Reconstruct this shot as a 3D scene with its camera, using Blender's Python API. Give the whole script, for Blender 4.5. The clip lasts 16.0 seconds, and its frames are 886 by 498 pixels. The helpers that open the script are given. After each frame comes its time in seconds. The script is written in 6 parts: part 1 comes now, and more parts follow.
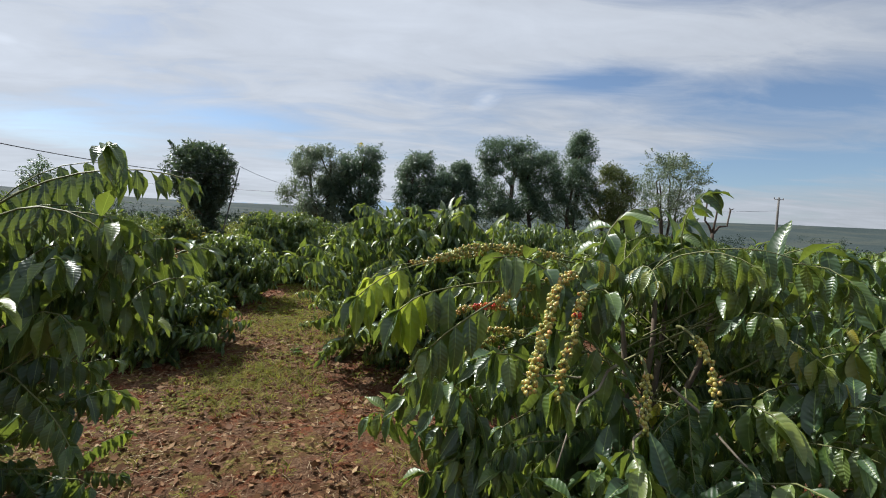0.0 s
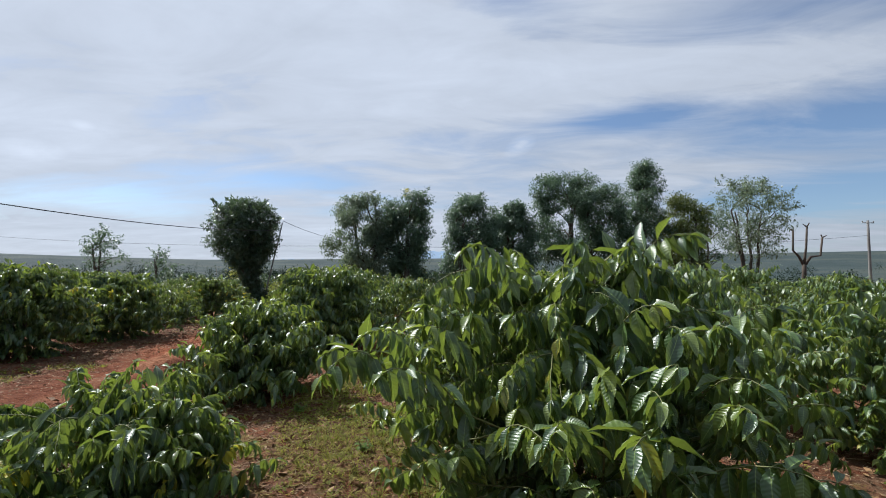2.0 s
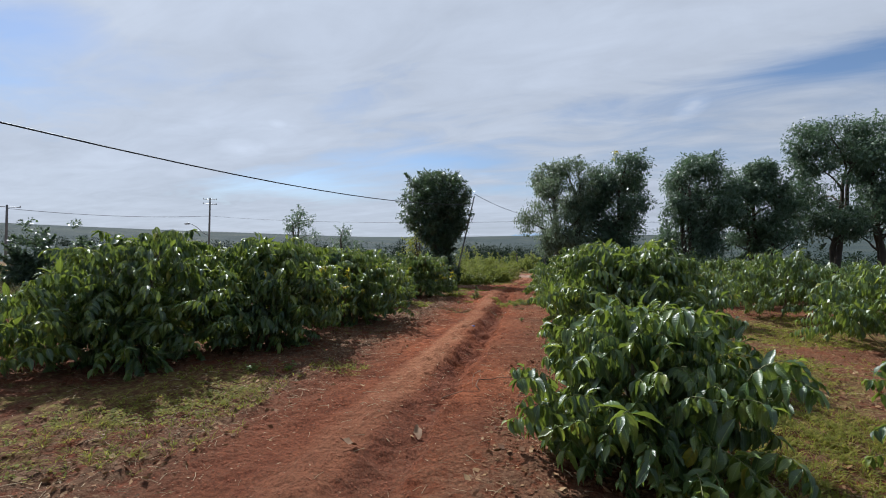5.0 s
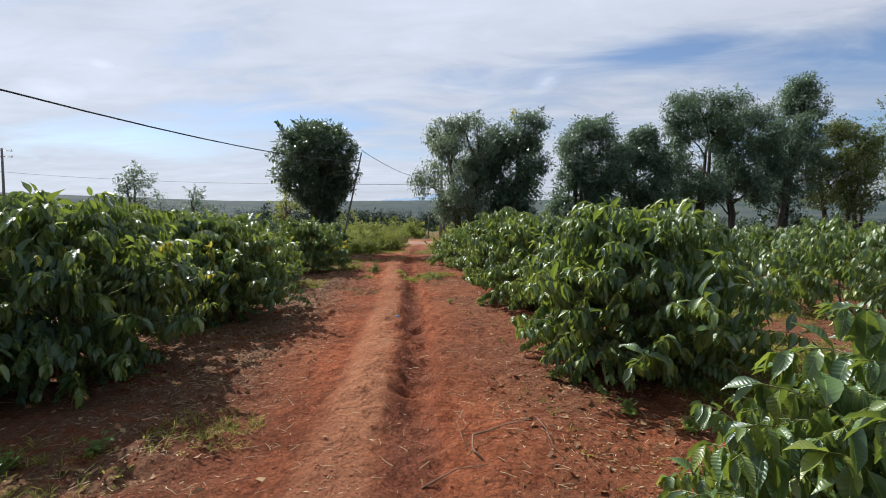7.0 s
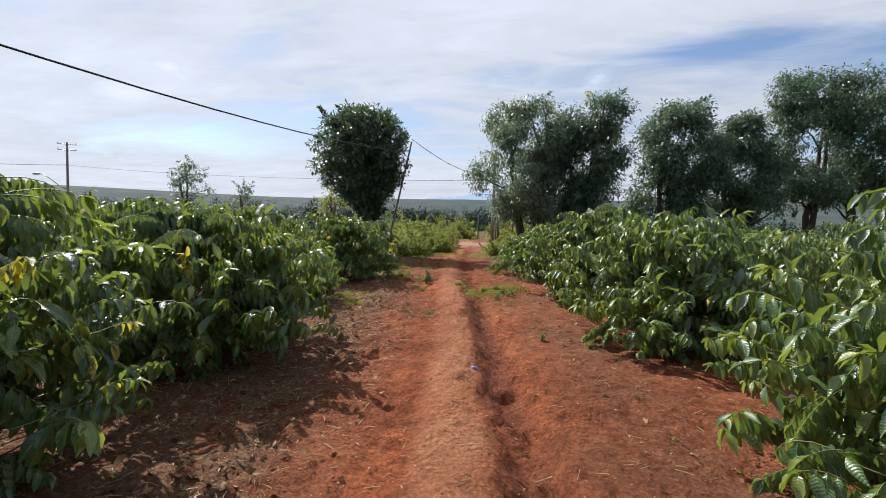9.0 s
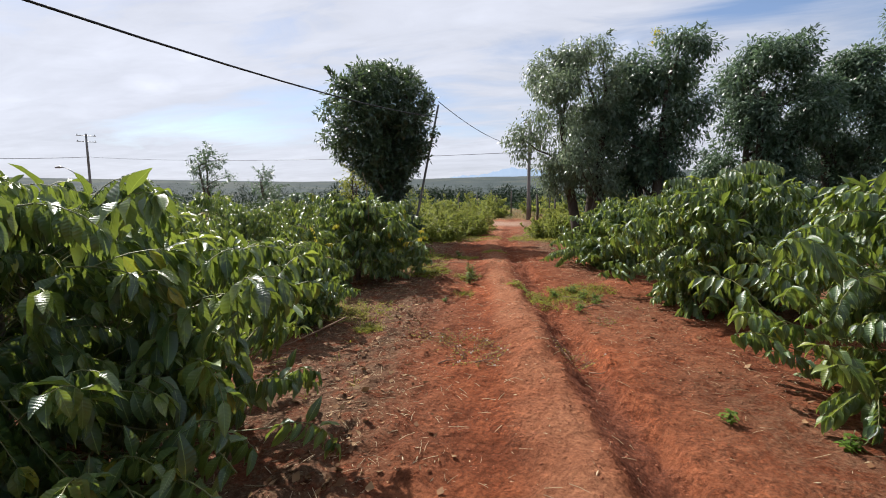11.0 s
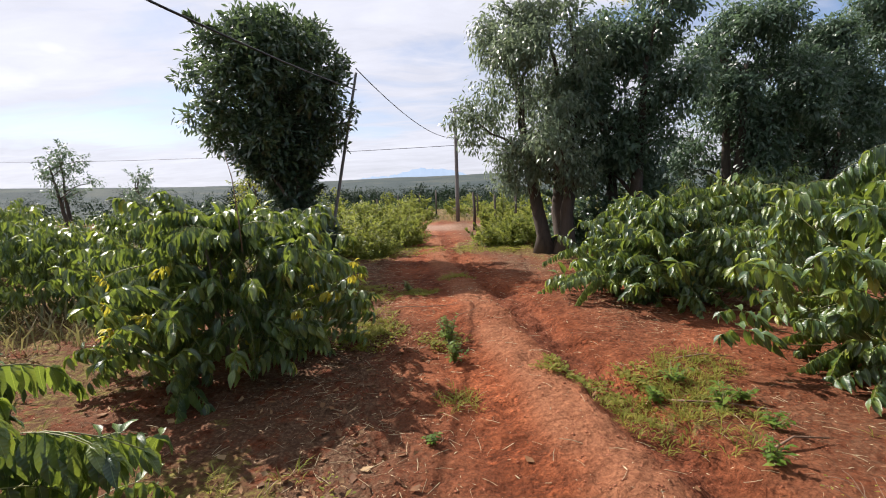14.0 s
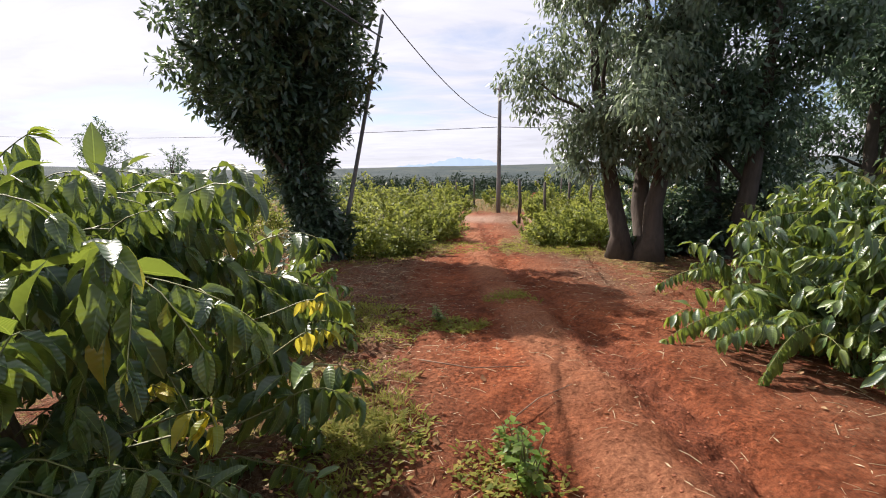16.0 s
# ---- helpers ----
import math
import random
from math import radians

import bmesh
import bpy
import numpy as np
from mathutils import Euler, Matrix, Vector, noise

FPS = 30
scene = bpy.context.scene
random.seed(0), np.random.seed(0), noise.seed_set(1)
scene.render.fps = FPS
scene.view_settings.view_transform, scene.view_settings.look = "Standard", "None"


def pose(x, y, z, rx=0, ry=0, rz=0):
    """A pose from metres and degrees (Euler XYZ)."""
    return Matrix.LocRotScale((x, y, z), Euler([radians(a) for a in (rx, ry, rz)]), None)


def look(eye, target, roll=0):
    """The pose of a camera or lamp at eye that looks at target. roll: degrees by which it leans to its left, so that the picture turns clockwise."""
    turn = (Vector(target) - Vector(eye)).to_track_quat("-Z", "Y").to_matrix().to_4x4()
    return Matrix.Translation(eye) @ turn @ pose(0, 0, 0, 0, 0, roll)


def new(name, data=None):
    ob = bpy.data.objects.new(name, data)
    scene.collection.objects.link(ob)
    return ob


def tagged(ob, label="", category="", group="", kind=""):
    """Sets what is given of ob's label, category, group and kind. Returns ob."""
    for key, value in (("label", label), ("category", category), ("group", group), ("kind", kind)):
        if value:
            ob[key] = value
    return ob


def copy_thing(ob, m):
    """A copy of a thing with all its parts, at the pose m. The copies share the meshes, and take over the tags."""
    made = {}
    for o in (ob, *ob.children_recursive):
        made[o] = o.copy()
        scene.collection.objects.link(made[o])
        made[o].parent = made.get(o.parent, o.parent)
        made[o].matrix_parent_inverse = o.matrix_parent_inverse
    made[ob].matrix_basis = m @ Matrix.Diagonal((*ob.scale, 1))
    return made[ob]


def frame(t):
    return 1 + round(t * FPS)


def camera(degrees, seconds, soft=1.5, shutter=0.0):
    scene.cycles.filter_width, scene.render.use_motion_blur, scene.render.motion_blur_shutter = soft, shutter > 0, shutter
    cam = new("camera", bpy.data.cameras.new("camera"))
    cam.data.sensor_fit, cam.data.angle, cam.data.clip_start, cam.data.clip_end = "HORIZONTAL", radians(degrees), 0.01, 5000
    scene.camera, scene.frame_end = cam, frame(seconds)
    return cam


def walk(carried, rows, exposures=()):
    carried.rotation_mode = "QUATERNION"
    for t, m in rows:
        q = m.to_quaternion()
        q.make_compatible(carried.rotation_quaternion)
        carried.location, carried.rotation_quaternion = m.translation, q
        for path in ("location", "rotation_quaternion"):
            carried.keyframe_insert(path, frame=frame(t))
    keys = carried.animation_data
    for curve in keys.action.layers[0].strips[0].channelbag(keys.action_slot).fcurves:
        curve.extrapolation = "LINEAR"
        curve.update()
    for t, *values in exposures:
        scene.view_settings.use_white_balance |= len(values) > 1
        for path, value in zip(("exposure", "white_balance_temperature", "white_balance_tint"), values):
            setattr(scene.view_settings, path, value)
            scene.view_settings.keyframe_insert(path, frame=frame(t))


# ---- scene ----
cam = camera(88.6, 16.0, soft=1.0)
PATH = [
    (0, (-0.222, 2.096, 1.506), (-0.268, 4.394, 1.418), 3.4),
    (0.5, (-0.369, 2.735, 1.46), (-0.615, 5.022, 1.414), 2.7),
    (1, (-0.623, 3.359, 1.472), (-0.919, 5.64, 1.515), 2.7),
    (1.5, (-0.849, 3.942, 1.505), (-1.151, 6.221, 1.588), 0.5),
    (2, (-1.127, 4.502, 1.566), (-1.389, 6.783, 1.707), 0.5),
    (2.5, (-1.601, 4.959, 1.609), (-1.912, 7.228, 1.825), 0.9),
    (2.8, (-1.942, 5.215, 1.578), (-2.491, 7.432, 1.845), 1.3),
    (3, (-2.207, 5.385, 1.621), (-3.013, 7.522, 1.902), 2.2),
    (3.5, (-2.855, 5.587, 1.597), (-3.976, 7.589, 1.765), 3.3),
    (3.7, (-3.1, 5.653, 1.605), (-4.224, 7.66, 1.664), 2.2),
    (4.75, (-4.1, 6.33, 1.585), (-5.095, 8.4, 1.6), 1.2),
    (5.8, (-4.976, 7.38, 1.55), (-5.845, 9.509, 1.54), 0.2),
    (6, (-5.213, 7.553, 1.571), (-5.981, 9.721, 1.505), -0.1),
    (6.5, (-5.615, 8.099, 1.575), (-6.103, 10.337, 1.37), 0.7),
    (7, (-5.967, 8.654, 1.562), (-6.328, 10.92, 1.411), 0.9),
    (7.5, (-6.195, 9.217, 1.538), (-6.502, 11.487, 1.337), 0.7),
    (8, (-6.43, 9.83, 1.574), (-7.001, 12.053, 1.428), 1.9),
    (8.2, (-6.565, 10.064, 1.548), (-7.141, 12.285, 1.417), 2.3),
    (10.3, (-7.688, 12.802, 1.533), (-8.28, 15.009, 1.278), 0.6),
    (10.5, (-7.838, 13.065, 1.505), (-8.519, 15.247, 1.245), -0.1),
    (11, (-8.09, 13.733, 1.494), (-8.781, 15.91, 1.226), -0.2),
    (11.5, (-8.321, 14.345, 1.489), (-9.025, 16.516, 1.206), 0.6),
    (12, (-8.538, 14.983, 1.474), (-9.099, 17.196, 1.188), -0.5),
    (12.5, (-8.747, 15.569, 1.515), (-9.275, 17.784, 1.19), -0.6),
    (13, (-9.077, 16.116, 1.503), (-9.509, 18.352, 1.182), -2.3),
    (13.5, (-9.354, 16.738, 1.478), (-9.704, 18.986, 1.145), -2.1),
    (14, (-9.63, 17.353, 1.482), (-9.895, 19.622, 1.21), -1.8),
    (14.5, (-9.807, 17.987, 1.448), (-10.029, 20.262, 1.194), -1.9),
    (15, (-9.974, 18.62, 1.417), (-10.18, 20.891, 1.122), -2.0),
    (15.5, (-10.071, 19.288, 1.38), (-10.351, 21.556, 1.124), -1.4),
    (16, (-10.121, 19.897, 1.339), (-10.552, 22.133, 1.019), -0.1),
]
EXPOSURES = [(0.0, 0.38, 5950, 10), (1.5, 0.38, 5850, 10), (2.5, 0.31, 5600, 10), (3.2, 0.11, 5540, 10), (3.7, 0.04, 5500, 10), (5.8, 0.38, 5750, 11), (7.0, 0.51, 5850, 12), (8.2, 0.61, 5880, 12), (10.5, 0.63, 6060, 14), (13.0, 0.73, 6180, 17), (14.5, 0.85, 6260, 18), (16.0, 0.94, 6330, 20)]
walk(cam, [(t, look(eye, target, roll)) for t, eye, target, roll in PATH], EXPOSURES)

# ---- world, sun ----
SUN_DIR = Vector((-0.870, 0.565, 1.03)).normalized()
world = bpy.data.worlds.new("sky")
scene.world = world
world.use_nodes = True
wt = world.node_tree
wt.nodes.clear()


def wn(kind, **props):
    n = wt.nodes.new(kind)
    for k, v in props.items():
        n.inputs[k].default_value = v
    return n


sky = wt.nodes.new("ShaderNodeTexSky")
sky.sky_type = "NISHITA"
sky.sun_disc = False
sky.sun_elevation = math.asin(SUN_DIR.z)
sky.sun_rotation = math.atan2(SUN_DIR.x, SUN_DIR.y)
sky.air_density, sky.dust_density, sky.ozone_density = 1.0, 0.6, 1.5
coord = wt.nodes.new("ShaderNodeTexCoord")
sep = wt.nodes.new("ShaderNodeSeparateXYZ")
wt.links.new(coord.outputs["Generated"], sep.inputs[0])
lift = wn("ShaderNodeMath")
lift.operation = "ADD"
lift.inputs[1].default_value = 0.10
wt.links.new(sep.outputs["Z"], lift.inputs[0])
top = wn("ShaderNodeMath")
top.operation = "MAXIMUM"
top.inputs[1].default_value = 0.03
wt.links.new(lift.outputs[0], top.inputs[0])
flat = []
for axis in "XY":
    d = wn("ShaderNodeMath")
    d.operation = "DIVIDE"
    wt.links.new(sep.outputs[axis], d.inputs[0])
    wt.links.new(top.outputs[0], d.inputs[1])
    flat.append(d)
comb = wt.nodes.new("ShaderNodeCombineXYZ")
wt.links.new(flat[0].outputs[0], comb.inputs[0])
wt.links.new(flat[1].outputs[0], comb.inputs[1])
turn = wt.nodes.new("ShaderNodeMapping")
turn.inputs["Rotation"].default_value = (0, 0, radians(-22))
turn.inputs["Location"].default_value = (3.1, 1.7, 0)
turn.inputs["Scale"].default_value = (0.42, 0.95, 1)
wt.links.new(comb.outputs[0], turn.inputs[0])
cloud_a = wn("ShaderNodeTexNoise", Scale=0.75, Detail=7.0, Roughness=0.52, Distortion=0.5)
wt.links.new(turn.outputs[0], cloud_a.inputs["Vector"])
cloud_b = wn("ShaderNodeTexNoise", Scale=3.2, Detail=6.0, Roughness=0.6, Distortion=0.8)
wt.links.new(turn.outputs[0], cloud_b.inputs["Vector"])
# thicker veil of cloud on the sun's side
side = wt.nodes.new("ShaderNodeVectorMath")
side.operation = "DOT_PRODUCT"
side.inputs[1].default_value = SUN_DIR
wt.links.new(coord.outputs["Generated"], side.inputs[0])
s1 = wn("ShaderNodeMath")
s1.operation = "MULTIPLY_ADD"
s1.inputs[1].default_value = 0.15
wt.links.new(side.outputs["Value"], s1.inputs[0])
soft_a = wn("ShaderNodeMath")
soft_a.operation = "MULTIPLY_ADD"
soft_a.inputs[1].default_value, soft_a.inputs[2].default_value = 0.62, 0.15
wt.links.new(cloud_a.outputs["Fac"], soft_a.inputs[0])
wt.links.new(soft_a.outputs[0], s1.inputs[2])
s2 = wn("ShaderNodeMath")
s2.operation = "MULTIPLY_ADD"
s2.inputs[1].default_value = 0.36
wt.links.new(cloud_b.outputs["Fac"], s2.inputs[0])
wt.links.new(s1.outputs[0], s2.inputs[2])
ramp = wt.nodes.new("ShaderNodeValToRGB")
ramp.color_ramp.elements[0].position, ramp.color_ramp.elements[0].color = 0.50, (0.05, 0.05, 0.05, 1)
ramp.color_ramp.elements[1].position, ramp.color_ramp.elements[1].color = 0.74, (0.96, 0.96, 0.96, 1)
haze = wt.nodes.new("ShaderNodeMapRange")
for key, value in (("From Min", 0.0), ("From Max", 0.20), ("To Min", 0.13), ("To Max", 0.0)):
    haze.inputs[key].default_value = value
wt.links.new(sep.outputs["Z"], haze.inputs["Value"])
s3 = wn("ShaderNodeMath")
s3.operation = "ADD"
wt.links.new(s2.outputs[0], s3.inputs[0])
wt.links.new(haze.outputs[0], s3.inputs[1])


def wmath(op, a, b=None, c=None):
    n = wn("ShaderNodeMath")
    n.operation = op
    for sock, v in zip(n.inputs, (a, b, c)):
        if v is None:
            continue
        if isinstance(v, (int, float)):
            sock.default_value = v
        else:
            wt.links.new(v, sock)
    return n.outputs[0]


west = wmath("MULTIPLY", sep.outputs["X"], -1.0)
BEARING = wmath("MULTIPLY", wmath("ARCTAN2", west, sep.outputs["Y"]), 57.2958)
ELEVATION = wmath("MULTIPLY", wmath("ARCSINE", sep.outputs["Z"]), 57.2958)


def sky_spot(total, az, el, wide, tall, amount, tilt=0.0):
    """Adds a bank of cloud (or a gap, if negative) round a bearing and an elevation, in degrees."""
    da = wmath("SUBTRACT", BEARING, az)
    de = wmath("SUBTRACT", ELEVATION, el)
    de = wmath("MULTIPLY_ADD", da, -tilt, de)
    a = wmath("DIVIDE", da, wide)
    b = wmath("DIVIDE", de, tall)
    r = wmath("MULTIPLY_ADD", a, a, wmath("MULTIPLY", b, b))
    g = wmath("POWER", 2.71828, wmath("MULTIPLY", r, -1.0))
    return wmath("MULTIPLY_ADD", g, amount, total)


bank = s3.outputs[0]
for spot in ((-17, 18.3, 9, 1.7, -0.24, 0.02), (-37, 15.0, 11, 2.6, -0.22, 0.05), (-33, 8.6, 13, 2.0, -0.22, 0.0), (-10, 14.0, 8, 1.5, 0.06, 0.0),
             (-28, 12.0, 12, 1.2, 0.08, 0.06), (41, 7.4, 9, 1.8, -0.20, 0.0), (27, 11.2, 7, 1.4, -0.16, -0.05), (15, 7.6, 7, 1.4, -0.12, 0.0), (69, 19.5, 8, 3.2, -0.26, -0.2), (72, 14.0, 8, 3.0, -0.16, 0.0),
             (-3, 32, 8, 2.6, -0.15, 0.0), (-26, 26, 12, 3.0, -0.10, 0.1), (22, 33, 9, 2.5, -0.10, 0.0), (42, 25, 20, 7.0, 0.06, 0.0), (55, 10.0, 7, 1.4, 0.10, 0.0)):
    bank = sky_spot(bank, *spot)
wt.links.new(bank, ramp.inputs[0])
sky_bg = wn("ShaderNodeBackground", Strength=0.08)
wt.links.new(sky.outputs[0], sky_bg.inputs["Color"])
cloud_bg = wn("ShaderNodeBackground", Strength=0.61)
cloud_bg.inputs["Color"].default_value = (0.94, 0.965, 1.0, 1)
gain = wt.nodes.new("ShaderNodeMapRange")
for key, value in (("From Min", -0.6), ("From Max", 1.0), ("To Min", 0.30), ("To Max", 0.56)):
    gain.inputs[key].default_value = value
wt.links.new(side.outputs["Value"], gain.inputs["Value"])
mixer = wt.nodes.new("ShaderNodeMixShader")
puff_at = wt.nodes.new("ShaderNodeMapping")
puff_at.inputs["Scale"].default_value = (1.0, 1.0, 2.2)
wt.links.new(coord.outputs["Generated"], puff_at.inputs[0])
puff = wn("ShaderNodeTexNoise", Scale=6.5, Detail=5.0, Roughness=0.5)
wt.links.new(puff_at.outputs[0], puff.inputs["Vector"])
low = wt.nodes.new("ShaderNodeMapRange")
for key, value in (("From Min", 0.36), ("From Max", 0.22), ("To Min", -0.2), ("To Max", 0.0)):
    low.inputs[key].default_value = value
wt.links.new(sep.outputs["Z"], low.inputs["Value"])
puff_low = wn("ShaderNodeMath")
puff_low.operation = "ADD"
wt.links.new(puff.outputs["Fac"], puff_low.inputs[0])
wt.links.new(low.outputs[0], puff_low.inputs[1])
puff_ramp = wt.nodes.new("ShaderNodeValToRGB")
puff_ramp.color_ramp.elements[0].position, puff_ramp.color_ramp.elements[1].position = 0.58, 0.86
heap = wmath("MULTIPLY_ADD", puff_low.outputs[0], 0.55, 0.05)
for spot in ((-3.2, 16.2, 2.6, 1.7, 0.50, -0.25), (34.3, 14.6, 2.8, 0.9, 0.42, 0.0), (45.5, 14.5, 2.0, 0.9, 0.40, 0.0), (49.5, 11.4, 4.2, 1.3, 0.42, 0.0), (20.6, 9.7, 2.6, 0.8, 0.40, 0.0), (1.6, 33.8, 0.9, 2.6, 0.38, 0.0), (-0.8, 34.6, 0.8, 2.0, 0.38, 0.0)):
    heap = sky_spot(heap, *spot)
wt.links.new(heap, puff_ramp.inputs[0])
streak_at = wt.nodes.new("ShaderNodeMapping")
streak_at.inputs["Rotation"].default_value = (0, 0, radians(-30))
streak_at.inputs["Scale"].default_value = (1.0, 1.9, 1)
wt.links.new(comb.outputs[0], streak_at.inputs[0])
streak = wn("ShaderNodeTexNoise", Scale=1.7, Detail=7.0, Roughness=0.6, Distortion=1.2)
wt.links.new(streak_at.outputs[0], streak.inputs["Vector"])
thick = wmath("ADD", wmath("MULTIPLY", wmath("SUBTRACT", streak.outputs["Fac"], 0.5), 0.13), wmath("MULTIPLY", wmath("SUBTRACT", cloud_b.outputs["Fac"], 0.5), 0.16))
thick = wmath("MULTIPLY_ADD", wmath("SUBTRACT", cloud_a.outputs["Fac"], 0.5), 0.22, thick)
thick = wmath("ADD", thick, gain.outputs[0])
wt.links.new(wmath("MULTIPLY_ADD", puff_ramp.outputs["Color"], 0.13, thick), cloud_bg.inputs["Strength"])
clouds = wn("ShaderNodeMath")
clouds.operation = "MAXIMUM"
wt.links.new(ramp.outputs["Color"], clouds.inputs[0])
wt.links.new(puff_ramp.outputs["Color"], clouds.inputs[1])
wt.links.new(clouds.outputs[0], mixer.inputs[0])
wt.links.new(sky_bg.outputs[0], mixer.inputs[1])
wt.links.new(cloud_bg.outputs[0], mixer.inputs[2])
wout = wt.nodes.new("ShaderNodeOutputWorld")
wt.links.new(mixer.outputs[0], wout.inputs[0])

sun = new("sun", bpy.data.lights.new("sun", "SUN"))
sun.data.energy, sun.data.angle, sun.data.color = 5.0, radians(0.6), (1.0, 0.93, 0.82)
sun.matrix_world = look((0, 0, 30), Vector((0, 0, 30)) - SUN_DIR)

# ---- materials ----


def material(name):
    m = bpy.data.materials.new(name)
    m.use_nodes = True
    nt = m.node_tree
    b = nt.nodes["Principled BSDF"]
    return m, nt, b


def node(nt, kind, **props):
    n = nt.nodes.new(kind)
    for k, v in props.items():
        n.inputs[k].default_value = v
    return n


def ramp_node(nt, source, stops):
    r = nt.nodes.new("ShaderNodeValToRGB")
    el = r.color_ramp.elements
    while len(el) < len(stops):
        el.new(0.5)
    for e, (p, c) in zip(el, stops):
        e.position, e.color = p, (*c, 1)
    nt.links.new(source, r.inputs[0])
    return r


def mix_colour(nt, fac, a, b, kind="MIX"):
    n = nt.nodes.new("ShaderNodeMix")
    n.data_type, n.blend_type = "RGBA", kind
    for sock, v in ((n.inputs[0], fac), (n.inputs[6], a), (n.inputs[7], b)):
        if hasattr(v, "links"):
            nt.links.new(v, sock)
        else:
            sock.default_value = v if isinstance(v, float) else (*v, 1)
    return n.outputs[2]


def leaf_material(name, stops, rough=0.38, through_light=0.35, glow=(0.24, 0.40, 0.03), ribs=0.0, spec=0.5):
    """Glossy leaf with light passing through, its colour varied leaf by leaf, ribs pressed between the side veins."""
    m, nt, b = material(name)
    geo = nt.nodes.new("ShaderNodeNewGeometry")
    info = nt.nodes.new("ShaderNodeObjectInfo")
    mixr = node(nt, "ShaderNodeMath")
    mixr.operation = "MULTIPLY_ADD"
    mixr.inputs[1].default_value = 0.25
    nt.links.new(info.outputs["Random"], mixr.inputs[0])
    half = node(nt, "ShaderNodeMath")
    half.operation = "MULTIPLY"
    half.inputs[1].default_value = 0.8
    nt.links.new(geo.outputs["Random Per Island"], half.inputs[0])
    nt.links.new(half.outputs[0], mixr.inputs[2])
    col = ramp_node(nt, mixr.outputs[0], stops)
    tc = nt.nodes.new("ShaderNodeTexCoord")
    blotch = node(nt, "ShaderNodeTexNoise", Scale=22.0, Detail=3.0)
    nt.links.new(tc.outputs["Object"], blotch.inputs["Vector"])
    shade = ramp_node(nt, blotch.outputs["Fac"], [(0.3, (0.75, 0.78, 0.75)), (0.7, (1.15, 1.12, 1.0))])
    base = mix_colour(nt, 1.0, col.outputs[0], shade.outputs[0], "MULTIPLY")
    if ribs:
        uv = nt.nodes.new("ShaderNodeUVMap")
        sp = nt.nodes.new("ShaderNodeSeparateXYZ")
        nt.links.new(uv.outputs[0], sp.inputs[0])
        off = node(nt, "ShaderNodeMath")
        off.operation = "SUBTRACT"
        off.inputs[1].default_value = 0.5
        nt.links.new(sp.outputs["X"], off.inputs[0])
        ab = node(nt, "ShaderNodeMath")
        ab.operation = "ABSOLUTE"
        nt.links.new(off.outputs[0], ab.inputs[0])
        slant = node(nt, "ShaderNodeMath")
        slant.operation = "MULTIPLY_ADD"
        slant.inputs[1].default_value = -0.28
        nt.links.new(ab.outputs[0], slant.inputs[0])
        nt.links.new(sp.outputs["Y"], slant.inputs[2])
        fr = node(nt, "ShaderNodeMath")
        fr.operation = "MULTIPLY"
        fr.inputs[1].default_value = 62.0
        nt.links.new(slant.outputs[0], fr.inputs[0])
        sn = node(nt, "ShaderNodeMath")
        sn.operation = "SINE"
        nt.links.new(fr.outputs[0], sn.inputs[0])
        mid = node(nt, "ShaderNodeMath")
        mid.operation = "LESS_THAN"
        mid.inputs[1].default_value = 0.025
        nt.links.new(ab.outputs[0], mid.inputs[0])
        base = mix_colour(nt, mid.outputs[0], base, (0.22, 0.30, 0.08))
        bump = node(nt, "ShaderNodeBump", Strength=0.55, Distance=0.006 * ribs)
        nt.links.new(sn.outputs[0], bump.inputs["Height"])
        nt.links.new(bump.outputs[0], b.inputs["Normal"])
    nt.links.new(base, b.inputs["Base Color"])
    b.inputs["Roughness"].default_value = rough
    b.inputs["Specular IOR Level"].default_value = spec
    tr = nt.nodes.new("ShaderNodeBsdfTranslucent")
    lit = mix_colour(nt, 0.6, base, glow)
    nt.links.new(lit, tr.inputs["Color"])
    ms = nt.nodes.new("ShaderNodeMixShader")
    ms.inputs[0].default_value = through_light
    nt.links.new(b.outputs[0], ms.inputs[1])
    nt.links.new(tr.outputs[0], ms.inputs[2])
    nt.links.new(ms.outputs[0], nt.nodes["Material Output"].inputs["Surface"])
    return m


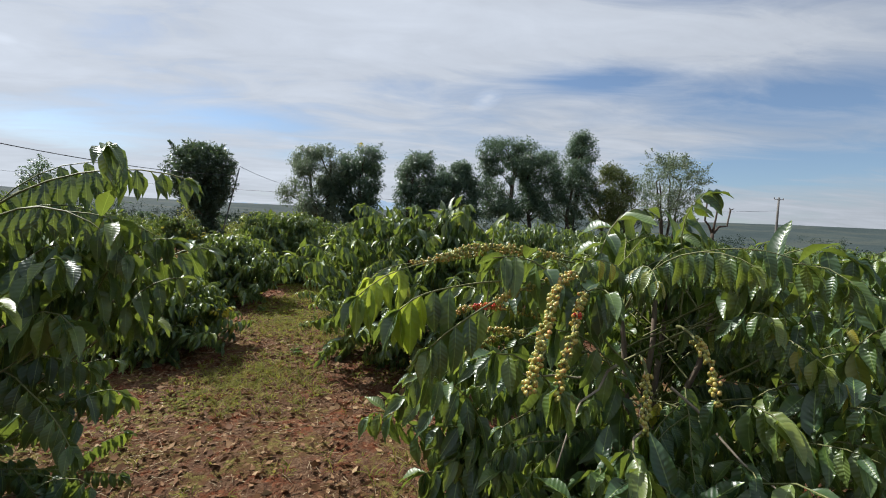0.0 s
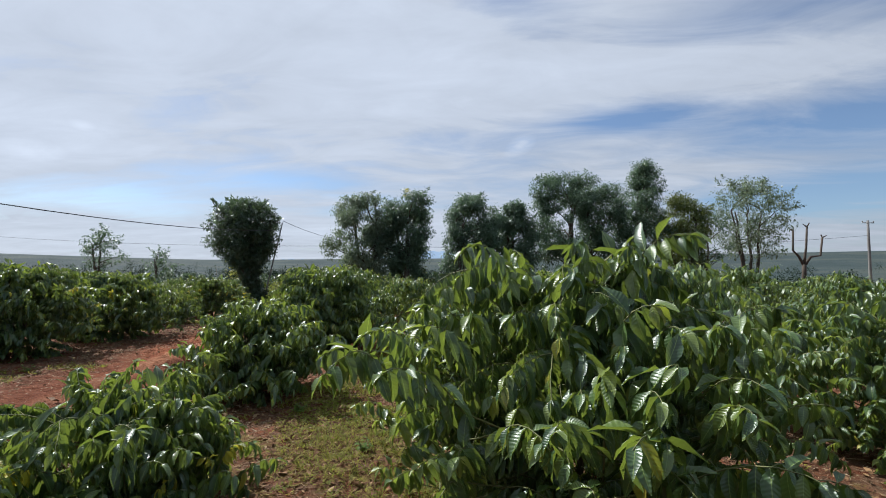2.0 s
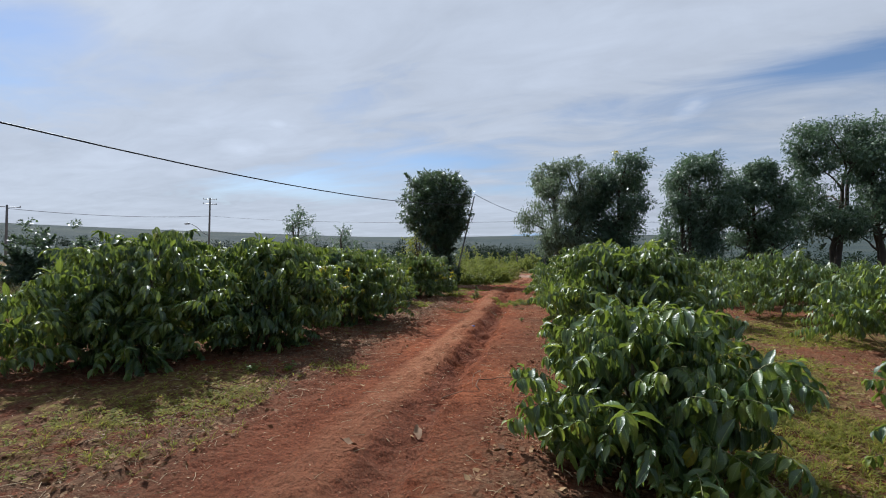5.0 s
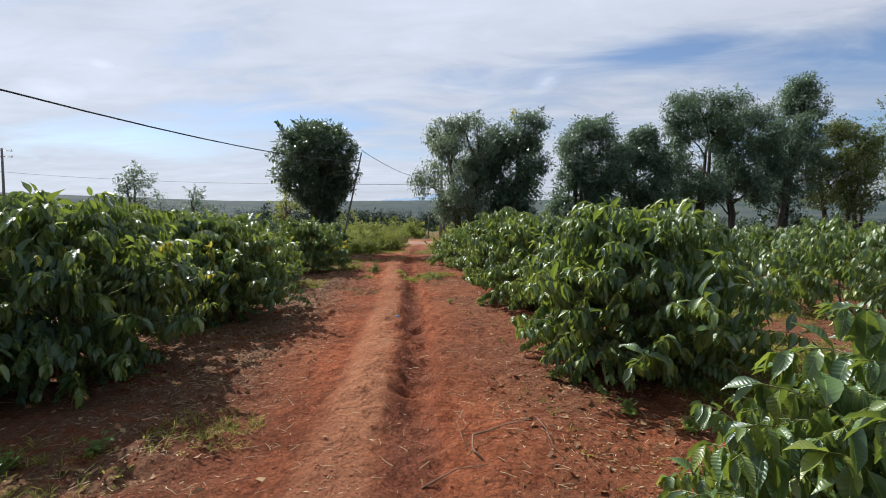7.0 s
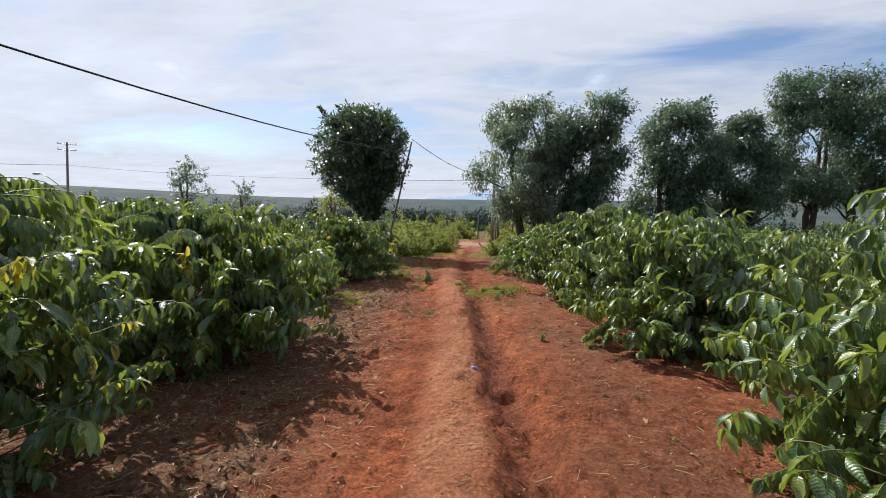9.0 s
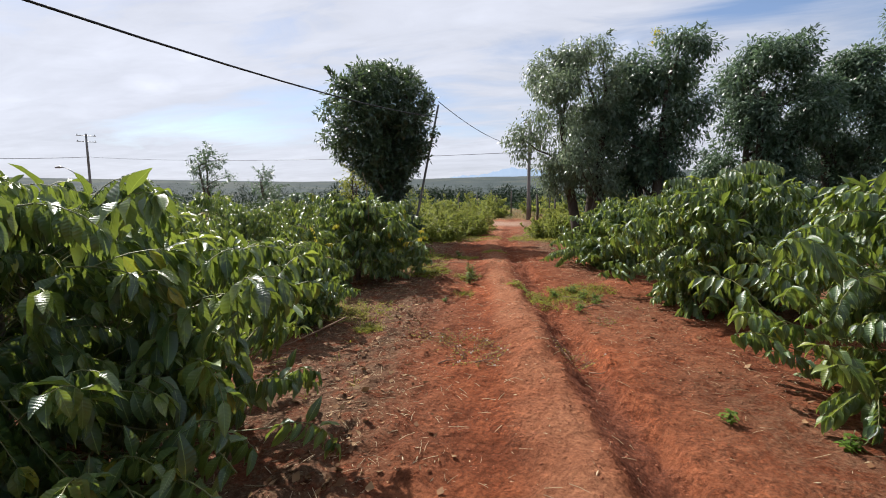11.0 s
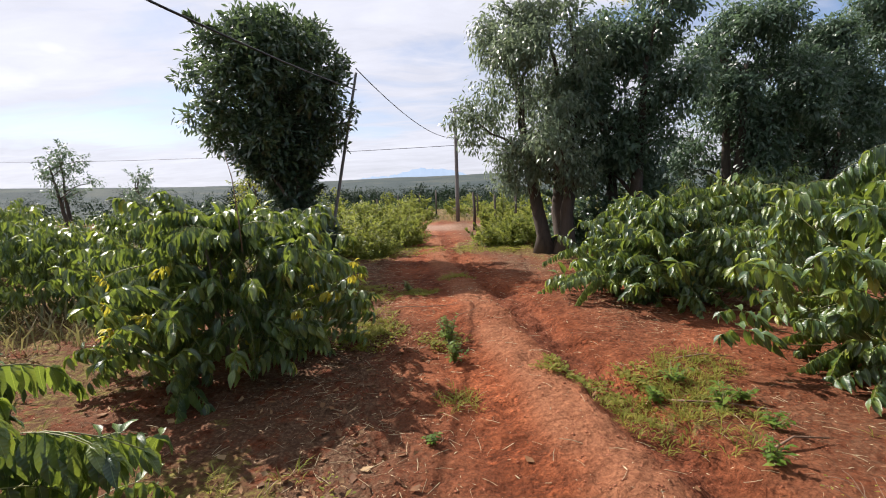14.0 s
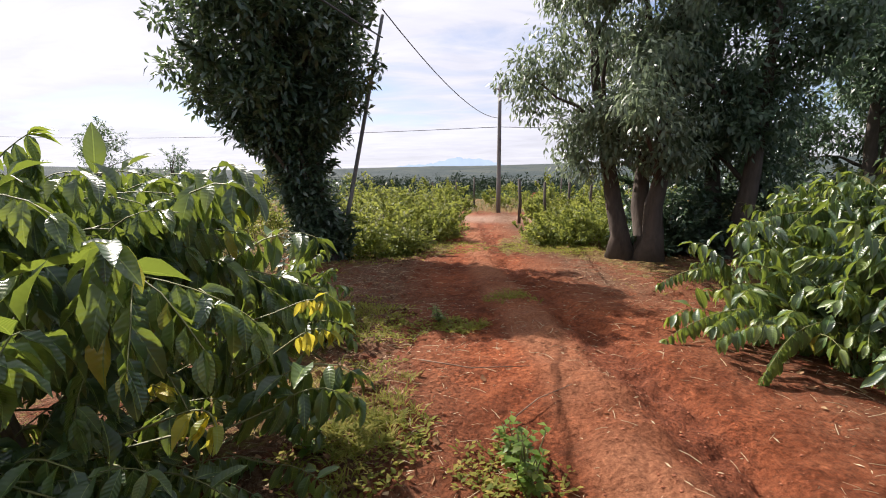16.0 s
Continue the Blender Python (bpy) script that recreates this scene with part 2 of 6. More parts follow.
def plain_material(name, stops, scale=8.0, rough=0.8, bump=0.3, dist=0.01, stretch=(1, 1, 1), spec=0.3, metal=0.0):
    """Two scales of noise over a colour range, with a fine relief."""
    m, nt, b = material(name)
    tc = nt.nodes.new("ShaderNodeTexCoord")
    mp = nt.nodes.new("ShaderNodeMapping")
    mp.inputs["Scale"].default_value = stretch
    nt.links.new(tc.outputs["Object"], mp.inputs[0])
    big = node(nt, "ShaderNodeTexNoise", Scale=scale * 0.2, Detail=4.0)
    fine = node(nt, "ShaderNodeTexNoise", Scale=scale, Detail=8.0, Roughness=0.65)
    nt.links.new(mp.outputs[0], big.inputs["Vector"])
    nt.links.new(mp.outputs[0], fine.inputs["Vector"])
    avg = node(nt, "ShaderNodeMath")
    avg.operation = "MULTIPLY_ADD"
    avg.inputs[1].default_value = 0.5
    hb = node(nt, "ShaderNodeMath")
    hb.operation = "MULTIPLY"
    hb.inputs[1].default_value = 0.5
    nt.links.new(big.outputs["Fac"], hb.inputs[0])
    nt.links.new(fine.outputs["Fac"], avg.inputs[0])
    nt.links.new(hb.outputs[0], avg.inputs[2])
    col = ramp_node(nt, avg.outputs[0], stops)
    nt.links.new(col.outputs[0], b.inputs["Base Color"])
    bp = node(nt, "ShaderNodeBump", Strength=bump, Distance=dist)
    nt.links.new(fine.outputs["Fac"], bp.inputs["Height"])
    nt.links.new(bp.outputs[0], b.inputs["Normal"])
    b.inputs["Roughness"].default_value = rough
    b.inputs["Specular IOR Level"].default_value = spec
    b.inputs["Metallic"].default_value = metal
    return m


GREEN = [(0.0, (0.028, 0.062, 0.030)), (0.42, (0.046, 0.094, 0.038)), (0.74, (0.084, 0.145, 0.042)), (0.97, (0.17, 0.22, 0.048)), (1.0, (0.40, 0.34, 0.04))]
M_COFFEE = leaf_material("coffee_leaf", GREEN, rough=0.37, through_light=0.27, ribs=0.15, spec=0.8, glow=(0.46, 0.58, 0.06))
YOUNG = [(0.0, (0.062, 0.110, 0.034)), (0.5, (0.105, 0.165, 0.040)), (0.9, (0.20, 0.24, 0.05)), (1.0, (0.36, 0.34, 0.04))]
M_YOUNG = leaf_material("young_coffee_leaf", YOUNG, rough=0.35, through_light=0.32, ribs=0.15, spec=0.8, glow=(0.56, 0.68, 0.07))
FRESH = [(0.0, (0.10, 0.17, 0.03)), (0.5, (0.16, 0.24, 0.035)), (1.0, (0.30, 0.34, 0.045))]
M_TURNED = leaf_material("yellowed_coffee_leaf", [(0.0, (0.14, 0.20, 0.035)), (0.5, (0.30, 0.33, 0.04)), (1.0, (0.48, 0.41, 0.05))], rough=0.45, through_light=0.45, ribs=0.15, spec=0.4, glow=(0.80, 0.66, 0.06))
M_FRESH = leaf_material("fresh_coffee_leaf", FRESH, rough=0.36, through_light=0.52, ribs=0.20, spec=0.5, glow=(0.66, 0.74, 0.07))
M_TREE = leaf_material("tree_leaf", [(0.0, (0.058, 0.098, 0.070)), (0.6, (0.084, 0.136, 0.092)), (1.0, (0.13, 0.18, 0.115))], rough=0.36, through_light=0.34, glow=(0.22, 0.33, 0.15))
M_DENSE = leaf_material("dense_tree_leaf", [(0.0, (0.044, 0.078, 0.054)), (0.7, (0.066, 0.108, 0.070)), (1.0, (0.10, 0.15, 0.082))], rough=0.30, spec=0.7, through_light=0.28, glow=(0.18, 0.26, 0.08))
M_LIGHT = leaf_material("light_tree_leaf", [(0.0, (0.092, 0.128, 0.088)), (0.6, (0.15, 0.195, 0.130)), (1.0, (0.23, 0.27, 0.185))], rough=0.36, through_light=0.40, glow=(0.30, 0.38, 0.20))
M_YELLOW = leaf_material("yellowish_tree_leaf", [(0.0, (0.055, 0.085, 0.026)), (0.6, (0.095, 0.13, 0.036)), (1.0, (0.16, 0.18, 0.05))], rough=0.42, through_light=0.30, glow=(0.26, 0.30, 0.05))
M_SHRUB = leaf_material("shrub_leaf", [(0.0, (0.055, 0.085, 0.024)), (0.55, (0.10, 0.14, 0.034)), (0.9, (0.19, 0.21, 0.045)), (1.0, (0.30, 0.27, 0.06))], rough=0.5, through_light=0.44, glow=(0.50, 0.54, 0.10), spec=0.2)
M_FAR_PLANT = leaf_material("far_coffee_leaf", [(0.0, (0.022, 0.046, 0.018)), (0.6, (0.036, 0.070, 0.026)), (1.0, (0.065, 0.105, 0.035))], rough=0.6, through_light=0.2, glow=(0.12, 0.18, 0.04), spec=0.15)
M_WOODS = leaf_material("far_wood_leaf", [(0.0, (0.016, 0.031, 0.022)), (0.6, (0.028, 0.046, 0.031)), (1.0, (0.046, 0.066, 0.040))], rough=0.7, through_light=0.1, glow=(0.06, 0.10, 0.03), spec=0.1)
M_WEED = leaf_material("weed_leaf", [(0.0, (0.08, 0.11, 0.028)), (0.5, (0.175, 0.185, 0.036)), (0.8, (0.27, 0.235, 0.06)), (1.0, (0.36, 0.27, 0.12))], rough=0.65, through_light=0.42, glow=(0.52, 0.54, 0.06), spec=0.1)
M_DRY = plain_material("dry_leaf", [(0.3, (0.10, 0.055, 0.03)), (0.5, (0.26, 0.16, 0.09)), (0.7, (0.45, 0.33, 0.20))], scale=3.0, rough=0.75)
M_STRAW = plain_material("straw", [(0.3, (0.28, 0.20, 0.11)), (0.7, (0.52, 0.42, 0.26))], scale=3.0, rough=0.7)
M_BARK = plain_material("bark", [(0.3, (0.035, 0.028, 0.022)), (0.7, (0.125, 0.098, 0.075))], scale=14.0, rough=0.9, bump=0.8, dist=0.02, stretch=(1, 1, 0.25))
M_STEM = plain_material("coffee_stem", [(0.3, (0.09, 0.065, 0.045)), (0.7, (0.26, 0.21, 0.16))], scale=30.0, rough=0.85, bump=0.5, stretch=(1, 1, 0.3))
M_TWIG = plain_material("green_twig", [(0.3, (0.10, 0.12, 0.04)), (0.7, (0.22, 0.21, 0.09))], scale=30.0, rough=0.6)
M_CONCRETE = plain_material("weathered_concrete", [(0.3, (0.13, 0.125, 0.12)), (0.7, (0.25, 0.24, 0.225))], scale=10.0, rough=0.9, bump=0.3)
M_CABLE = plain_material("cable_rubber", [(0.3, (0.015, 0.015, 0.017)), (0.7, (0.03, 0.03, 0.034))], scale=10.0, rough=0.5)
M_STEEL = plain_material("galvanised_steel", [(0.3, (0.22, 0.22, 0.22)), (0.7, (0.38, 0.38, 0.38))], scale=20.0, rough=0.5, metal=0.8)
M_POST = plain_material("grey_wooden_post", [(0.3, (0.05, 0.042, 0.036)), (0.7, (0.14, 0.12, 0.10))], scale=16.0, rough=0.9, bump=0.6, stretch=(1, 1, 0.2))


def cherry_material(name, stops):
    m, nt, b = material(name)
    geo = nt.nodes.new("ShaderNodeNewGeometry")
    info = nt.nodes.new("ShaderNodeObjectInfo")
    both = node(nt, "ShaderNodeMath")
    both.operation = "ADD"
    nt.links.new(geo.outputs["Random Per Island"], both.inputs[0])
    nt.links.new(info.outputs["Random"], both.inputs[1])
    wrap = node(nt, "ShaderNodeMath")
    wrap.operation = "FRACT"
    nt.links.new(both.outputs[0], wrap.inputs[0])
    col = ramp_node(nt, wrap.outputs[0], stops)
    nt.links.new(col.outputs[0], b.inputs["Base Color"])
    b.inputs["Roughness"].default_value = 0.32
    b.inputs["Subsurface Weight"].default_value = 0.1
    return m


M_CHERRY = cherry_material("green_cherry", [(0.0, (0.22, 0.24, 0.05)), (0.5, (0.36, 0.33, 0.07)), (0.9, (0.48, 0.37, 0.09)), (1.0, (0.45, 0.24, 0.07))])
M_RED = cherry_material("red_cherry", [(0.0, (0.50, 0.30, 0.06)), (0.4, (0.55, 0.10, 0.03)), (1.0, (0.42, 0.03, 0.02))])


def ground_material():
    """Red soil, worn paler on the track, with clods; low weeds and litter where the cover mask says so."""
    m, nt, b = material("red_soil")
    tc = nt.nodes.new("ShaderNodeTexCoord")
    big = node(nt, "ShaderNodeTexNoise", Scale=0.7, Detail=5.0)
    mid = node(nt, "ShaderNodeTexNoise", Scale=6.0, Detail=8.0, Roughness=0.7)
    fine = node(nt, "ShaderNodeTexNoise", Scale=36.0, Detail=7.0, Roughness=0.78)
    clod = node(nt, "ShaderNodeTexVoronoi", Scale=17.0)
    crumb = node(nt, "ShaderNodeTexVoronoi", Scale=46.0, Randomness=1.0)
    grit = node(nt, "ShaderNodeTexVoronoi", Scale=105.0, Randomness=1.0)
    warp = node(nt, "ShaderNodeTexNoise", Scale=30.0, Detail=3.0)
    nt.links.new(tc.outputs["Object"], warp.inputs["Vector"])
    bent = nt.nodes.new("ShaderNodeVectorMath")
    bent.operation = "MULTIPLY_ADD"
    bent.inputs[1].default_value = (0.03, 0.03, 0.03)
    nt.links.new(warp.outputs["Color"], bent.inputs[0])
    nt.links.new(tc.outputs["Object"], bent.inputs[2])
    for n in (crumb, grit):
        nt.links.new(bent.outputs[0], n.inputs["Vector"])
    for n in (big, mid, fine, clod):
        nt.links.new(tc.outputs["Object"], n.inputs["Vector"])
    soil = ramp_node(nt, mid.outputs["Fac"], [(0.28, (0.098, 0.032, 0.013)), (0.5, (0.216, 0.070, 0.029)), (0.72, (0.345, 0.127, 0.056))])
    tone = ramp_node(nt, big.outputs["Fac"], [(0.3, (0.62, 0.58, 0.56)), (0.7, (1.25, 1.18, 1.1))])
    soil_c = mix_colour(nt, 1.0, soil.outputs[0], tone.outputs[0], "MULTIPLY")
    grain = ramp_node(nt, fine.outputs["Fac"], [(0.34, (0.48, 0.47, 0.46)), (0.66, (1.48, 1.42, 1.40))])
    soil_c = mix_colour(nt, 1.0, soil_c, grain.outputs[0], "MULTIPLY")
    tint = nt.nodes.new("ShaderNodeSeparateXYZ")
    nt.links.new(crumb.outputs["Color"], tint.inputs[0])
    speck = ramp_node(nt, tint.outputs["X"], [(0.0, (0.62, 0.60, 0.60)), (0.75, (1.12, 1.1, 1.1)), (1.0, (1.7, 1.62, 1.55))])
    loose = node(nt, "ShaderNodeTexNoise", Scale=2.4, Detail=5.0, Roughness=0.65)
    nt.links.new(tc.outputs["Object"], loose.inputs["Vector"])
    broken = ramp_node(nt, loose.outputs["Fac"], [(0.45, (0.08, 0.08, 0.08)), (0.62, (0.85, 0.85, 0.85))])
    soil_c = mix_colour(nt, broken.outputs[0], soil_c, mix_colour(nt, 1.0, soil_c, speck.outputs[0], "MULTIPLY"))
    worn = nt.nodes.new("ShaderNodeAttribute")
    worn.attribute_name = "worn"
    pale = ramp_node(nt, fine.outputs["Fac"], [(0.36, (0.195, 0.074, 0.035)), (0.64, (0.42, 0.190, 0.098))])
    soil_c = mix_colour(nt, worn.outputs["Fac"], soil_c, pale.outputs[0])
    # Darker soil: churned verge, and the rut's shade painted into the colour.
    churn_shade = nt.nodes.new("ShaderNodeAttribute")
    churn_shade.attribute_name = "churn_shade"
    dark_soil = ramp_node(nt, fine.outputs["Fac"], [(0.36, (0.080, 0.027, 0.014)), (0.64, (0.235, 0.080, 0.040))])
    soil_c = mix_colour(nt, churn_shade.outputs["Fac"], soil_c, dark_soil.outputs[0])
    dust = nt.nodes.new("ShaderNodeAttribute")
    dust.attribute_name = "dust"
    dusty = ramp_node(nt, fine.outputs["Fac"], [(0.3, (0.24, 0.15, 0.10)), (0.7, (0.40, 0.28, 0.20))])
    soil_c = mix_colour(nt, dust.outputs["Fac"], soil_c, dusty.outputs[0])
    litter = nt.nodes.new("ShaderNodeAttribute")
    litter.attribute_name = "litter"
    lit_n = node(nt, "ShaderNodeTexNoise", Scale=34.0, Detail=7.0, Roughness=0.75)
    nt.links.new(tc.outputs["Object"], lit_n.inputs["Vector"])
    lit_c = ramp_node(nt, lit_n.outputs["Fac"], [(0.3, (0.06, 0.030, 0.018)), (0.5, (0.14, 0.075, 0.042)), (0.7, (0.27, 0.19, 0.115))])
    patch = node(nt, "ShaderNodeMath")
    patch.operation = "MULTIPLY"
    step = ramp_node(nt, mid.outputs["Fac"], [(0.36, (0, 0, 0)), (0.52, (1, 1, 1))])
    nt.links.new(litter.outputs["Fac"], patch.inputs[0])
    nt.links.new(step.outputs[0], patch.inputs[1])
    c = mix_colour(nt, patch.outputs[0], soil_c, lit_c.outputs[0])
    cover = nt.nodes.new("ShaderNodeAttribute")
    cover.attribute_name = "cover"
    gn = node(nt, "ShaderNodeTexNoise", Scale=2.6, Detail=9.0, Roughness=0.72)
    nt.links.new(tc.outputs["Object"], gn.inputs["Vector"])
    add = node(nt, "ShaderNodeMath")
    add.operation = "ADD"
    nt.links.new(cover.outputs["Fac"], add.inputs[0])
    nt.links.new(gn.outputs["Fac"], add.inputs[1])
    gmask = ramp_node(nt, add.outputs[0], [(0.98, (0, 0, 0)), (1.10, (1, 1, 1))])
    sward = node(nt, "ShaderNodeTexNoise", Scale=13.0, Detail=8.0, Roughness=0.75)
    nt.links.new(tc.outputs["Object"], sward.inputs["Vector"])
    grass = ramp_node(nt, sward.outputs["Fac"], [(0.34, (0.075, 0.036, 0.017)), (0.48, (0.15, 0.082, 0.038)), (0.56, (0.17, 0.135, 0.040)), (0.66, (0.30, 0.26, 0.075))])
    c = mix_colour(nt, gmask.outputs[0], c, grass.outputs[0])
    # Far land: aerial haze is painted in as a grey-blue base colour.
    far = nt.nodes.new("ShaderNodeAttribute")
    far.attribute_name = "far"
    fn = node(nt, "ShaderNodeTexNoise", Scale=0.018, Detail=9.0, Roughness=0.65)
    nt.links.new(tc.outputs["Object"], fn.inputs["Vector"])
    hazed_col = ramp_node(nt, fn.outputs["Fac"], [(0.3, (0.030, 0.044, 0.044)), (0.5, (0.046, 0.062, 0.060)), (0.60, (0.068, 0.080, 0.068)), (0.72, (0.040, 0.055, 0.053))])
    c = mix_colour(nt, far.outputs["Fac"], c, hazed_col.outputs[0])
    nt.links.new(c, b.inputs["Base Color"])
    b.inputs["Roughness"].default_value = 0.95
    b.inputs["Specular IOR Level"].default_value = 0.12
    hsum = node(nt, "ShaderNodeMath")
    hsum.operation = "MULTIPLY_ADD"
    hsum.inputs[1].default_value = 0.35
    nt.links.new(fine.outputs["Fac"], hsum.inputs[0])
    nt.links.new(mid.outputs["Fac"], hsum.inputs[2])
    hs2 = node(nt, "ShaderNodeMath")
    hs2.operation = "MULTIPLY_ADD"
    hs2.inputs[1].default_value = -0.35
    nt.links.new(clod.outputs["Distance"], hs2.inputs[0])
    nt.links.new(hsum.outputs[0], hs2.inputs[2])
    height = hs2.outputs[0]
    for source, deep in ((crumb, -0.26), (grit, -0.10)):
        some = node(nt, "ShaderNodeMath")
        some.operation = "MULTIPLY"
        nt.links.new(source.outputs["Distance"], some.inputs[0])
        nt.links.new(broken.outputs[0], some.inputs[1])
        more = node(nt, "ShaderNodeMath")
        more.operation = "MULTIPLY_ADD"
        more.inputs[1].default_value = deep
        nt.links.new(some.outputs[0], more.inputs[0])
        nt.links.new(height, more.inputs[2])
        height = more.outputs[0]
    bp = node(nt, "ShaderNodeBump", Strength=1.0, Distance=0.07)
    nt.links.new(height, bp.inputs["Height"])
    nt.links.new(bp.outputs[0], b.inputs["Normal"])
    return m


M_GROUND = ground_material()

# ---- mesh tools ----


def quick_mesh(name, verts, quads, mats, index=None, uvs=None, smooth=True):
    """A mesh of quads from arrays."""
    me = bpy.data.meshes.new(name)
    verts, quads = np.asarray(verts, np.float32), np.asarray(quads, np.int32)
    me.vertices.add(len(verts))
    me.vertices.foreach_set("co", verts.ravel())
    me.loops.add(quads.size)
    me.loops.foreach_set("vertex_index", quads.ravel())
    me.polygons.add(len(quads))
    me.polygons.foreach_set("loop_start", np.arange(0, quads.size, 4, dtype=np.int32))
    me.polygons.foreach_set("loop_total", np.full(len(quads), 4, np.int32))
    if smooth:
        me.polygons.foreach_set("use_smooth", np.ones(len(quads), bool))
    for m in mats:
        me.materials.append(m)
    if index is not None:
        me.polygons.foreach_set("material_index", np.asarray(index, np.int32))
    if uvs is not None:
        layer = me.uv_layers.new(name="UVMap")
        layer.data.foreach_set("uv", np.asarray(uvs, np.float32)[quads.ravel()].ravel())
    me.update(calc_edges=True)
    return me


class Soup:
    """Gathers pieces of quads into one mesh."""

    def __init__(self):
        self.v, self.q, self.i, self.u, self.n = [], [], [], [], 0

    def add(self, v, q, mat=0, uv=None):
        self.v.append(v)
        self.q.append(np.asarray(q) + self.n)
        self.i.append(np.full(len(q), mat))
        self.u.append(np.zeros((len(v), 2)) if uv is None else uv)
        self.n += len(v)

    def mesh(self, name, mats):
        return quick_mesh(name, np.concatenate(self.v), np.concatenate(self.q), mats, np.concatenate(self.i), np.concatenate(self.u))


def tube(points, radii, sides=5, cap=True):
    """A tapered tube along points."""
    pts = np.asarray(points, float)
    rad = np.asarray(radii, float)
    if cap:
        pts = np.vstack([pts[:1], pts, pts[-1:]])
        rad = np.concatenate([[1e-4], rad, [1e-4]])
    d = np.gradient(pts, axis=0)
    bad = np.linalg.norm(d, axis=1) < 1e-9
    d[bad] = (0, 0, 1)
    if cap:
        d[0], d[-1] = d[2] if len(d) > 2 else d[1], d[-3] if len(d) > 2 else d[-2]
        d[1], d[-2] = pts[2] - pts[1], pts[-2] - pts[-3]
    d /= np.linalg.norm(d, axis=1)[:, None]
    ref = np.where(np.abs(d[:, 2:3]) > 0.9, np.array([[1.0, 0, 0]]), np.array([[0, 0, 1.0]]))
    a = np.cross(d, ref)
    a /= np.linalg.norm(a, axis=1)[:, None]
    for k in range(1, len(a)):
        p = a[k - 1] - d[k] * (a[k - 1] @ d[k])
        nrm = np.linalg.norm(p)
        if nrm > 1e-6:
            a[k] = p / nrm
    b = np.cross(d, a)
    th = np.linspace(0, 2 * np.pi, sides, endpoint=False)
    ring = np.cos(th)[None, :, None] * a[:, None, :] + np.sin(th)[None, :, None] * b[:, None, :]
    v = (pts[:, None, :] + ring * rad[:, None, None]).reshape(-1, 3)
    q = []
    for k in range(len(pts) - 1):
        for s in range(sides):
            q.append((k * sides + s, k * sides + (s + 1) % sides, (k + 1) * sides + (s + 1) % sides, (k + 1) * sides + s))
    return v, np.array(q)


def leaf_shape(rows, fold=0.22, curl=0.18, wide=0.5, wave=0.0):
    """One leaf of length 1 along y: midrib and two edges, folded and curled."""
    s = np.linspace(0, 1, rows + 1)
    w = np.sin(np.pi * np.clip(s, 0, 1) ** 0.85) ** 0.8 * wide * 0.5
    w[0], w[-1] = 0.02 * wide, 0.02 * wide
    v, uv = [], []
    for k, (t, h) in enumerate(zip(s, w)):
        z = -curl * t * t
        y = t * (1 - 0.25 * curl * t)
        ripple = wave * math.sin(9.0 * t)
        v += [(-h, y, z + fold * h + ripple * h), (0, y, z), (h, y, z + fold * h - ripple * h)]
        uv += [(0.5 - h / wide, t), (0.5, t), (0.5 + h / wide, t)]
    q = []
    for k in range(rows):
        for c in range(2):
            q.append((3 * k + c, 3 * k + c + 1, 3 * k + c + 4, 3 * k + c + 3))
    return np.array(v), np.array(q), np.array(uv)


def flat_leaf(wide=0.4, curl=0.2):
    """A leaf of two quads for plants that stay far off."""
    h = wide * 0.5
    v = [(-0.1 * h, 0, 0), (0.1 * h, 0, 0), (-h, 0.48, 0.05 * h), (h, 0.48, 0.05 * h), (-0.1 * h, 0.97, -curl), (0.1 * h, 0.97, -curl)]
    uv = [(0.45, 0), (0.55, 0), (0, 0.48), (1, 0.48), (0.45, 1), (0.55, 1)]
    return np.array(v), np.array([(0, 1, 3, 2), (2, 3, 5, 4)]), np.array(uv)


def scatter_leaves(soup, shape, pos, axis, length, up=None, mat=0, roll=None):
    """Copies of one leaf at pos, along axis, with the upper face towards up."""
    v, q, uv = shape
    n = len(pos)
    axis = axis / np.linalg.norm(axis, axis=1)[:, None]
    up = np.tile((0.0, 0.0, 1.0), (n, 1)) if up is None else up
    x = np.cross(axis, up)
    ln = np.linalg.norm(x, axis=1)[:, None]
    x = np.where(ln < 1e-3, np.array([[1.0, 0, 0]]), x / np.maximum(ln, 1e-6))
    z = np.cross(x, axis)
    if roll is not None:
        c, s = np.cos(roll)[:, None], np.sin(roll)[:, None]
        x, z = x * c + z * s, z * c - x * s
    allv = pos[:, None, :] + length[:, None, None] * (v[None, :, 0:1] * x[:, None, :] + v[None, :, 1:2] * axis[:, None, :] + v[None, :, 2:3] * z[:, None, :])
    allq = (q[None] + (np.arange(n) * len(v))[:, None, None]).reshape(-1, 4)
    soup.add(allv.reshape(-1, 3), allq, mat, np.tile(uv, (n, 1)))


def part(name, me, parent, label="", kind=""):
    ob = new(name, me)
    ob.parent = parent
    return tagged(ob, label, kind=kind)


def thing(name, loc, label, category, group="", kind="", rz=0.0, scale=1.0):
    ob = new(name)
    ob.empty_display_size = 0.2
    ob.matrix_basis = Matrix.LocRotScale(loc, Euler((0, 0, rz)), (scale,) * 3)
    return tagged(ob, label, category, group, kind)


# ---- ground ----
ROAD = [(-4.6, 3.5), (-5.95, 7.5), (-6.75, 10.5), (-7.55, 14.3), (-8.55, 18.3), (-9.6, 22.4), (-10.7, 27.0), (-11.7, 33.0), (-12.6, 39.0)]
RX, RY = np.array([p[0] for p in ROAD]), np.array([p[1] for p in ROAD])


def road_x(y):
    return np.interp(y, np.concatenate([[-60], RY, [60]]), np.concatenate([[16.0], RX, [-15]]))


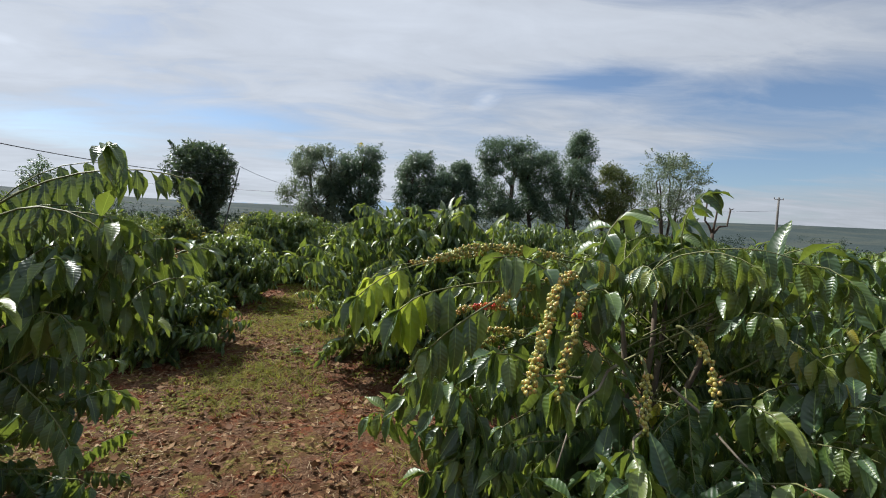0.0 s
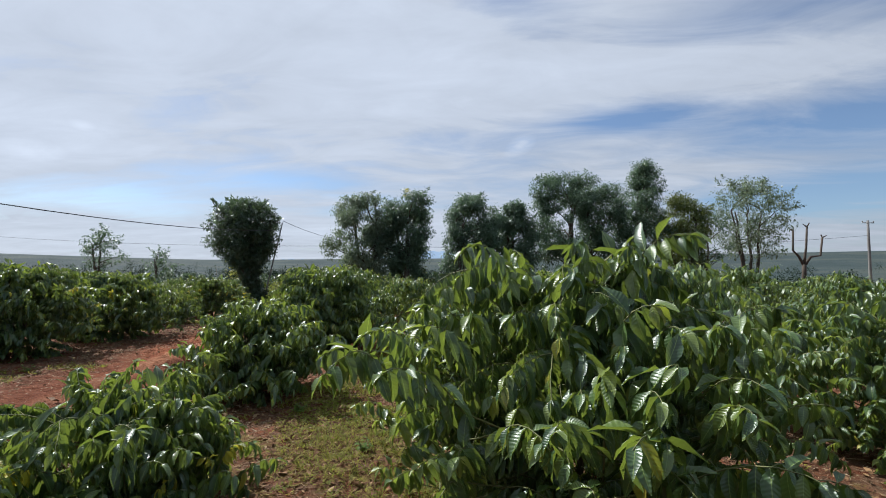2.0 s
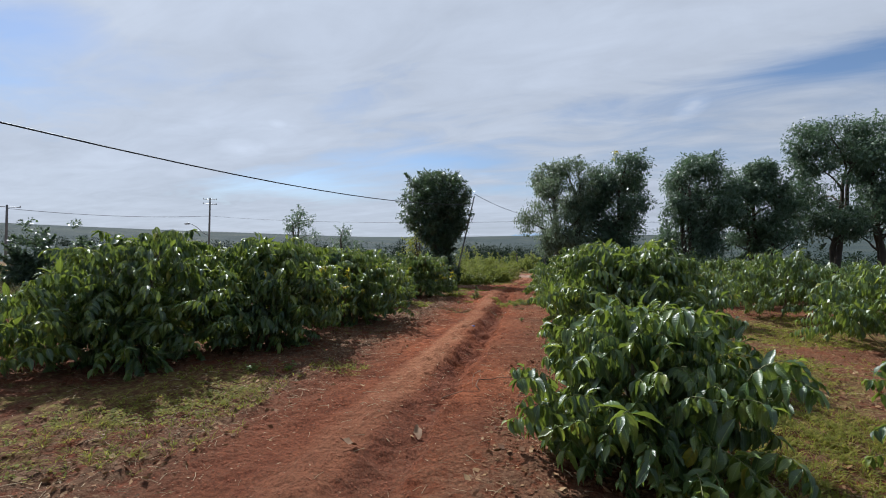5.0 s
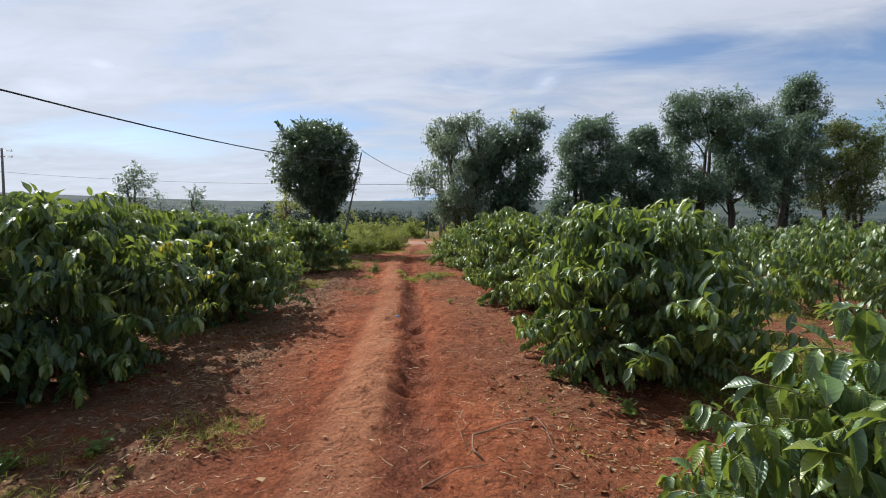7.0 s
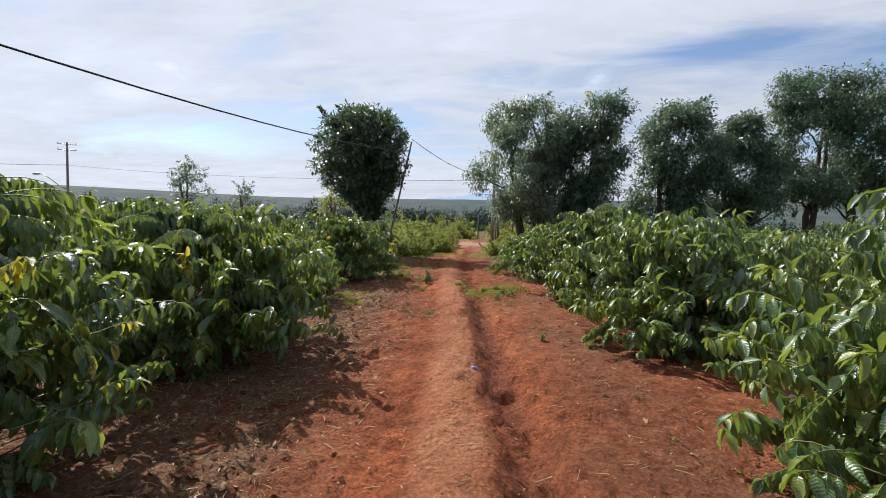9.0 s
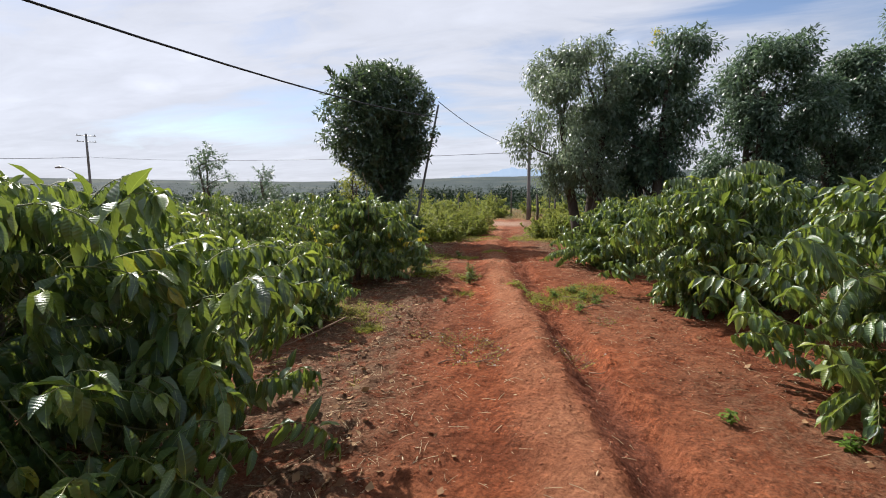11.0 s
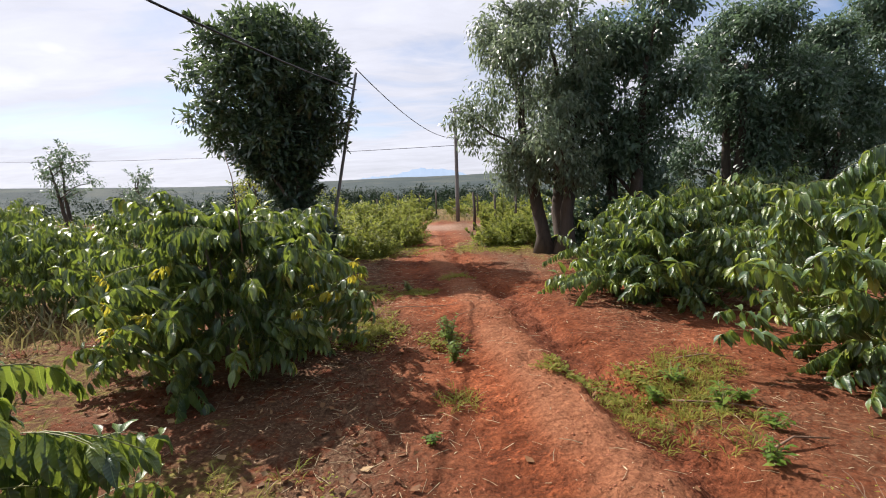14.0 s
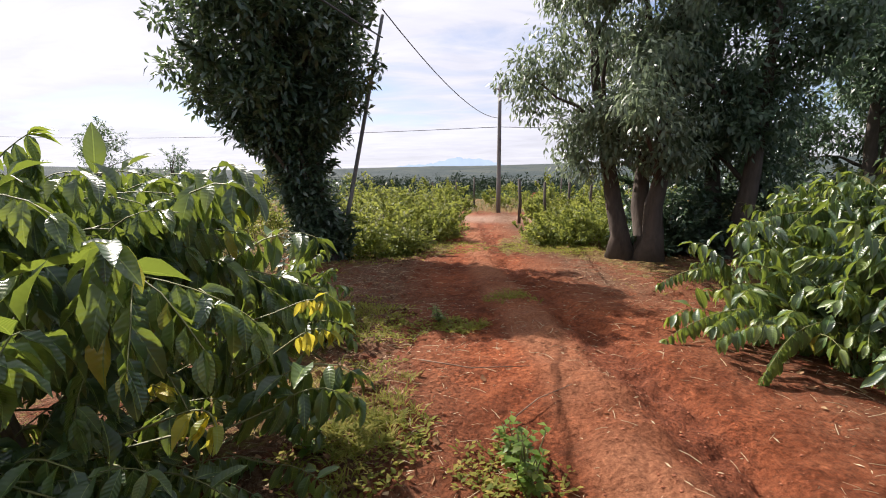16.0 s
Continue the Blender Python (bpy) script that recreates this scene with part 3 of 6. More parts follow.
def bump_at(x, y, cx, cy, r):
    return np.exp(-((x - cx) ** 2 + (y - cy) ** 2) / (r * r))


def value_noise(x, y, scale, seed):
    """Smooth noise on arrays, 0 to 1."""
    rng = np.random.RandomState(seed)
    g = rng.rand(256, 256)
    u, v = x * scale + 311.3, y * scale + 173.7
    iu, iv = np.floor(u).astype(int), np.floor(v).astype(int)
    fu, fv = u - iu, v - iv
    fu, fv = fu * fu * (3 - 2 * fu), fv * fv * (3 - 2 * fv)
    a, b = g[iu % 256, iv % 256], g[(iu + 1) % 256, iv % 256]
    c, d = g[iu % 256, (iv + 1) % 256], g[(iu + 1) % 256, (iv + 1) % 256]
    return (a * (1 - fu) + b * fu) * (1 - fv) + (c * (1 - fu) + d * fu) * fv


def ground_height(x, y):
    x, y = np.asarray(x, float), np.asarray(y, float)
    d = (x - road_x(y)) * 0.955
    near = np.clip((45 - np.abs(y - 15)) / 10, 0, 1) * np.clip((40 - np.abs(x)) / 10, 0, 1)
    inroad = np.exp(-(d / 1.9) ** 4) * np.clip((36 - y) / 3, 0, 1)
    h = 0.07 * (value_noise(x, y, 0.35, 1) - 0.5) + 0.05 * (value_noise(x, y, 1.6, 2) - 0.5)
    h = h + (1 - 0.6 * inroad) * 0.05 * (value_noise(x, y, 4.5, 3) - 0.5)
    h = h + 0.02 * (value_noise(x, y, 11.0, 4) - 0.5)
    dw = d + 0.08 * (value_noise(x * 0, y, 0.35, 15) - 0.5) + 0.09 * (value_noise(x, y, 1.6, 16) - 0.5) + 0.03 * (value_noise(x, y, 7.0, 20) - 0.5)
    deep = 1.85 * (0.6 + 0.7 * value_noise(x, y, 0.55, 17)) * np.interp(y, [9, 14, 17, 20, 23, 27], [0.55, 0.72, 0.95, 0.95, 0.7, 0.35])
    ridge = deep * np.interp(dw, [-1.3, -1.0, -0.7, -0.42, -0.26, -0.08, 0.06, 0.16, 0.30, 0.42, 0.50, 0.56, 0.9, 1.4], [0, -0.012, -0.03, -0.01, 0.028, 0.048, 0.036, 0.0, -0.058, -0.070, -0.058, -0.006, 0.004, 0])
    rough = 1.2 * np.exp(-((dw - 0.40) / 0.22) ** 2) + 1.7 * np.exp(-((dw + 1.55) / 0.5) ** 2) + 0.5 * np.exp(-(dw / 0.3) ** 2) + 0.22
    ridge = ridge + 0.045 * rough * (value_noise(x, y, 6.5, 12) - 0.5) + 0.045 * rough * (value_noise(x, y, 11.0, 19) - 0.5)
    h = h + inroad * ridge * (0.7 + 0.6 * value_noise(x, y, 0.9, 6))
    h = h + 0.10 * np.exp(-((y - 23.2) / 2.4) ** 2) * inroad
    crumb = np.abs(value_noise(x, y, 5.5, 18) - 0.5) * 2
    h = h + 0.035 * inroad * np.exp(-((d + 0.05) / 0.45) ** 2) * (np.sqrt(crumb) - 0.6)
    h = h + 0.022 * (value_noise(x, y, 9.0, 13) - 0.5) * inroad + 0.028 * inroad * np.exp(-((d - 0.25) / 0.55) ** 2) * (value_noise(x, y, 14.0, 14) ** 2)
    h = h * near
    r = np.hypot(x, y - 15)
    az = np.degrees(np.arctan2(-(x), np.maximum(y, 1e-3) + 0 * x))
    az = np.where(y < 0, np.sign(az + 1e-9) * 90, az)
    el = np.interp(az, [-60, -32, -15, 0, 15, 35, 55, 90], [2.3, 2.65, 2.75, 2.5, 2.2, 1.70, 1.75, 1.9])
    rise = np.clip((r - 170) / 730, 0, 1)
    rise = rise * rise * (3 - 2 * rise)
    el = el + 0.10 * (value_noise(az, az * 0, 0.12, 9) - 0.5) + 0.06 * (value_noise(az, az * 0, 0.6, 8) - 0.5)
    hill = np.tan(np.radians(el)) * 900 * rise
    hill = hill + 7.0 * (value_noise(x, y, 0.006, 7) - 0.5) * np.clip((r - 150) / 300, 0, 1) * np.clip((880 - r) / 300, 0, 1)
    dip = -2.2 * np.exp(-((r - 150) / 70) ** 2)
    return h + hill + dip


def axis_steps(lo, hi, step, out, grow=1.16):
    a = list(np.arange(lo, hi + 1e-6, step))
    s = step
    while a[-1] < out:
        s *= grow
        a.append(a[-1] + s)
    s = step
    while a[0] > -out:
        s *= grow
        a.insert(0, a[0] - s)
    return np.array(a)


def build_ground():
    gx, gy = axis_steps(-12.4, -3.6, 0.038, 4200, 1.12), axis_steps(5, 31, 0.055, 4200, 1.13)
    X, Y = np.meshgrid(gx, gy)
    Z = ground_height(X, Y)
    nx, ny = len(gx), len(gy)
    v = np.stack([X, Y, Z], -1).reshape(-1, 3)
    k = (np.arange(ny - 1)[:, None] * nx + np.arange(nx - 1)[None]).ravel()
    q = np.stack([k, k + 1, k + nx + 1, k + nx], 1)
    me = quick_mesh("ground", v, q, [M_GROUND])
    x, y = v[:, 0], v[:, 1]
    d = (x - road_x(y)) * 0.955
    on = np.exp(-(d / 1.75) ** 6)
    worn = np.clip(np.exp(-((d + 0.14 - 0.05 * np.clip((y - 15) / 4, 0, 1)) / 0.25) ** 4) * (0.25 + 1.0 * value_noise(x, y, 2.3, 21)), 0, 1) * 1.1 + 0.25 * np.exp(-((d + 0.95) / 0.2) ** 2) * value_noise(x, y, 0.7, 22) + 0.5 * np.exp(-((d - 0.75) / 0.3) ** 2) * np.clip(value_noise(x, y, 0.8, 23) * 2 - 0.9, 0, 1)
    worn = np.clip(1.15 * worn, 0, 1) * on * np.interp(y, [14, 18], [1.0, 0.85])
    # Painted shade strip along the rut, plus churned soil on the left verge.
    churn_shade = np.clip(np.exp(-((d - 0.33) / 0.20) ** 4) * (0.3 + 1.0 * value_noise(x, y, 1.9, 25)), 0, 1) * on * np.interp(y, [14, 19, 27], [1.0, 0.9, 0.45]) + 0.9 * np.exp(-((d + 1.6) / 0.5) ** 2) * value_noise(x, y, 1.2, 26)
    # Darker towards the near end, left of x = -3.6.
    churn_shade = np.clip(churn_shade + np.clip((12.5 - y) / 4.0, 0, 1) * np.clip((-3.6 - x) / 1.2, 0, 1) * (0.45 + 0.5 * value_noise(x, y, 0.6, 29)), 0, 1)
    bare = np.clip(1 - np.clip((np.abs(d + 0.1) - 1.3) / 0.9, 0, 1), 0, 1) * np.clip((33 - y) / 6, 0, 1)
    bare = np.maximum(bare, np.exp(-((d + 0.15) / 0.75) ** 4) * np.clip((41 - y) / 2, 0, 1))
    right_yard = bump_at(x, y, -5.6, 15.2, 1.8) + bump_at(x, y, -5.3, 11.6, 1.5) + bump_at(x, y, -6.6, 18.8, 1.3) + bump_at(x, y, -7.6, 21.8, 1.5) + bump_at(x, y, -8.6, 24.5, 1.3)
    bare = np.clip(np.maximum(bare, right_yard), 0, 1)
    cover = 0.62 * (1 - bare) * (0.35 + 0.65 * value_noise(x, y, 0.45, 24))
    for cx, cy, r, a in ((-8.35, 20.25, 0.6, 0.5), (-11.0, 19.2, 0.7, 0.35), (-11.2, 22.6, 0.9, 0.35), (-9.25, 17.8, 0.4, 0.25), (-8.6, 10.3, 0.9, 0.4), (-3.0, 14.6, 1.5, 0.35), (-3.6, 12.8, 1.0, 0.3), (-12.5, 30.5, 2.0, 0.45), (-9.5, 30.0, 1.6, 0.4), (-2.6, 9.0, 1.2, 0.3), (-10.9, 24.2, 0.7, 0.3), (-1.6, 18.6, 1.4, 0.4), (-0.5, 20.8, 1.3, 0.4)):
        cover = cover + a * bump_at(x, y, cx, cy, r)
    meadow = np.clip((-14.2 - x + 5.0 * (value_noise(x, y, 0.22, 27) - 0.5) + 2.5 * (value_noise(x, y, 0.8, 28) - 0.5)) / 3, 0, 1) * np.clip((60 - y) / 5, 0, 1) + np.clip((y - 43) / 3, 0, 1)
    cover = np.maximum(cover, 0.75 * np.clip(meadow, 0, 1))
    track = np.exp(-((y - 39.8 - 0.12 * (x + 11)) / 2.2) ** 4)
    cover = cover * (1 - 0.9 * track)
    worn = worn * (1 - track)
    litter = np.clip(0.55 * np.exp(-((d + 1.65) / 0.5) ** 2) + np.exp(-((np.abs(d + 0.2) - 1.75) / 0.65) ** 2) + bump_at(x, y, -1.8, 7.5, 4.0) + 0.7 * np.clip((np.abs(d) - 2) / 1, 0, 1), 0, 1) * (1 - right_yard.clip(0, 1) * 0.7)
    # Distance mask for the painted haze colour, full from 130 m on.
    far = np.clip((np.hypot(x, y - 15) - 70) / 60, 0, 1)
    for name, values in (("worn", worn), ("churn_shade", churn_shade), ("dust", 0.9 * track), ("cover", cover), ("litter", litter), ("far", far)):
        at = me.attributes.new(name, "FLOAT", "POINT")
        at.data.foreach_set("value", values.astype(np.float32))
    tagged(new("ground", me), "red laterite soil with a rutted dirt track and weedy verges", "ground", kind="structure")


build_ground()


def gz(x, y):
    return float(ground_height(x, y))


# ---- coffee bushes ----
LEAF_NEAR = leaf_shape(5, fold=0.62, curl=0.30, wide=0.35, wave=0.34)
LEAF_FAR = flat_leaf(wide=0.38, curl=0.3)


def branch_axis(length, elev, droop, rng, n=10, power=1.25):
    s = np.linspace(0, 1, n)
    e = np.radians(elev - (elev + droop) * s ** power)
    bend = np.cumsum(rng.normal(0, 0.07, n))
    d = np.stack([np.cos(e) * np.cos(bend), np.cos(e) * np.sin(bend), np.sin(e)], 1)
    p = np.vstack([[0, 0, 0], np.cumsum(d[:-1] * length / (n - 1), 0)])
    return p, d


def turned(a, angle):
    c, s = math.cos(angle), math.sin(angle)
    return a @ np.array([[c, -s, 0], [s, c, 0], [0, 0, 1]]).T


def leaf_pairs(soup, rng, p, d, length, shape, leaf, gap, first, fresh=None):
    """Hanging leaves in pairs along a twig."""
    k = np.arange(first * length, length, gap)
    k = k + rng.uniform(-0.18, 0.18, len(k)) * gap
    droopy = rng.uniform(0.5, 2.3)
    n = len(k)
    if n == 0:
        return
    u = np.linspace(0, length, len(p))
    pos = np.stack([np.interp(k, u, p[:, a]) for a in range(3)], 1)
    fwd = np.stack([np.interp(k, u, d[:, a]) for a in range(3)], 1)
    fwd /= np.linalg.norm(fwd, axis=1)[:, None]
    side = np.cross(fwd, (0, 0, 1.0))
    side /= np.maximum(np.linalg.norm(side, axis=1)[:, None], 1e-6)
    for sign in (-1, 1):
        hang = (droopy + 0.45 * rng.rand(n) ** 2)[:, None]
        ax = sign * side * rng.uniform(0.5, 0.75, n)[:, None] + fwd * rng.uniform(0.12, 0.38, n)[:, None] + hang * np.array([[0, 0, -1.0]])
        ln = leaf * rng.uniform(0.75, 1.12, n) * np.interp(k / length, [0, 0.6, 1], [0.95, 1.0, 0.75])
        keep = rng.rand(n) < 0.92
        out = sign * side * 0.8 + fwd * 0.45 + np.array([[0, 0, 0.7]])
        young = k / length > (rng.uniform(0.74, 1.3) if fresh is None else fresh)
        for group, mat in ((keep & ~young, 0), (keep & young, 2)):
            if group.any():
                scatter_leaves(soup, shape, pos[group], ax[group], ln[group], up=out[group], mat=mat, roll=rng.normal(0, 0.28, group.sum()))
    tip = fwd[[-1] * 4] + side[[-1] * 4] * np.array([[0.5], [-0.5], [0.15], [-0.2]]) + np.array([[0, 0, -0.1], [0, 0, -0.2], [0, 0, 0.25], [0, 0, -0.6]])
    scatter_leaves(soup, shape, np.repeat(pos[-1:], 4, 0), tip, np.array([0.75, 0.7, 0.5, 0.8]) * leaf, mat=2 if rng.rand() < 0.45 else 0)


def leafy_branch(soup, rng, length, elev, droop, shape, leaf=0.185, gap=0.055, first=0.2, radius=0.006, root=None, turn=0.0, power=1.25, sides=4, forks=2):
    """An arching side branch with side twigs and hanging leaves in pairs."""
    p, d = branch_axis(length, elev, droop, rng, power=power)
    p, d = turned(p, turn), turned(d, turn)
    if root is not None:
        p = p + root
    v, q = tube(p, np.linspace(radius, radius * 0.35, len(p)), sides, cap=False)
    soup.add(v, q, 1)
    leaf_pairs(soup, rng, p, d, length, shape, leaf, gap, first)
    for k in range(forks):
        at = rng.randint(2, 7)
        ln = length * rng.uniform(0.34, 0.55)
        here = math.degrees(math.asin(np.clip(d[at, 2], -0.9, 0.9)))
        fp, fd = branch_axis(ln, here + rng.uniform(5, 22), droop * rng.uniform(0.7, 1.0), rng, n=6, power=power)
        a = math.atan2(d[at, 1], d[at, 0]) + rng.choice((-1, 1)) * rng.uniform(0.45, 0.95)
        fp, fd = turned(fp, a) + p[at], turned(fd, a)
        v, q = tube(fp, np.linspace(radius * 0.6, radius * 0.3, len(fp)), 3, cap=False)
        soup.add(v, q, 1)
        leaf_pairs(soup, rng, fp, fd, ln, shape, leaf, gap, 0.15)


def leafy_shoot(soup, rng, length, elev, droop, shape, leaf=0.16, gap=0.042, radius=0.0055, root=None, turn=0.0):
    """A short upright shoot nodding at its tip, with leaf pairs that turn a quarter at each node and hang."""
    p, d = branch_axis(length, elev, droop, rng, n=7, power=1.6)
    tail = np.array([[-0.30, 0.0, -0.26], [-0.14, 0.0, -0.13]])
    v, q = tube(turned(np.vstack([tail, p]), turn) + (0 if root is None else root), np.linspace(radius, radius * 0.4, 9), 3, cap=False)
    soup.add(v, q, 1)
    p, d = turned(p, turn) + (0 if root is None else root), turned(d, turn)
    k = np.arange(rng.uniform(0.05, 0.2) * length, length * 0.97, gap)
    u = np.linspace(0, length, len(p))
    n = len(k)
    pos = np.stack([np.interp(k, u, p[:, a]) for a in range(3)], 1)
    fwd = np.stack([np.interp(k, u, d[:, a]) for a in range(3)], 1)
    fwd /= np.linalg.norm(fwd, axis=1)[:, None]
    a0 = rng.uniform(0, 6.28)
    ref = np.tile((math.cos(a0), math.sin(a0), 0.0), (n, 1))
    one = np.cross(fwd, ref)
    one /= np.linalg.norm(one, axis=1)[:, None]
    two = np.cross(fwd, one)
    fresh = rng.uniform(0.72, 1.25)
    for sign in (-1, 1):
        side = sign * np.where((np.arange(n) % 2 == 0)[:, None], one, two)
        old = 1 - k / length
        hang = 0.18 + 0.65 * old + rng.uniform(0.0, 0.75, n)
        ax = side * rng.uniform(0.5, 0.85, n)[:, None] + fwd * 0.25 + hang[:, None] * np.array([[0, 0, -1.0]])
        ln = leaf * rng.uniform(0.78, 1.15, n) * np.interp(k / length, [0, 0.6, 1], [0.95, 1.05, 0.7])
        up = side * 0.9 + np.array([[0, 0, 0.75]])
        keep = rng.rand(n) < 0.93
        young = k / length > fresh
        for group, mat in ((keep & ~young, 0), (keep & young, 2)):
            if group.any():
                scatter_leaves(soup, shape, pos[group], ax[group], ln[group], up=up[group], mat=mat, roll=rng.normal(0, 0.3, group.sum()))
    w = np.array([[0.6], [-0.6], [0.1], [-0.1]])
    tip = fwd[[-1] * 4] * 0.3 + one[[-1] * 4] * w + two[[-1] * 4] * w[[2, 3, 0, 1]] * np.array([[5], [5], [0.3], [0.3]]) * 0.2 + np.array([[0, 0, -0.5]] * 4)
    scatter_leaves(soup, shape, np.repeat(pos[-1:], 4, 0), tip, np.array([0.8, 0.75, 0.5, 0.55]) * leaf, mat=2 if rng.rand() < 0.5 else 0)


rng = np.random.RandomState(7)
KINDS = [(1.15, 16, 46), (1.15, 38, 58), (1.0, 60, 62), (0.58, 76, -10)]
BRANCHES = []
for kind, (length, elev, droop) in enumerate(KINDS):
    row = []
    for k in range(7):
        s = Soup()
        leafy_branch(s, rng, length * rng.uniform(0.85, 1.15), elev + rng.uniform(-10, 10), droop + rng.uniform(-32, 24), LEAF_NEAR, leaf=0.158 * rng.uniform(0.9, 1.12), gap=rng.uniform(0.040, 0.052), forks=2 if kind < 3 else 1, first=rng.uniform(0.15, 0.4))
        row.append(s.mesh("branch", [M_COFFEE, M_TWIG, M_YOUNG]))
    BRANCHES.append((length, row))
SHOOTS = []
for k in range(10):
    s = Soup()
    leafy_shoot(s, rng, rng.uniform(0.34, 0.58), rng.uniform(50, 80), rng.uniform(10, 55), LEAF_NEAR, leaf=0.158 * rng.uniform(0.9, 1.15))
    SHOOTS.append(s.mesh("shoot", [M_COFFEE, M_TWIG, M_YOUNG]))
TURNED = []
for k in range(3):
    s = Soup()
    leafy_shoot(s, rng, 0.16 + 0.03 * k, 40, 30, LEAF_NEAR, leaf=0.12, gap=0.045)
    TURNED.append(s.mesh("yellowed_shoot", [M_TURNED, M_TWIG, M_TURNED]))


def stem_mesh(rng, height, lean):
    n = 6
    t = np.linspace(0, 1, n)
    a = rng.uniform(0, 2 * math.pi)
    p = np.stack([np.cos(a) * lean * t + rng.normal(0, 0.02, n), np.sin(a) * lean * t + rng.normal(0, 0.02, n), height * t - 0.03], 1)
    v, q = tube(p, np.linspace(0.026, 0.010, n), 6)
    s = Soup()
    s.add(v, q)
    return s.mesh("stem", [M_STEM]), p


def reach_at(f):
    return float(np.interp(f, [0, 0.25, 0.6, 0.85, 1.0], [0.88, 1.0, 0.96, 0.74, 0.45]))


def coffee_bush(x, y, radius, height, seed, branches=110, label="", open_to=None):
    """A bush near the walk: several stems and many leafy branches, each an object of its own."""
    rng = np.random.RandomState(seed)
    ob = thing("coffee_bush", (x, y, gz(x, y)), label or "glossy dark green coffee bush with drooping leafy branches", "coffee bush", "coffee bushes along the track")
    stems = []
    for k in range(4):
        me, p = stem_mesh(rng, height * rng.uniform(0.72, 0.9), radius * rng.uniform(0.1, 0.35))
        part("stem", me, ob)
        stems.append(p)
    for k in range(int(branches * 1.05)):
        f = 0.02 + 0.98 * rng.rand()
        a = k * 2.39996 + rng.normal(0, 0.5)
        way = math.degrees(a) % 360
        if open_to and open_to[0] < way < open_to[1] and f > 0.45:
            continue
        out = radius * reach_at(f) * rng.uniform(0.35, 0.96) * (rng.uniform(0.3, 1.0) if f > 0.8 else 1.0)
        b = part("shoot", SHOOTS[rng.randint(len(SHOOTS))], ob)
        sc = rng.uniform(0.75, 1.2) * min(1.0, 0.6 + 0.35 * height)
        root = (math.cos(a) * out, math.sin(a) * out, height * (0.12 + 0.66 * f) - 0.04 + 0.12 * height * (1 - out / radius))
        b.matrix_basis = Matrix.LocRotScale(root, Euler((rng.normal(0, 0.2), radians(34 * (1 - f)) + rng.normal(0, 0.15), a + rng.normal(0, 0.45))), (sc,) * 3)
    branches = int(branches * 0.55)
    for k in range(branches):
        f = ((k + 0.5) / branches) ** 1.15
        p = stems[k % 4]
        hgt = height * (0.10 + 0.72 * f)
        root = np.array([np.interp(min(hgt, p[-1, 2]), p[:, 2], p[:, a]) for a in range(3)])
        turn = k * 2.39996 + rng.normal(0, 0.4)
        kind = 0 if f < 0.34 else (1 if f < 0.72 else (2 if k % 7 else 3))
        if open_to and kind == 3:
            kind = 2
        base, row = BRANCHES[kind]
        sc = float(np.clip(radius * reach_at(f) * (0.52 + 0.60 * rng.rand() ** 0.8) / (base * 0.88), 0.36, 1.0))
        if kind == 3:
            sc = rng.uniform(0.6, 1.0)
        way = math.degrees(turn) % 360
        if open_to and open_to[0] < way < open_to[1] and f > 0.58 and rng.rand() < 0.8:
            continue
        b = part("branch", row[rng.randint(len(row))], ob)
        b.matrix_basis = Matrix.LocRotScale(root, Euler((rng.normal(0, 0.3 if kind < 2 else 0.12), rng.normal(0, 0.24 if kind < 2 else 0.10), turn)), (sc, sc, sc * rng.uniform(0.85, 1.1)))
    return ob


def far_bush_mesh(rng, radius, height, branches=34):
    s = Soup()
    for k in range(110):
        f = 0.02 + 0.98 * rng.rand()
        a = k * 2.39996 + rng.normal(0, 0.5)
        out = radius * reach_at(f) * rng.uniform(0.5, 1.0) * (rng.uniform(0.3, 1.0) if f > 0.8 else 1.0)
        root = np.array([math.cos(a) * out, math.sin(a) * out, height * (0.12 + 0.66 * f) + 0.12 * height * (1 - out / radius)])
        leafy_shoot(s, rng, rng.uniform(0.34, 0.6), 42 + 34 * f + rng.uniform(-10, 10), rng.uniform(5, 55), LEAF_FAR, leaf=0.18, gap=0.062, root=root, turn=a + rng.normal(0, 0.4))
    for k in range(branches):
        f = ((k + 0.5) / branches) ** 1.05
        elev, droop = KINDS[0 if f < 0.34 else (1 if f < 0.72 else (2 if k % 6 else 3))][1:]
        leafy_branch(s, rng, radius * reach_at(f) * rng.uniform(0.7, 1.15) * (0.6 if droop < 0 else 1.0), elev + rng.uniform(-10, 10), droop + rng.uniform(-32, 24), LEAF_FAR, leaf=0.18, gap=0.07, radius=0.006, root=np.array([rng.normal(0, 0.14), rng.normal(0, 0.14), height * (0.14 + 0.68 * f)]), turn=k * 2.39996 + rng.normal(0, 0.3), sides=3)
    return s.mesh("foliage", [M_COFFEE, M_TWIG, M_YOUNG])


rng = np.random.RandomState(31)
FAR_BUSHES = []
for k in range(8):
    ob = thing("coffee_bush", (0, 0, -50), "dark green coffee bush in the plantation row", "coffee bush", "coffee bushes of the plantation")
    part("foliage", far_bush_mesh(rng, 1.28 * rng.uniform(0.9, 1.1), 1.6 * rng.uniform(0.88, 1.1)), ob, kind="stuff")
    me, p = stem_mesh(rng, 1.1, 0.15)
    part("stem", me, ob)
    FAR_BUSHES.append(ob)
used_far = set()


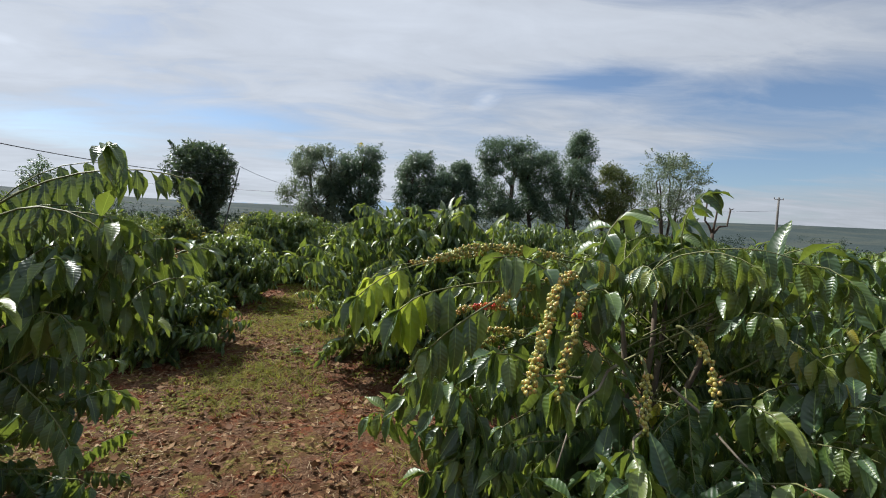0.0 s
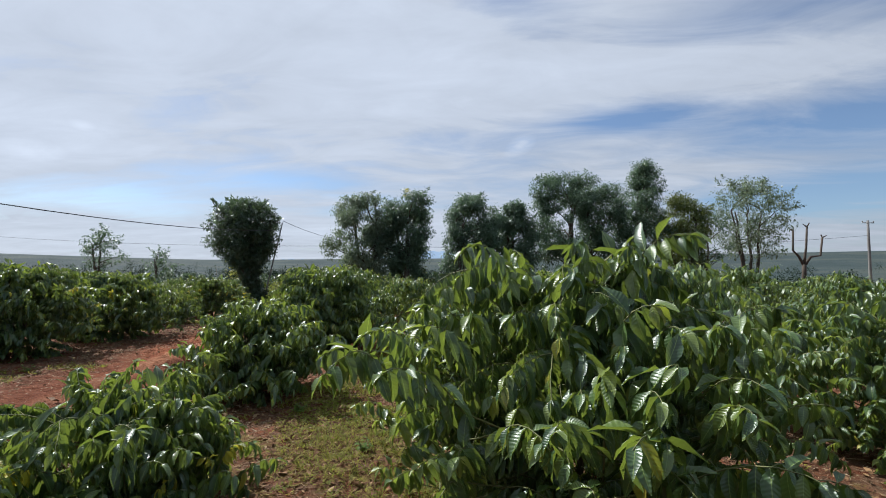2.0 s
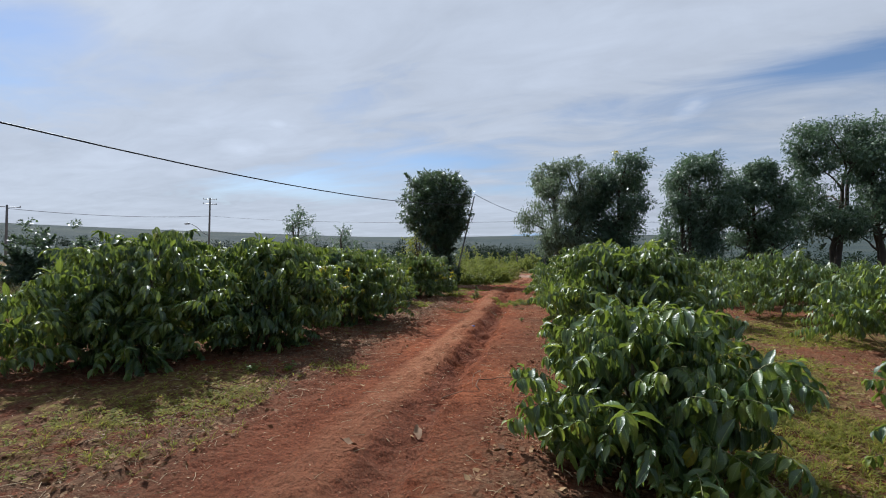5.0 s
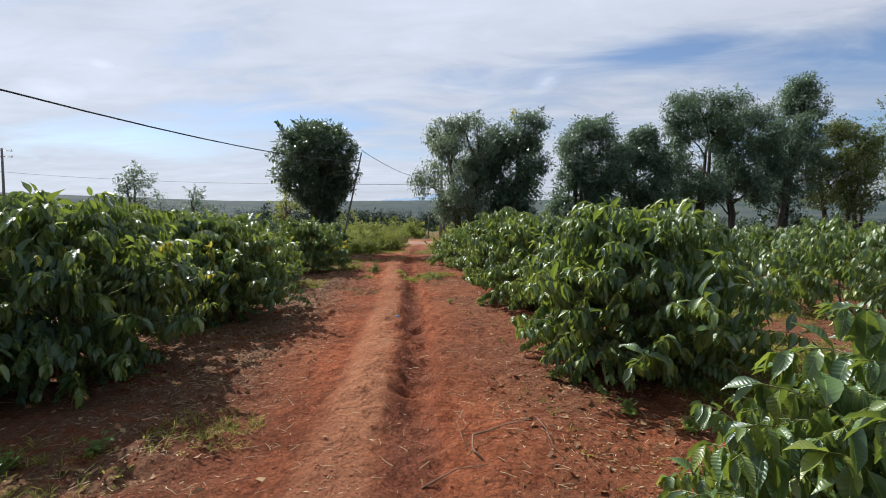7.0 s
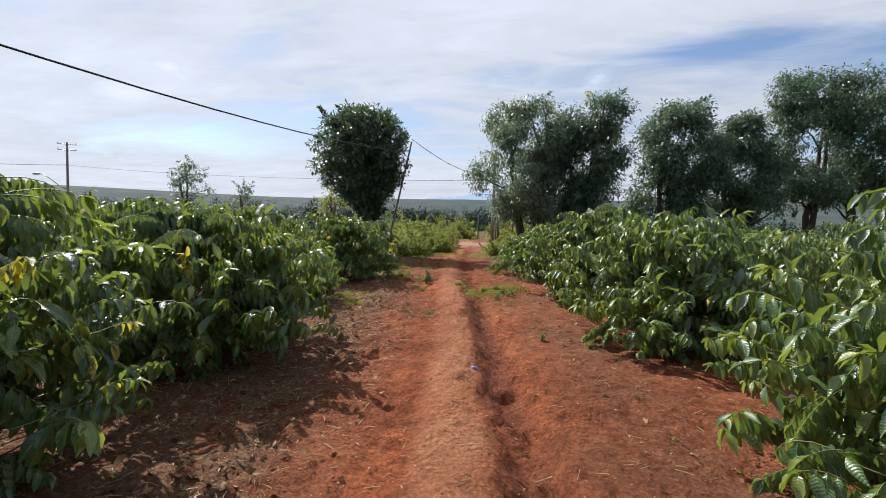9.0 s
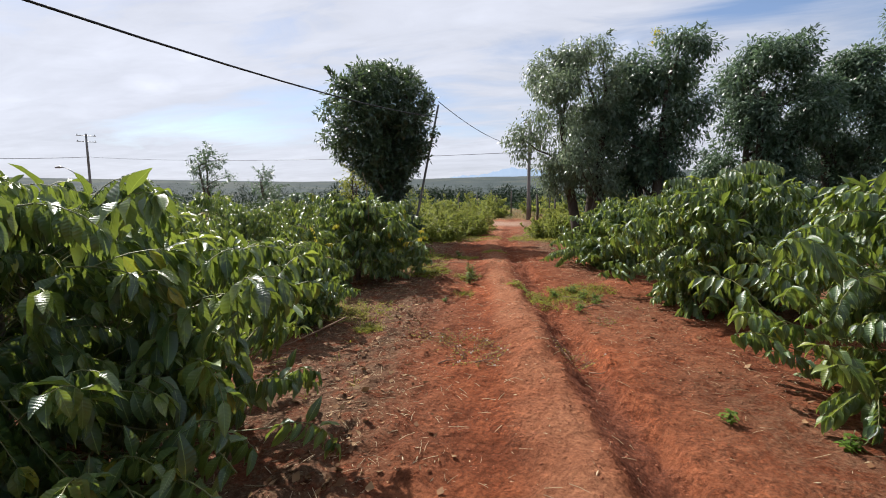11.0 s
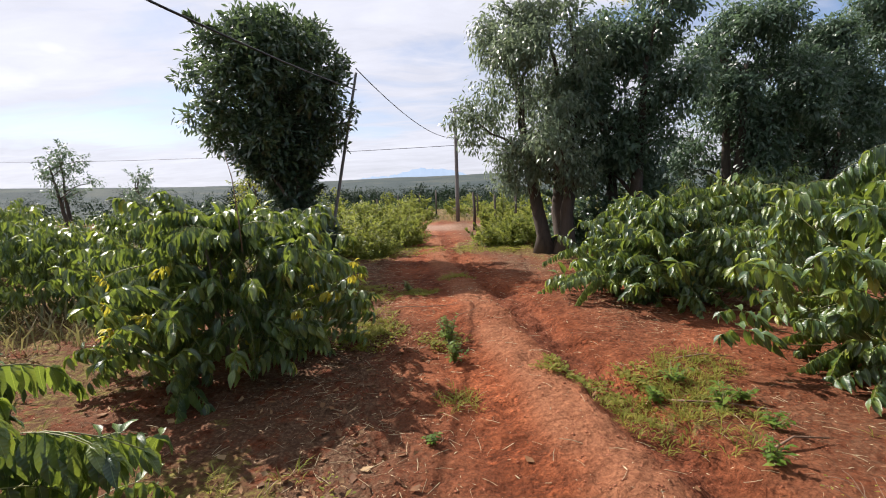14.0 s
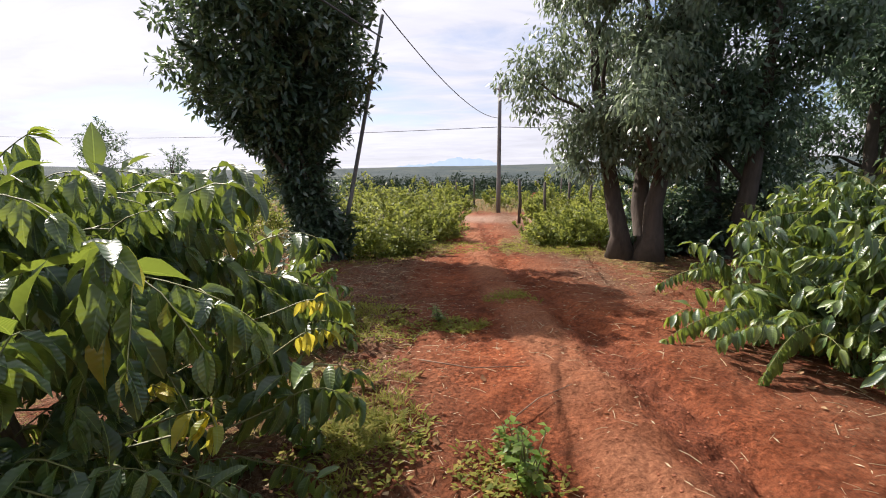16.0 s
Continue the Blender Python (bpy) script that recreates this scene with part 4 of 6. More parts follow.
def far_bush(x, y, scale, seed):
    rng = np.random.RandomState(seed)
    k = rng.randint(len(FAR_BUSHES))
    m = Matrix.LocRotScale((x, y, gz(x, y)), Euler((0, 0, rng.uniform(0, 6.28))), (scale, scale, scale * rng.uniform(0.9, 1.08)))
    if k in used_far:
        copy_thing(FAR_BUSHES[k], m)
    else:
        used_far.add(k)
        FAR_BUSHES[k].matrix_basis = m


NEAR = [
    # x, y, radius, height, branches
    (0.80, 4.35, 1.10, 1.66, 130),
    (3.35, 5.40, 1.25, 1.45, 110),
    (-0.62, 7.65, 1.30, 1.82, 175),
    (-2.50, 3.95, 0.72, 1.70, 60),
    (-3.62, 7.22, 0.82, 0.82, 110),
    (-4.36, 10.45, 0.74, 1.16, 125),
    (-1.72, 11.00, 0.90, 1.10, 110),
    (-4.68, 13.90, 1.24, 1.78, 180),
    (-5.55, 17.60, 1.32, 1.70, 155),
    (-6.25, 20.80, 1.42, 1.84, 170),
    (-7.25, 24.10, 1.30, 1.38, 135),
    (-10.95, 10.60, 1.30, 1.80, 140),
    (-10.30, 12.40, 1.28, 1.74, 150),
    (-10.75, 15.20, 1.32, 1.66, 155),
    (-11.85, 18.25, 0.92, 0.90, 120),
    (-12.18, 21.28, 1.20, 1.62, 112),
    (-12.25, 23.55, 0.40, 0.62, 45),
    (2.60, 9.25, 0.92, 1.40, 100),
]
BUSHES = []
for k, (x, y, r, h, n) in enumerate(NEAR):
    BUSHES.append(coffee_bush(x, y, r, h, 100 + k, int(n * 1.15), open_to=(150, 300) if k == 0 else None))


def extra_branch(bush, kind, which, root, heading, scale, tilt=0.0):
    b = part("branch", BRANCHES[kind][1][which], bush)
    b.matrix_basis = Matrix.LocRotScale(root, Euler((0, radians(tilt), radians(heading))), (scale,) * 3)


for way, which, size, z in ((192, 0, 0.6, 0.30), (215, 2, 0.7, 0.40), (10, 3, 0.8, 0.5), (300, 5, 0.7, 0.35)):
    extra_branch(BUSHES[5], 0, which, (0.0, 0.0, z), way, size, 2)
for kind, which, way, size, z, tilt in ((1, 1, 6, 1.10, 1.36, -9), (1, 4, 352, 1.06, 1.28, -3), (0, 2, 22, 0.92, 1.16, -6), (0, 5, 350, 0.90, 0.86, 0), (0, 6, 322, 0.95, 0.46, 6), (0, 3, 300, 0.95, 0.40, 8)):
    extra_branch(BUSHES[3], kind, which, (0.12, 0.02, z), way, size, tilt)
extra_branch(BUSHES[10], 0, 1, (-0.75, -0.15, 0.42), 200, 0.95, 6)
extra_branch(BUSHES[10], 0, 3, (-0.65, -0.55, 0.40), 222, 0.95, 8)
extra_branch(BUSHES[10], 0, 5, (-0.75, 0.25, 0.62), 178, 0.9, 0)
extra_branch(BUSHES[15], 1, 2, (0.35, -0.2, 0.95), 350, 1.0, -8)
extra_branch(BUSHES[15], 2, 4, (0.2, -0.3, 1.08), 300, 0.9, -10)
extra_branch(BUSHES[15], 0, 4, (0.0, 0.25, 1.02), 22, 1.05, -10)
extra_branch(BUSHES[15], 2, 1, (0.1, -0.05, 1.08), 20, 0.85, -4)
extra_branch(BUSHES[15], 2, 3, (0.0, 0.1, 1.12), 42, 0.85, -8)
for which, x, y, z, turn in ((0, 0.62, 0.10, 1.16, 20), (3, 0.40, 0.25, 1.24, 60), (5, 0.25, -0.10, 1.28, 330), (7, 0.55, -0.15, 1.08, 300), (2, -0.10, 0.0, 1.30, 200)):
    b = part("shoot", SHOOTS[which], BUSHES[15])
    b.matrix_basis = Matrix.LocRotScale((x, y, z), Euler((0.1, 0.15, radians(turn))), (1.05,) * 3)


def yellowed_shoots(bush, radius, height, n, seed, facing):
    """Short shoots with old yellow leaves inside the outer foliage."""
    rng = np.random.RandomState(seed)
    for k in range(n):
        a = radians(facing + rng.uniform(-65, 65))
        f = rng.uniform(0.25, 0.8)
        r = radius * reach_at(f) * rng.uniform(0.86, 1.02)
        b = part("shoot", TURNED[k % 3], bush, "shoot with old yellow leaves")
        b.matrix_basis = Matrix.LocRotScale((math.cos(a) * r, math.sin(a) * r, height * (0.2 + 0.66 * f)), Euler((rng.normal(0, 0.3), rng.normal(0, 0.3), a)), (rng.uniform(0.5, 1.0),) * 3)


yellowed_shoots(BUSHES[15], 1.20, 1.62, 12, 1, 318)
yellowed_shoots(BUSHES[14], 0.92, 0.90, 5, 2, 320)
yellowed_shoots(BUSHES[13], 1.32, 1.66, 5, 3, 300)
yellowed_shoots(BUSHES[12], 1.28, 1.74, 4, 4, 320)
yellowed_shoots(BUSHES[4], 0.82, 0.90, 6, 5, 320)
rng = np.random.RandomState(5)
taken = [(x, y) for x, y, *_ in NEAR]


def fill(x, y, scale):
    if all((x - a) ** 2 + (y - b) ** 2 > 4.2 for a, b in taken):
        taken.append((x, y))
        far_bush(x, y, scale, 1000 + len(taken))


for row in range(0, 12):
    for k in range(0, 16):
        x0 = -4.2 + 3.05 * row
        y = -2.0 + 3.35 * k + rng.uniform(-0.35, 0.35) + 0.9 * (row % 2)
        x = x0 - 0.29 * (y - 9.9) + rng.uniform(-0.3, 0.3)
        if y > 27.0 + 0.41 * (x + 8) or y < 2.5 or x > 30:
            continue
        if x < 1.8 and y < 9.5:
            continue
        if (x + 2.5) ** 2 + (y - 15.7) ** 2 < 2.6 or (x + 1.7) ** 2 + (y - 18.4) ** 2 < 1.6:
            continue
        fill(x, y, rng.uniform(0.88, 1.1))
for row in range(0, 4):
    for k in range(0, 5):
        y = 13.0 + 3.3 * k + rng.uniform(-0.3, 0.3)
        x = -13.2 - 2.9 * row - 0.29 * (y - 12.0) + rng.uniform(-0.3, 0.3)
        if y < 12.5 + 0.9 * row or y > 26.5:
            continue
        fill(x, y, rng.uniform(0.85, 1.0))
far_bush(-11.75, 9.95, 0.74, 77)
far_bush(-12.6, 8.45, 0.34, 78)

# ---- trees ----
TREE_LEAF = flat_leaf(wide=0.36, curl=0.2)


def crown_cloud(soup, rng, clumps, leaves, spread, length, shape, hang=0.4, mat=0, shoots=0.0, axis=(0, 0)):
    """Clumps of leaves pointing outwards from each clump's centre; some clumps are drawn out into leafy shoots."""
    for c in clumps:
        n = int(leaves * rng.uniform(0.7, 1.3))
        off = rng.normal(0, 1, (n, 3))
        off /= np.linalg.norm(off, axis=1)[:, None]
        off *= (rng.rand(n) ** 0.5)[:, None] * spread * rng.uniform(0.7, 1.3)
        off[:, 2] *= 0.8
        ax = off / spread + rng.normal(0, 0.45, (n, 3)) + np.array([[0, 0, -hang]])
        if rng.rand() < shoots:
            way = np.array([c[0] - axis[0], c[1] - axis[1], 0.0])
            way = way / max(np.linalg.norm(way), 0.3) + np.array([0, 0, rng.uniform(0.1, 1.6)]) + rng.normal(0, 0.25, 3)
            way /= np.linalg.norm(way)
            t = rng.rand(n)[:, None]
            off = off * 0.42 * (1.1 - 0.8 * t) + way * t * spread * 1.9
            ax = off * 0.4 / spread + way * 0.7 + rng.normal(0, 0.55, (n, 3)) + np.array([[0, 0, -hang * 0.6]])
        scatter_leaves(soup, shape, c + off, ax, length * rng.uniform(0.7, 1.25, n), up=off + np.array([[0, 0, spread]]), mat=mat, roll=rng.normal(0, 0.5, n))


def limb(a, b, rng, r0, r1, sag=0.15):
    t = np.linspace(0, 1, 6)[:, None]
    p = a + (b - a) * t + np.array([[0, 0, 1.0]]) * np.sin(t * np.pi) * sag * np.linalg.norm(b - a) * rng.uniform(-0.4, 1.0)
    p[1:-1] += rng.normal(0, 0.04, (4, 3)) * np.linalg.norm(b - a) * 0.4
    return tube(p, np.linspace(r0, r1, 6), 6)


def tree(name, x, y, height, radius, low, seed, clumps=70, leaves=60, spread=0.42, length=0.16, mat=None, trunk=0.13, stems=1, label="", lean=(0, 0), profile=None, hang=0.4, limbs=14, lobe_count=0, shoots=0.22):
    rng = np.random.RandomState(seed)
    ob = thing(name, (x, y, gz(x, y) - 0.03), label, "tree", "trees on the field's edge")
    wood, centre = Soup(), []
    profile = profile or ([0, 0.15, 0.45, 0.75, 1.0], [0.35, 0.8, 1.0, 0.75, 0.12])
    lobes = []
    for k in range(lobe_count):
        f = (k + rng.rand()) / lobe_count
        r = radius * float(np.interp(f, *profile)) * rng.uniform(0.35, 0.92)
        a = k * 2.39996 + rng.normal(0, 0.4)
        lobes.append((math.cos(a) * r + lean[0] * min(1, 2 * f), math.sin(a) * r + lean[1] * min(1, 2 * f), low + (height - low) * f - 0.1, radius * rng.uniform(0.30, 0.46)))
    for k in range(clumps):
        if lobe_count and rng.rand() < 0.8:
            lx, ly, lz, lr = lobes[rng.randint(lobe_count)]
            o = rng.normal(0, 1, 3)
            o *= rng.rand() ** 0.4 * lr / np.linalg.norm(o)
            centre.append((lx + o[0], ly + o[1], min(lz + o[2], height)))
            continue
        f = rng.rand() ** 0.9
        r = radius * float(np.interp(f, *profile)) * rng.rand() ** 0.42 * rng.uniform(0.85, 1.15) * (0.8 if lobe_count else 1.0)
        a = rng.uniform(0, 2 * math.pi)
        centre.append((math.cos(a) * r + lean[0] * min(1, 2 * f), math.sin(a) * r + lean[1] * min(1, 2 * f), low + (height - low) * f - 0.1))
    centre = np.array(centre)
    tops = []
    for k in range(stems):
        a = rng.uniform(0, 6.28) + k * 2.1
        foot = np.array([trunk * 1.5 * (stems > 1) * math.cos(a), trunk * 1.5 * (stems > 1) * math.sin(a), -0.12])
        head = np.array([lean[0] * 0.6 + (stems > 1) * radius * 0.45 * math.cos(a), lean[1] * 0.6 + (stems > 1) * radius * 0.45 * math.sin(a), low + (height - low) * 0.62])
        t = np.linspace(0, 1, 9)[:, None]
        p = foot + (head - foot) * t
        p[1:-1, :2] += rng.normal(0, 0.05, (7, 2))
        v, q = tube(p, trunk * np.linspace(1.15, 0.35, 9) * rng.uniform(0.94, 1.06, 9) * np.array([1.65, 1.06] + [1.0] * 7), 11)
        wood.add(v, q)
        tops.append(p)
    for k in range(limbs):
        c = centre[rng.randint(len(centre))]
        p = tops[k % stems]
        z = np.clip(c[2] - rng.uniform(0.5, 1.4), low * 0.7, p[-1, 2])
        root = np.array([np.interp(z, p[:, 2], p[:, a]) for a in range(3)])
        v, q = limb(root, c, rng, trunk * 0.38, trunk * 0.08)
        wood.add(v, q)
    part("trunk", wood.mesh("trunk", [M_BARK]), ob)
    s = Soup()
    crown_cloud(s, rng, centre, leaves, spread, length, TREE_LEAF, hang, shoots=shoots, axis=lean)
    part("crown", s.mesh("crown", [mat or M_TREE]), ob, kind="stuff")
    return ob


BIG = ([0, 0.12, 0.28, 0.35, 0.43, 0.51, 0.60, 0.78, 0.92, 1.0], [0.22, 0.14, 0.13, 0.24, 0.55, 0.84, 1.0, 1.0, 0.84, 0.5])
tree("broadleaf_tree", -14.02, 28.0, 5.75, 1.74, 0.15, 11, clumps=660, leaves=78, spread=0.30, length=0.165, mat=M_DENSE, trunk=0.24, profile=BIG, hang=0.0, label="dense dark broadleaf tree with a wide crown, ivy-clad trunk", limbs=24, lean=(-0.72, 0), shoots=0.05)
FULL = ([0, 0.12, 0.40, 0.72, 0.9, 1.0], [0.50, 0.85, 1.0, 0.94, 0.66, 0.25])
PEAK = ([0, 0.12, 0.35, 0.6, 0.74, 0.82, 1.0], [0.60, 0.90, 1.0, 0.80, 0.50, 0.26, 0.16])
ROW = [
    # x, y, height, radius, crown's foot, leaf, clumps, profile, lean, label
    (-8.15, 29.15, 6.05, 1.75, 2.1, M_LIGHT, 200, FULL, (-0.45, 0.0), "slender tree with pale willowy hanging leaves"),
    (-6.20, 29.95, 6.30, 1.65, 2.0, M_TREE, 230, FULL, (0, 0), "dark bushy tree in the row by the track"),
    (-2.75, 31.45, 6.35, 1.85, 2.3, M_TREE, 250, FULL, (0, 0), "dark bushy tree in the row"),
    (0.10, 32.65, 6.05, 1.7, 2.3, M_TREE, 200, FULL, (0, 0), "dark bushy tree in the row"),
    (2.95, 33.75, 8.10, 2.25, 2.9, M_TREE, 250, FULL, (0.2, 0), "tall dark tree in the row"),
    (5.60, 34.65, 7.55, 1.85, 2.9, M_TREE, 190, FULL, (0, 0), "tall dark tree in the row"),
    (8.00, 35.85, 9.40, 2.15, 2.9, M_TREE, 210, PEAK, (0.75, 0.2), "tall tree with a narrow leaning top"),
    (11.60, 37.10, 7.30, 2.1, 2.7, M_YELLOW, 190, FULL, (0, 0), "yellowish green rounded tree in the row"),
]
for k, (x, y, h, r, low, mat, n, prof, lean, lab) in enumerate(ROW):
    ob = tree("tree", x, y, h, r, low, 200 + k, clumps=int(n * (1.8 if k == 0 else 1.7)), leaves=72 if k == 0 else 70, spread=0.40, length=0.135 if k == 0 else 0.155, lobe_count=int(h * 1.9), mat=mat, trunk=0.17 if k < 2 else 0.145, label=lab, hang=0.7 if k == 0 else 0.45, profile=prof, stems=3 if k % 3 == 0 else 2, lean=lean, shoots=0.04)
    if k == 1:
        s = Soup()
        crown_cloud(s, np.random.RandomState(9), np.array([(0.0, 0.0, h), (0.05, 0.0, h + 0.22), (-0.04, 0.05, h + 0.36)]), 34, 0.16, 0.13, TREE_LEAF, -0.5)
        part("young_top", s.mesh("young_top", [M_TURNED]), ob, "yellowish young top shoot", kind="stuff")
tree("tree", 13.6, 38.1, 6.6, 1.4, 2.8, 301, clumps=48, leaves=40, spread=0.38, length=0.17, mat=M_TREE, trunk=0.11, stems=3, label="thin many-stemmed tree with sparse leaves")
tree("tree", 17.3, 39.6, 8.9, 2.6, 3.4, 302, clumps=260, leaves=42, spread=0.5, length=0.19, mat=M_LIGHT, trunk=0.12, stems=4, label="airy many-stemmed tree with a wide open crown", profile=([0, 0.3, 0.7, 1.0], [0.55, 0.9, 1.0, 0.5]))
tree("tree", -56.5, 63.0, 8.6, 3.0, 3.4, 303, clumps=60, leaves=40, spread=0.7, length=0.34, mat=M_TREE, trunk=0.2, stems=2, label="small distant tree with an open crown")
tree("tree", -50.5, 66.5, 6.0, 2.2, 1.5, 304, clumps=36, leaves=40, spread=0.7, length=0.32, mat=M_TREE, trunk=0.15, stems=2, label="small distant tree behind the bushes")
tree("tree", -30.0, 55.0, 4.9, 2.0, 1.2, 305, clumps=30, leaves=40, spread=0.6, length=0.3, mat=M_SHRUB, trunk=0.12, stems=3, label="pale green distant shrub tree")


def pollard(x, y, height, seed):
    rng = np.random.RandomState(seed)
    ob = thing("dead_tree", (x, y, gz(x, y) - 0.03), "bare pollarded tree with forked stumps", "tree", "trees on the field's edge")
    s = Soup()
    v, q = limb(np.array([0, 0, 0.0]), np.array([0, 0, height * 0.5]), rng, 0.17, 0.14, 0)
    s.add(v, q)
    tips = [(-0.9, 0.1, 0.95), (0.25, 0, 1.0), (1.7, 0.2, 0.86)]
    for a, b, f in tips:
        p = np.array([[0, 0, height * 0.48], [a * 0.35, b, height * (0.5 + 0.12 * f)], [a * 0.75, b, height * 0.72 * f], [a * 0.8 + 0.1, b, height * f]])
        v, q = tube(p, [0.11, 0.09, 0.075, 0.07], 7)
        s.add(v, q)
        for j in range(3):
            e = p[-1] + rng.normal(0, 0.12, 3) + np.array([0, 0, 0.15])
            v, q = limb(p[-1], e, rng, 0.05, 0.03, 0)
            s.add(v, q)
    part("trunk", s.mesh("trunk", [M_BARK]), ob)
    return ob


pollard(21.9, 41.4, 5.7, 41)

# ---- shrubs ----
SHRUB_LEAF = flat_leaf(wide=0.58, curl=0.15)


def shrub(x, y, rx, ry, height, seed, clumps=82, mat=None, label="tangled yellow-green roadside shrub", length=0.085):
    rng = np.random.RandomState(seed)
    ob = thing("shrub", (x, y, gz(x, y) - 0.02), label, "shrub", "shrubs by the track's end")
    cl, wood = [], Soup()
    for k in range(clumps):
        a, f = rng.uniform(0, 6.28), rng.rand() ** 0.5
        z = height * math.sqrt(max(0.02, 1 - f * f)) * rng.uniform(0.3, 1.0) * (0.8 + 0.35 * math.sin(3.1 * a + seed) + (0.35 if k % 11 == 0 else 0.0))
        cl.append((math.cos(a) * rx * f, math.sin(a) * ry * f, max(z, 0.1)))
        if k % 6 == 0:
            v, q = limb(np.array([math.cos(a) * 0.15 * rx, math.sin(a) * 0.15 * ry, 0.0]), np.array(cl[-1]), rng, 0.014, 0.004)
            wood.add(v, q)
    part("brushwood", wood.mesh("brushwood", [M_STEM]), ob, kind="stuff")
    s = Soup()
    crown_cloud(s, rng, np.array(cl), 70 if y < 40 else 36, 0.26, length if y < 40 else length * 1.35, SHRUB_LEAF, 0.0, shoots=0.35)
    part("foliage", s.mesh("foliage", [mat or M_SHRUB]), ob, kind="stuff")
    return ob


for k, (x, y, r, h) in enumerate([(-6.9, 30.3, 0.7, 1.3), (-5.6, 30.6, 1.1, 1.7), (-4.2, 31.0, 1.2, 1.6), (-2.6, 31.8, 1.2, 1.8), (-1.0, 32.4, 1.3, 1.6), (0.6, 33.2, 1.3, 1.7), (2.4, 34.2, 1.3, 1.9), (4.4, 34.6, 1.3, 1.7), (6.6, 35.8, 1.4, 2.2), (8.6, 36.6, 1.4, 2.5), (10.6, 37.4, 1.3, 1.9), (12.6, 38.2, 1.4, 2.1)]):
    shrub(x, y, r, r, h, 460 + k, mat=M_DENSE, label="dark leafy undergrowth below the trees", length=0.12)
SHRUBS = [(-13.7, 30.8, 1.3, 1.2, 1.35), (-14.6, 33.2, 1.6, 1.5, 1.5), (-13.3, 34.6, 1.0, 1.4, 1.2), (-16.6, 30.8, 1.5, 1.3, 1.2), (-8.6, 31.6, 1.0, 1.2, 0.75), (-9.2, 33.6, 0.9, 1.2, 0.65), (-7.6, 33.4, 1.3, 1.2, 1.0), (-8.0, 35.8, 1.5, 1.2, 0.85), (-5.8, 32.6, 1.5, 1.2, 1.4), (-13.25, 29.2, 0.9, 0.9, 0.85), (-12.75, 31.9, 0.8, 0.9, 0.85), (-9.5, 31.4, 0.7, 0.8, 0.5), (-8.7, 34.7, 1.1, 1.0, 0.8), (-7.3, 31.7, 1.1, 0.9, 1.3)]
for k, (x, y, a, b, h) in enumerate(SHRUBS):
    shrub(x, y, a, b, h, 400 + k)
for k, (x, y, a, b, h) in enumerate([(-4.0, 31.6, 2.0, 1.0, 1.5), (-0.6, 33.0, 2.0, 1.0, 1.6), (3.0, 34.6, 2.2, 1.0, 1.6), (7.0, 36.2, 2.2, 1.1, 1.7), (11.0, 38.0, 2.2, 1.1, 1.7), (-7.3, 30.2, 0.9, 0.9, 1.9)]):
    shrub(x, y, a, b, h, 420 + k, mat=M_TREE, label="dark undergrowth below the tree row", length=0.12)

# ---- poles, cables, fence ----


def pole(name, x, y, height, label, lean=(0, 0), radius=0.13, arms=1, arm_turn=0.0, grp="utility poles", half=0.75):
    ob = thing(name, (x, y, gz(x, y) - 0.05), label, "utility pole", grp)
    s = Soup()
    p = np.array([(lean[0] * t, lean[1] * t, height * t) for t in np.linspace(0, 1, 5)])
    v, q = tube(p, np.linspace(radius, radius * 0.68, 5), 10)
    s.add(v, q)
    part("shaft", s.mesh("shaft", [M_CONCRETE]), ob)
    c, sn = math.cos(arm_turn), math.sin(arm_turn)
    for k in range(arms):
        z = height - 0.25 - 0.75 * k
        s = Soup()
        v, q = tube([(-half * c, -half * sn, z), (half * c, half * sn, z)], [0.045, 0.045], 4)
        s.add(v, q)
        arm = part("crossarm", s.mesh("crossarm", [M_STEEL]), ob)
        for o in (0.1 - half, 0.0, half - 0.1):
            s = Soup()
            v, q = tube([(o * c, o * sn, z + 0.03), (o * c, o * sn, z + 0.12), (o * c, o * sn, z + 0.2)], [0.02, 0.055, 0.035], 6)
            s.add(v, q)
            part("insulator", s.mesh("insulator", [M_CONCRETE]), arm)
    return ob


def cable(name, points, radius, label, sag=0.0):
    n = 28
    a, b = Vector(points[0]), Vector(points[1])
    p = [tuple(a.lerp(b, t) - Vector((0, 0, 4 * sag * t * (1 - t)))) for t in np.linspace(0, 1, n)]
    v, q = tube(p, [radius] * n, 6)
    s = Soup()
    s.add(v, q)
    tagged(new(name, s.mesh(name, [M_CABLE])), label, "cable", "overhead cables")


LEAN_TOP = (-12.95, 28.6, 4.62)
pole("leaning_pole", -13.85, 28.35, 4.62, "thin leaning pole beside the dense tree, holding a cable", lean=(0.9, 0.25), radius=0.045, arms=0)
pole("utility_pole", -11.8, 44.0, 6.6, "weathered concrete utility pole by the cross road", arms=1, arm_turn=0.3, radius=0.125, half=0.34)
pole("utility_pole", -69.5, 56.5, 10.4, "distant concrete utility pole with steel crossarms", arms=2, half=1.0, arm_turn=0.9, radius=0.17)
pole("utility_pole", -77.5, 34.4, 7.2, "distant concrete utility pole with a wide crossarm", arms=1, arm_turn=1.1, radius=0.17, half=1.3)
pole("utility_pole", 39.5, 59.0, 8.6, "distant concrete utility pole with steel crossarms", arms=1, arm_turn=0.2, radius=0.17)
LAMP_POLE = bpy.data.objects["utility_pole.001"]
arm = Soup()
arm.add(*tube([(0, 0, 4.3), (-1.0, -0.3, 4.75), (-2.2, -0.66, 5.7), (-3.0, -0.9, 6.15), (-3.5, -1.05, 6.2)], [0.07, 0.06, 0.055, 0.05, 0.05], 6))
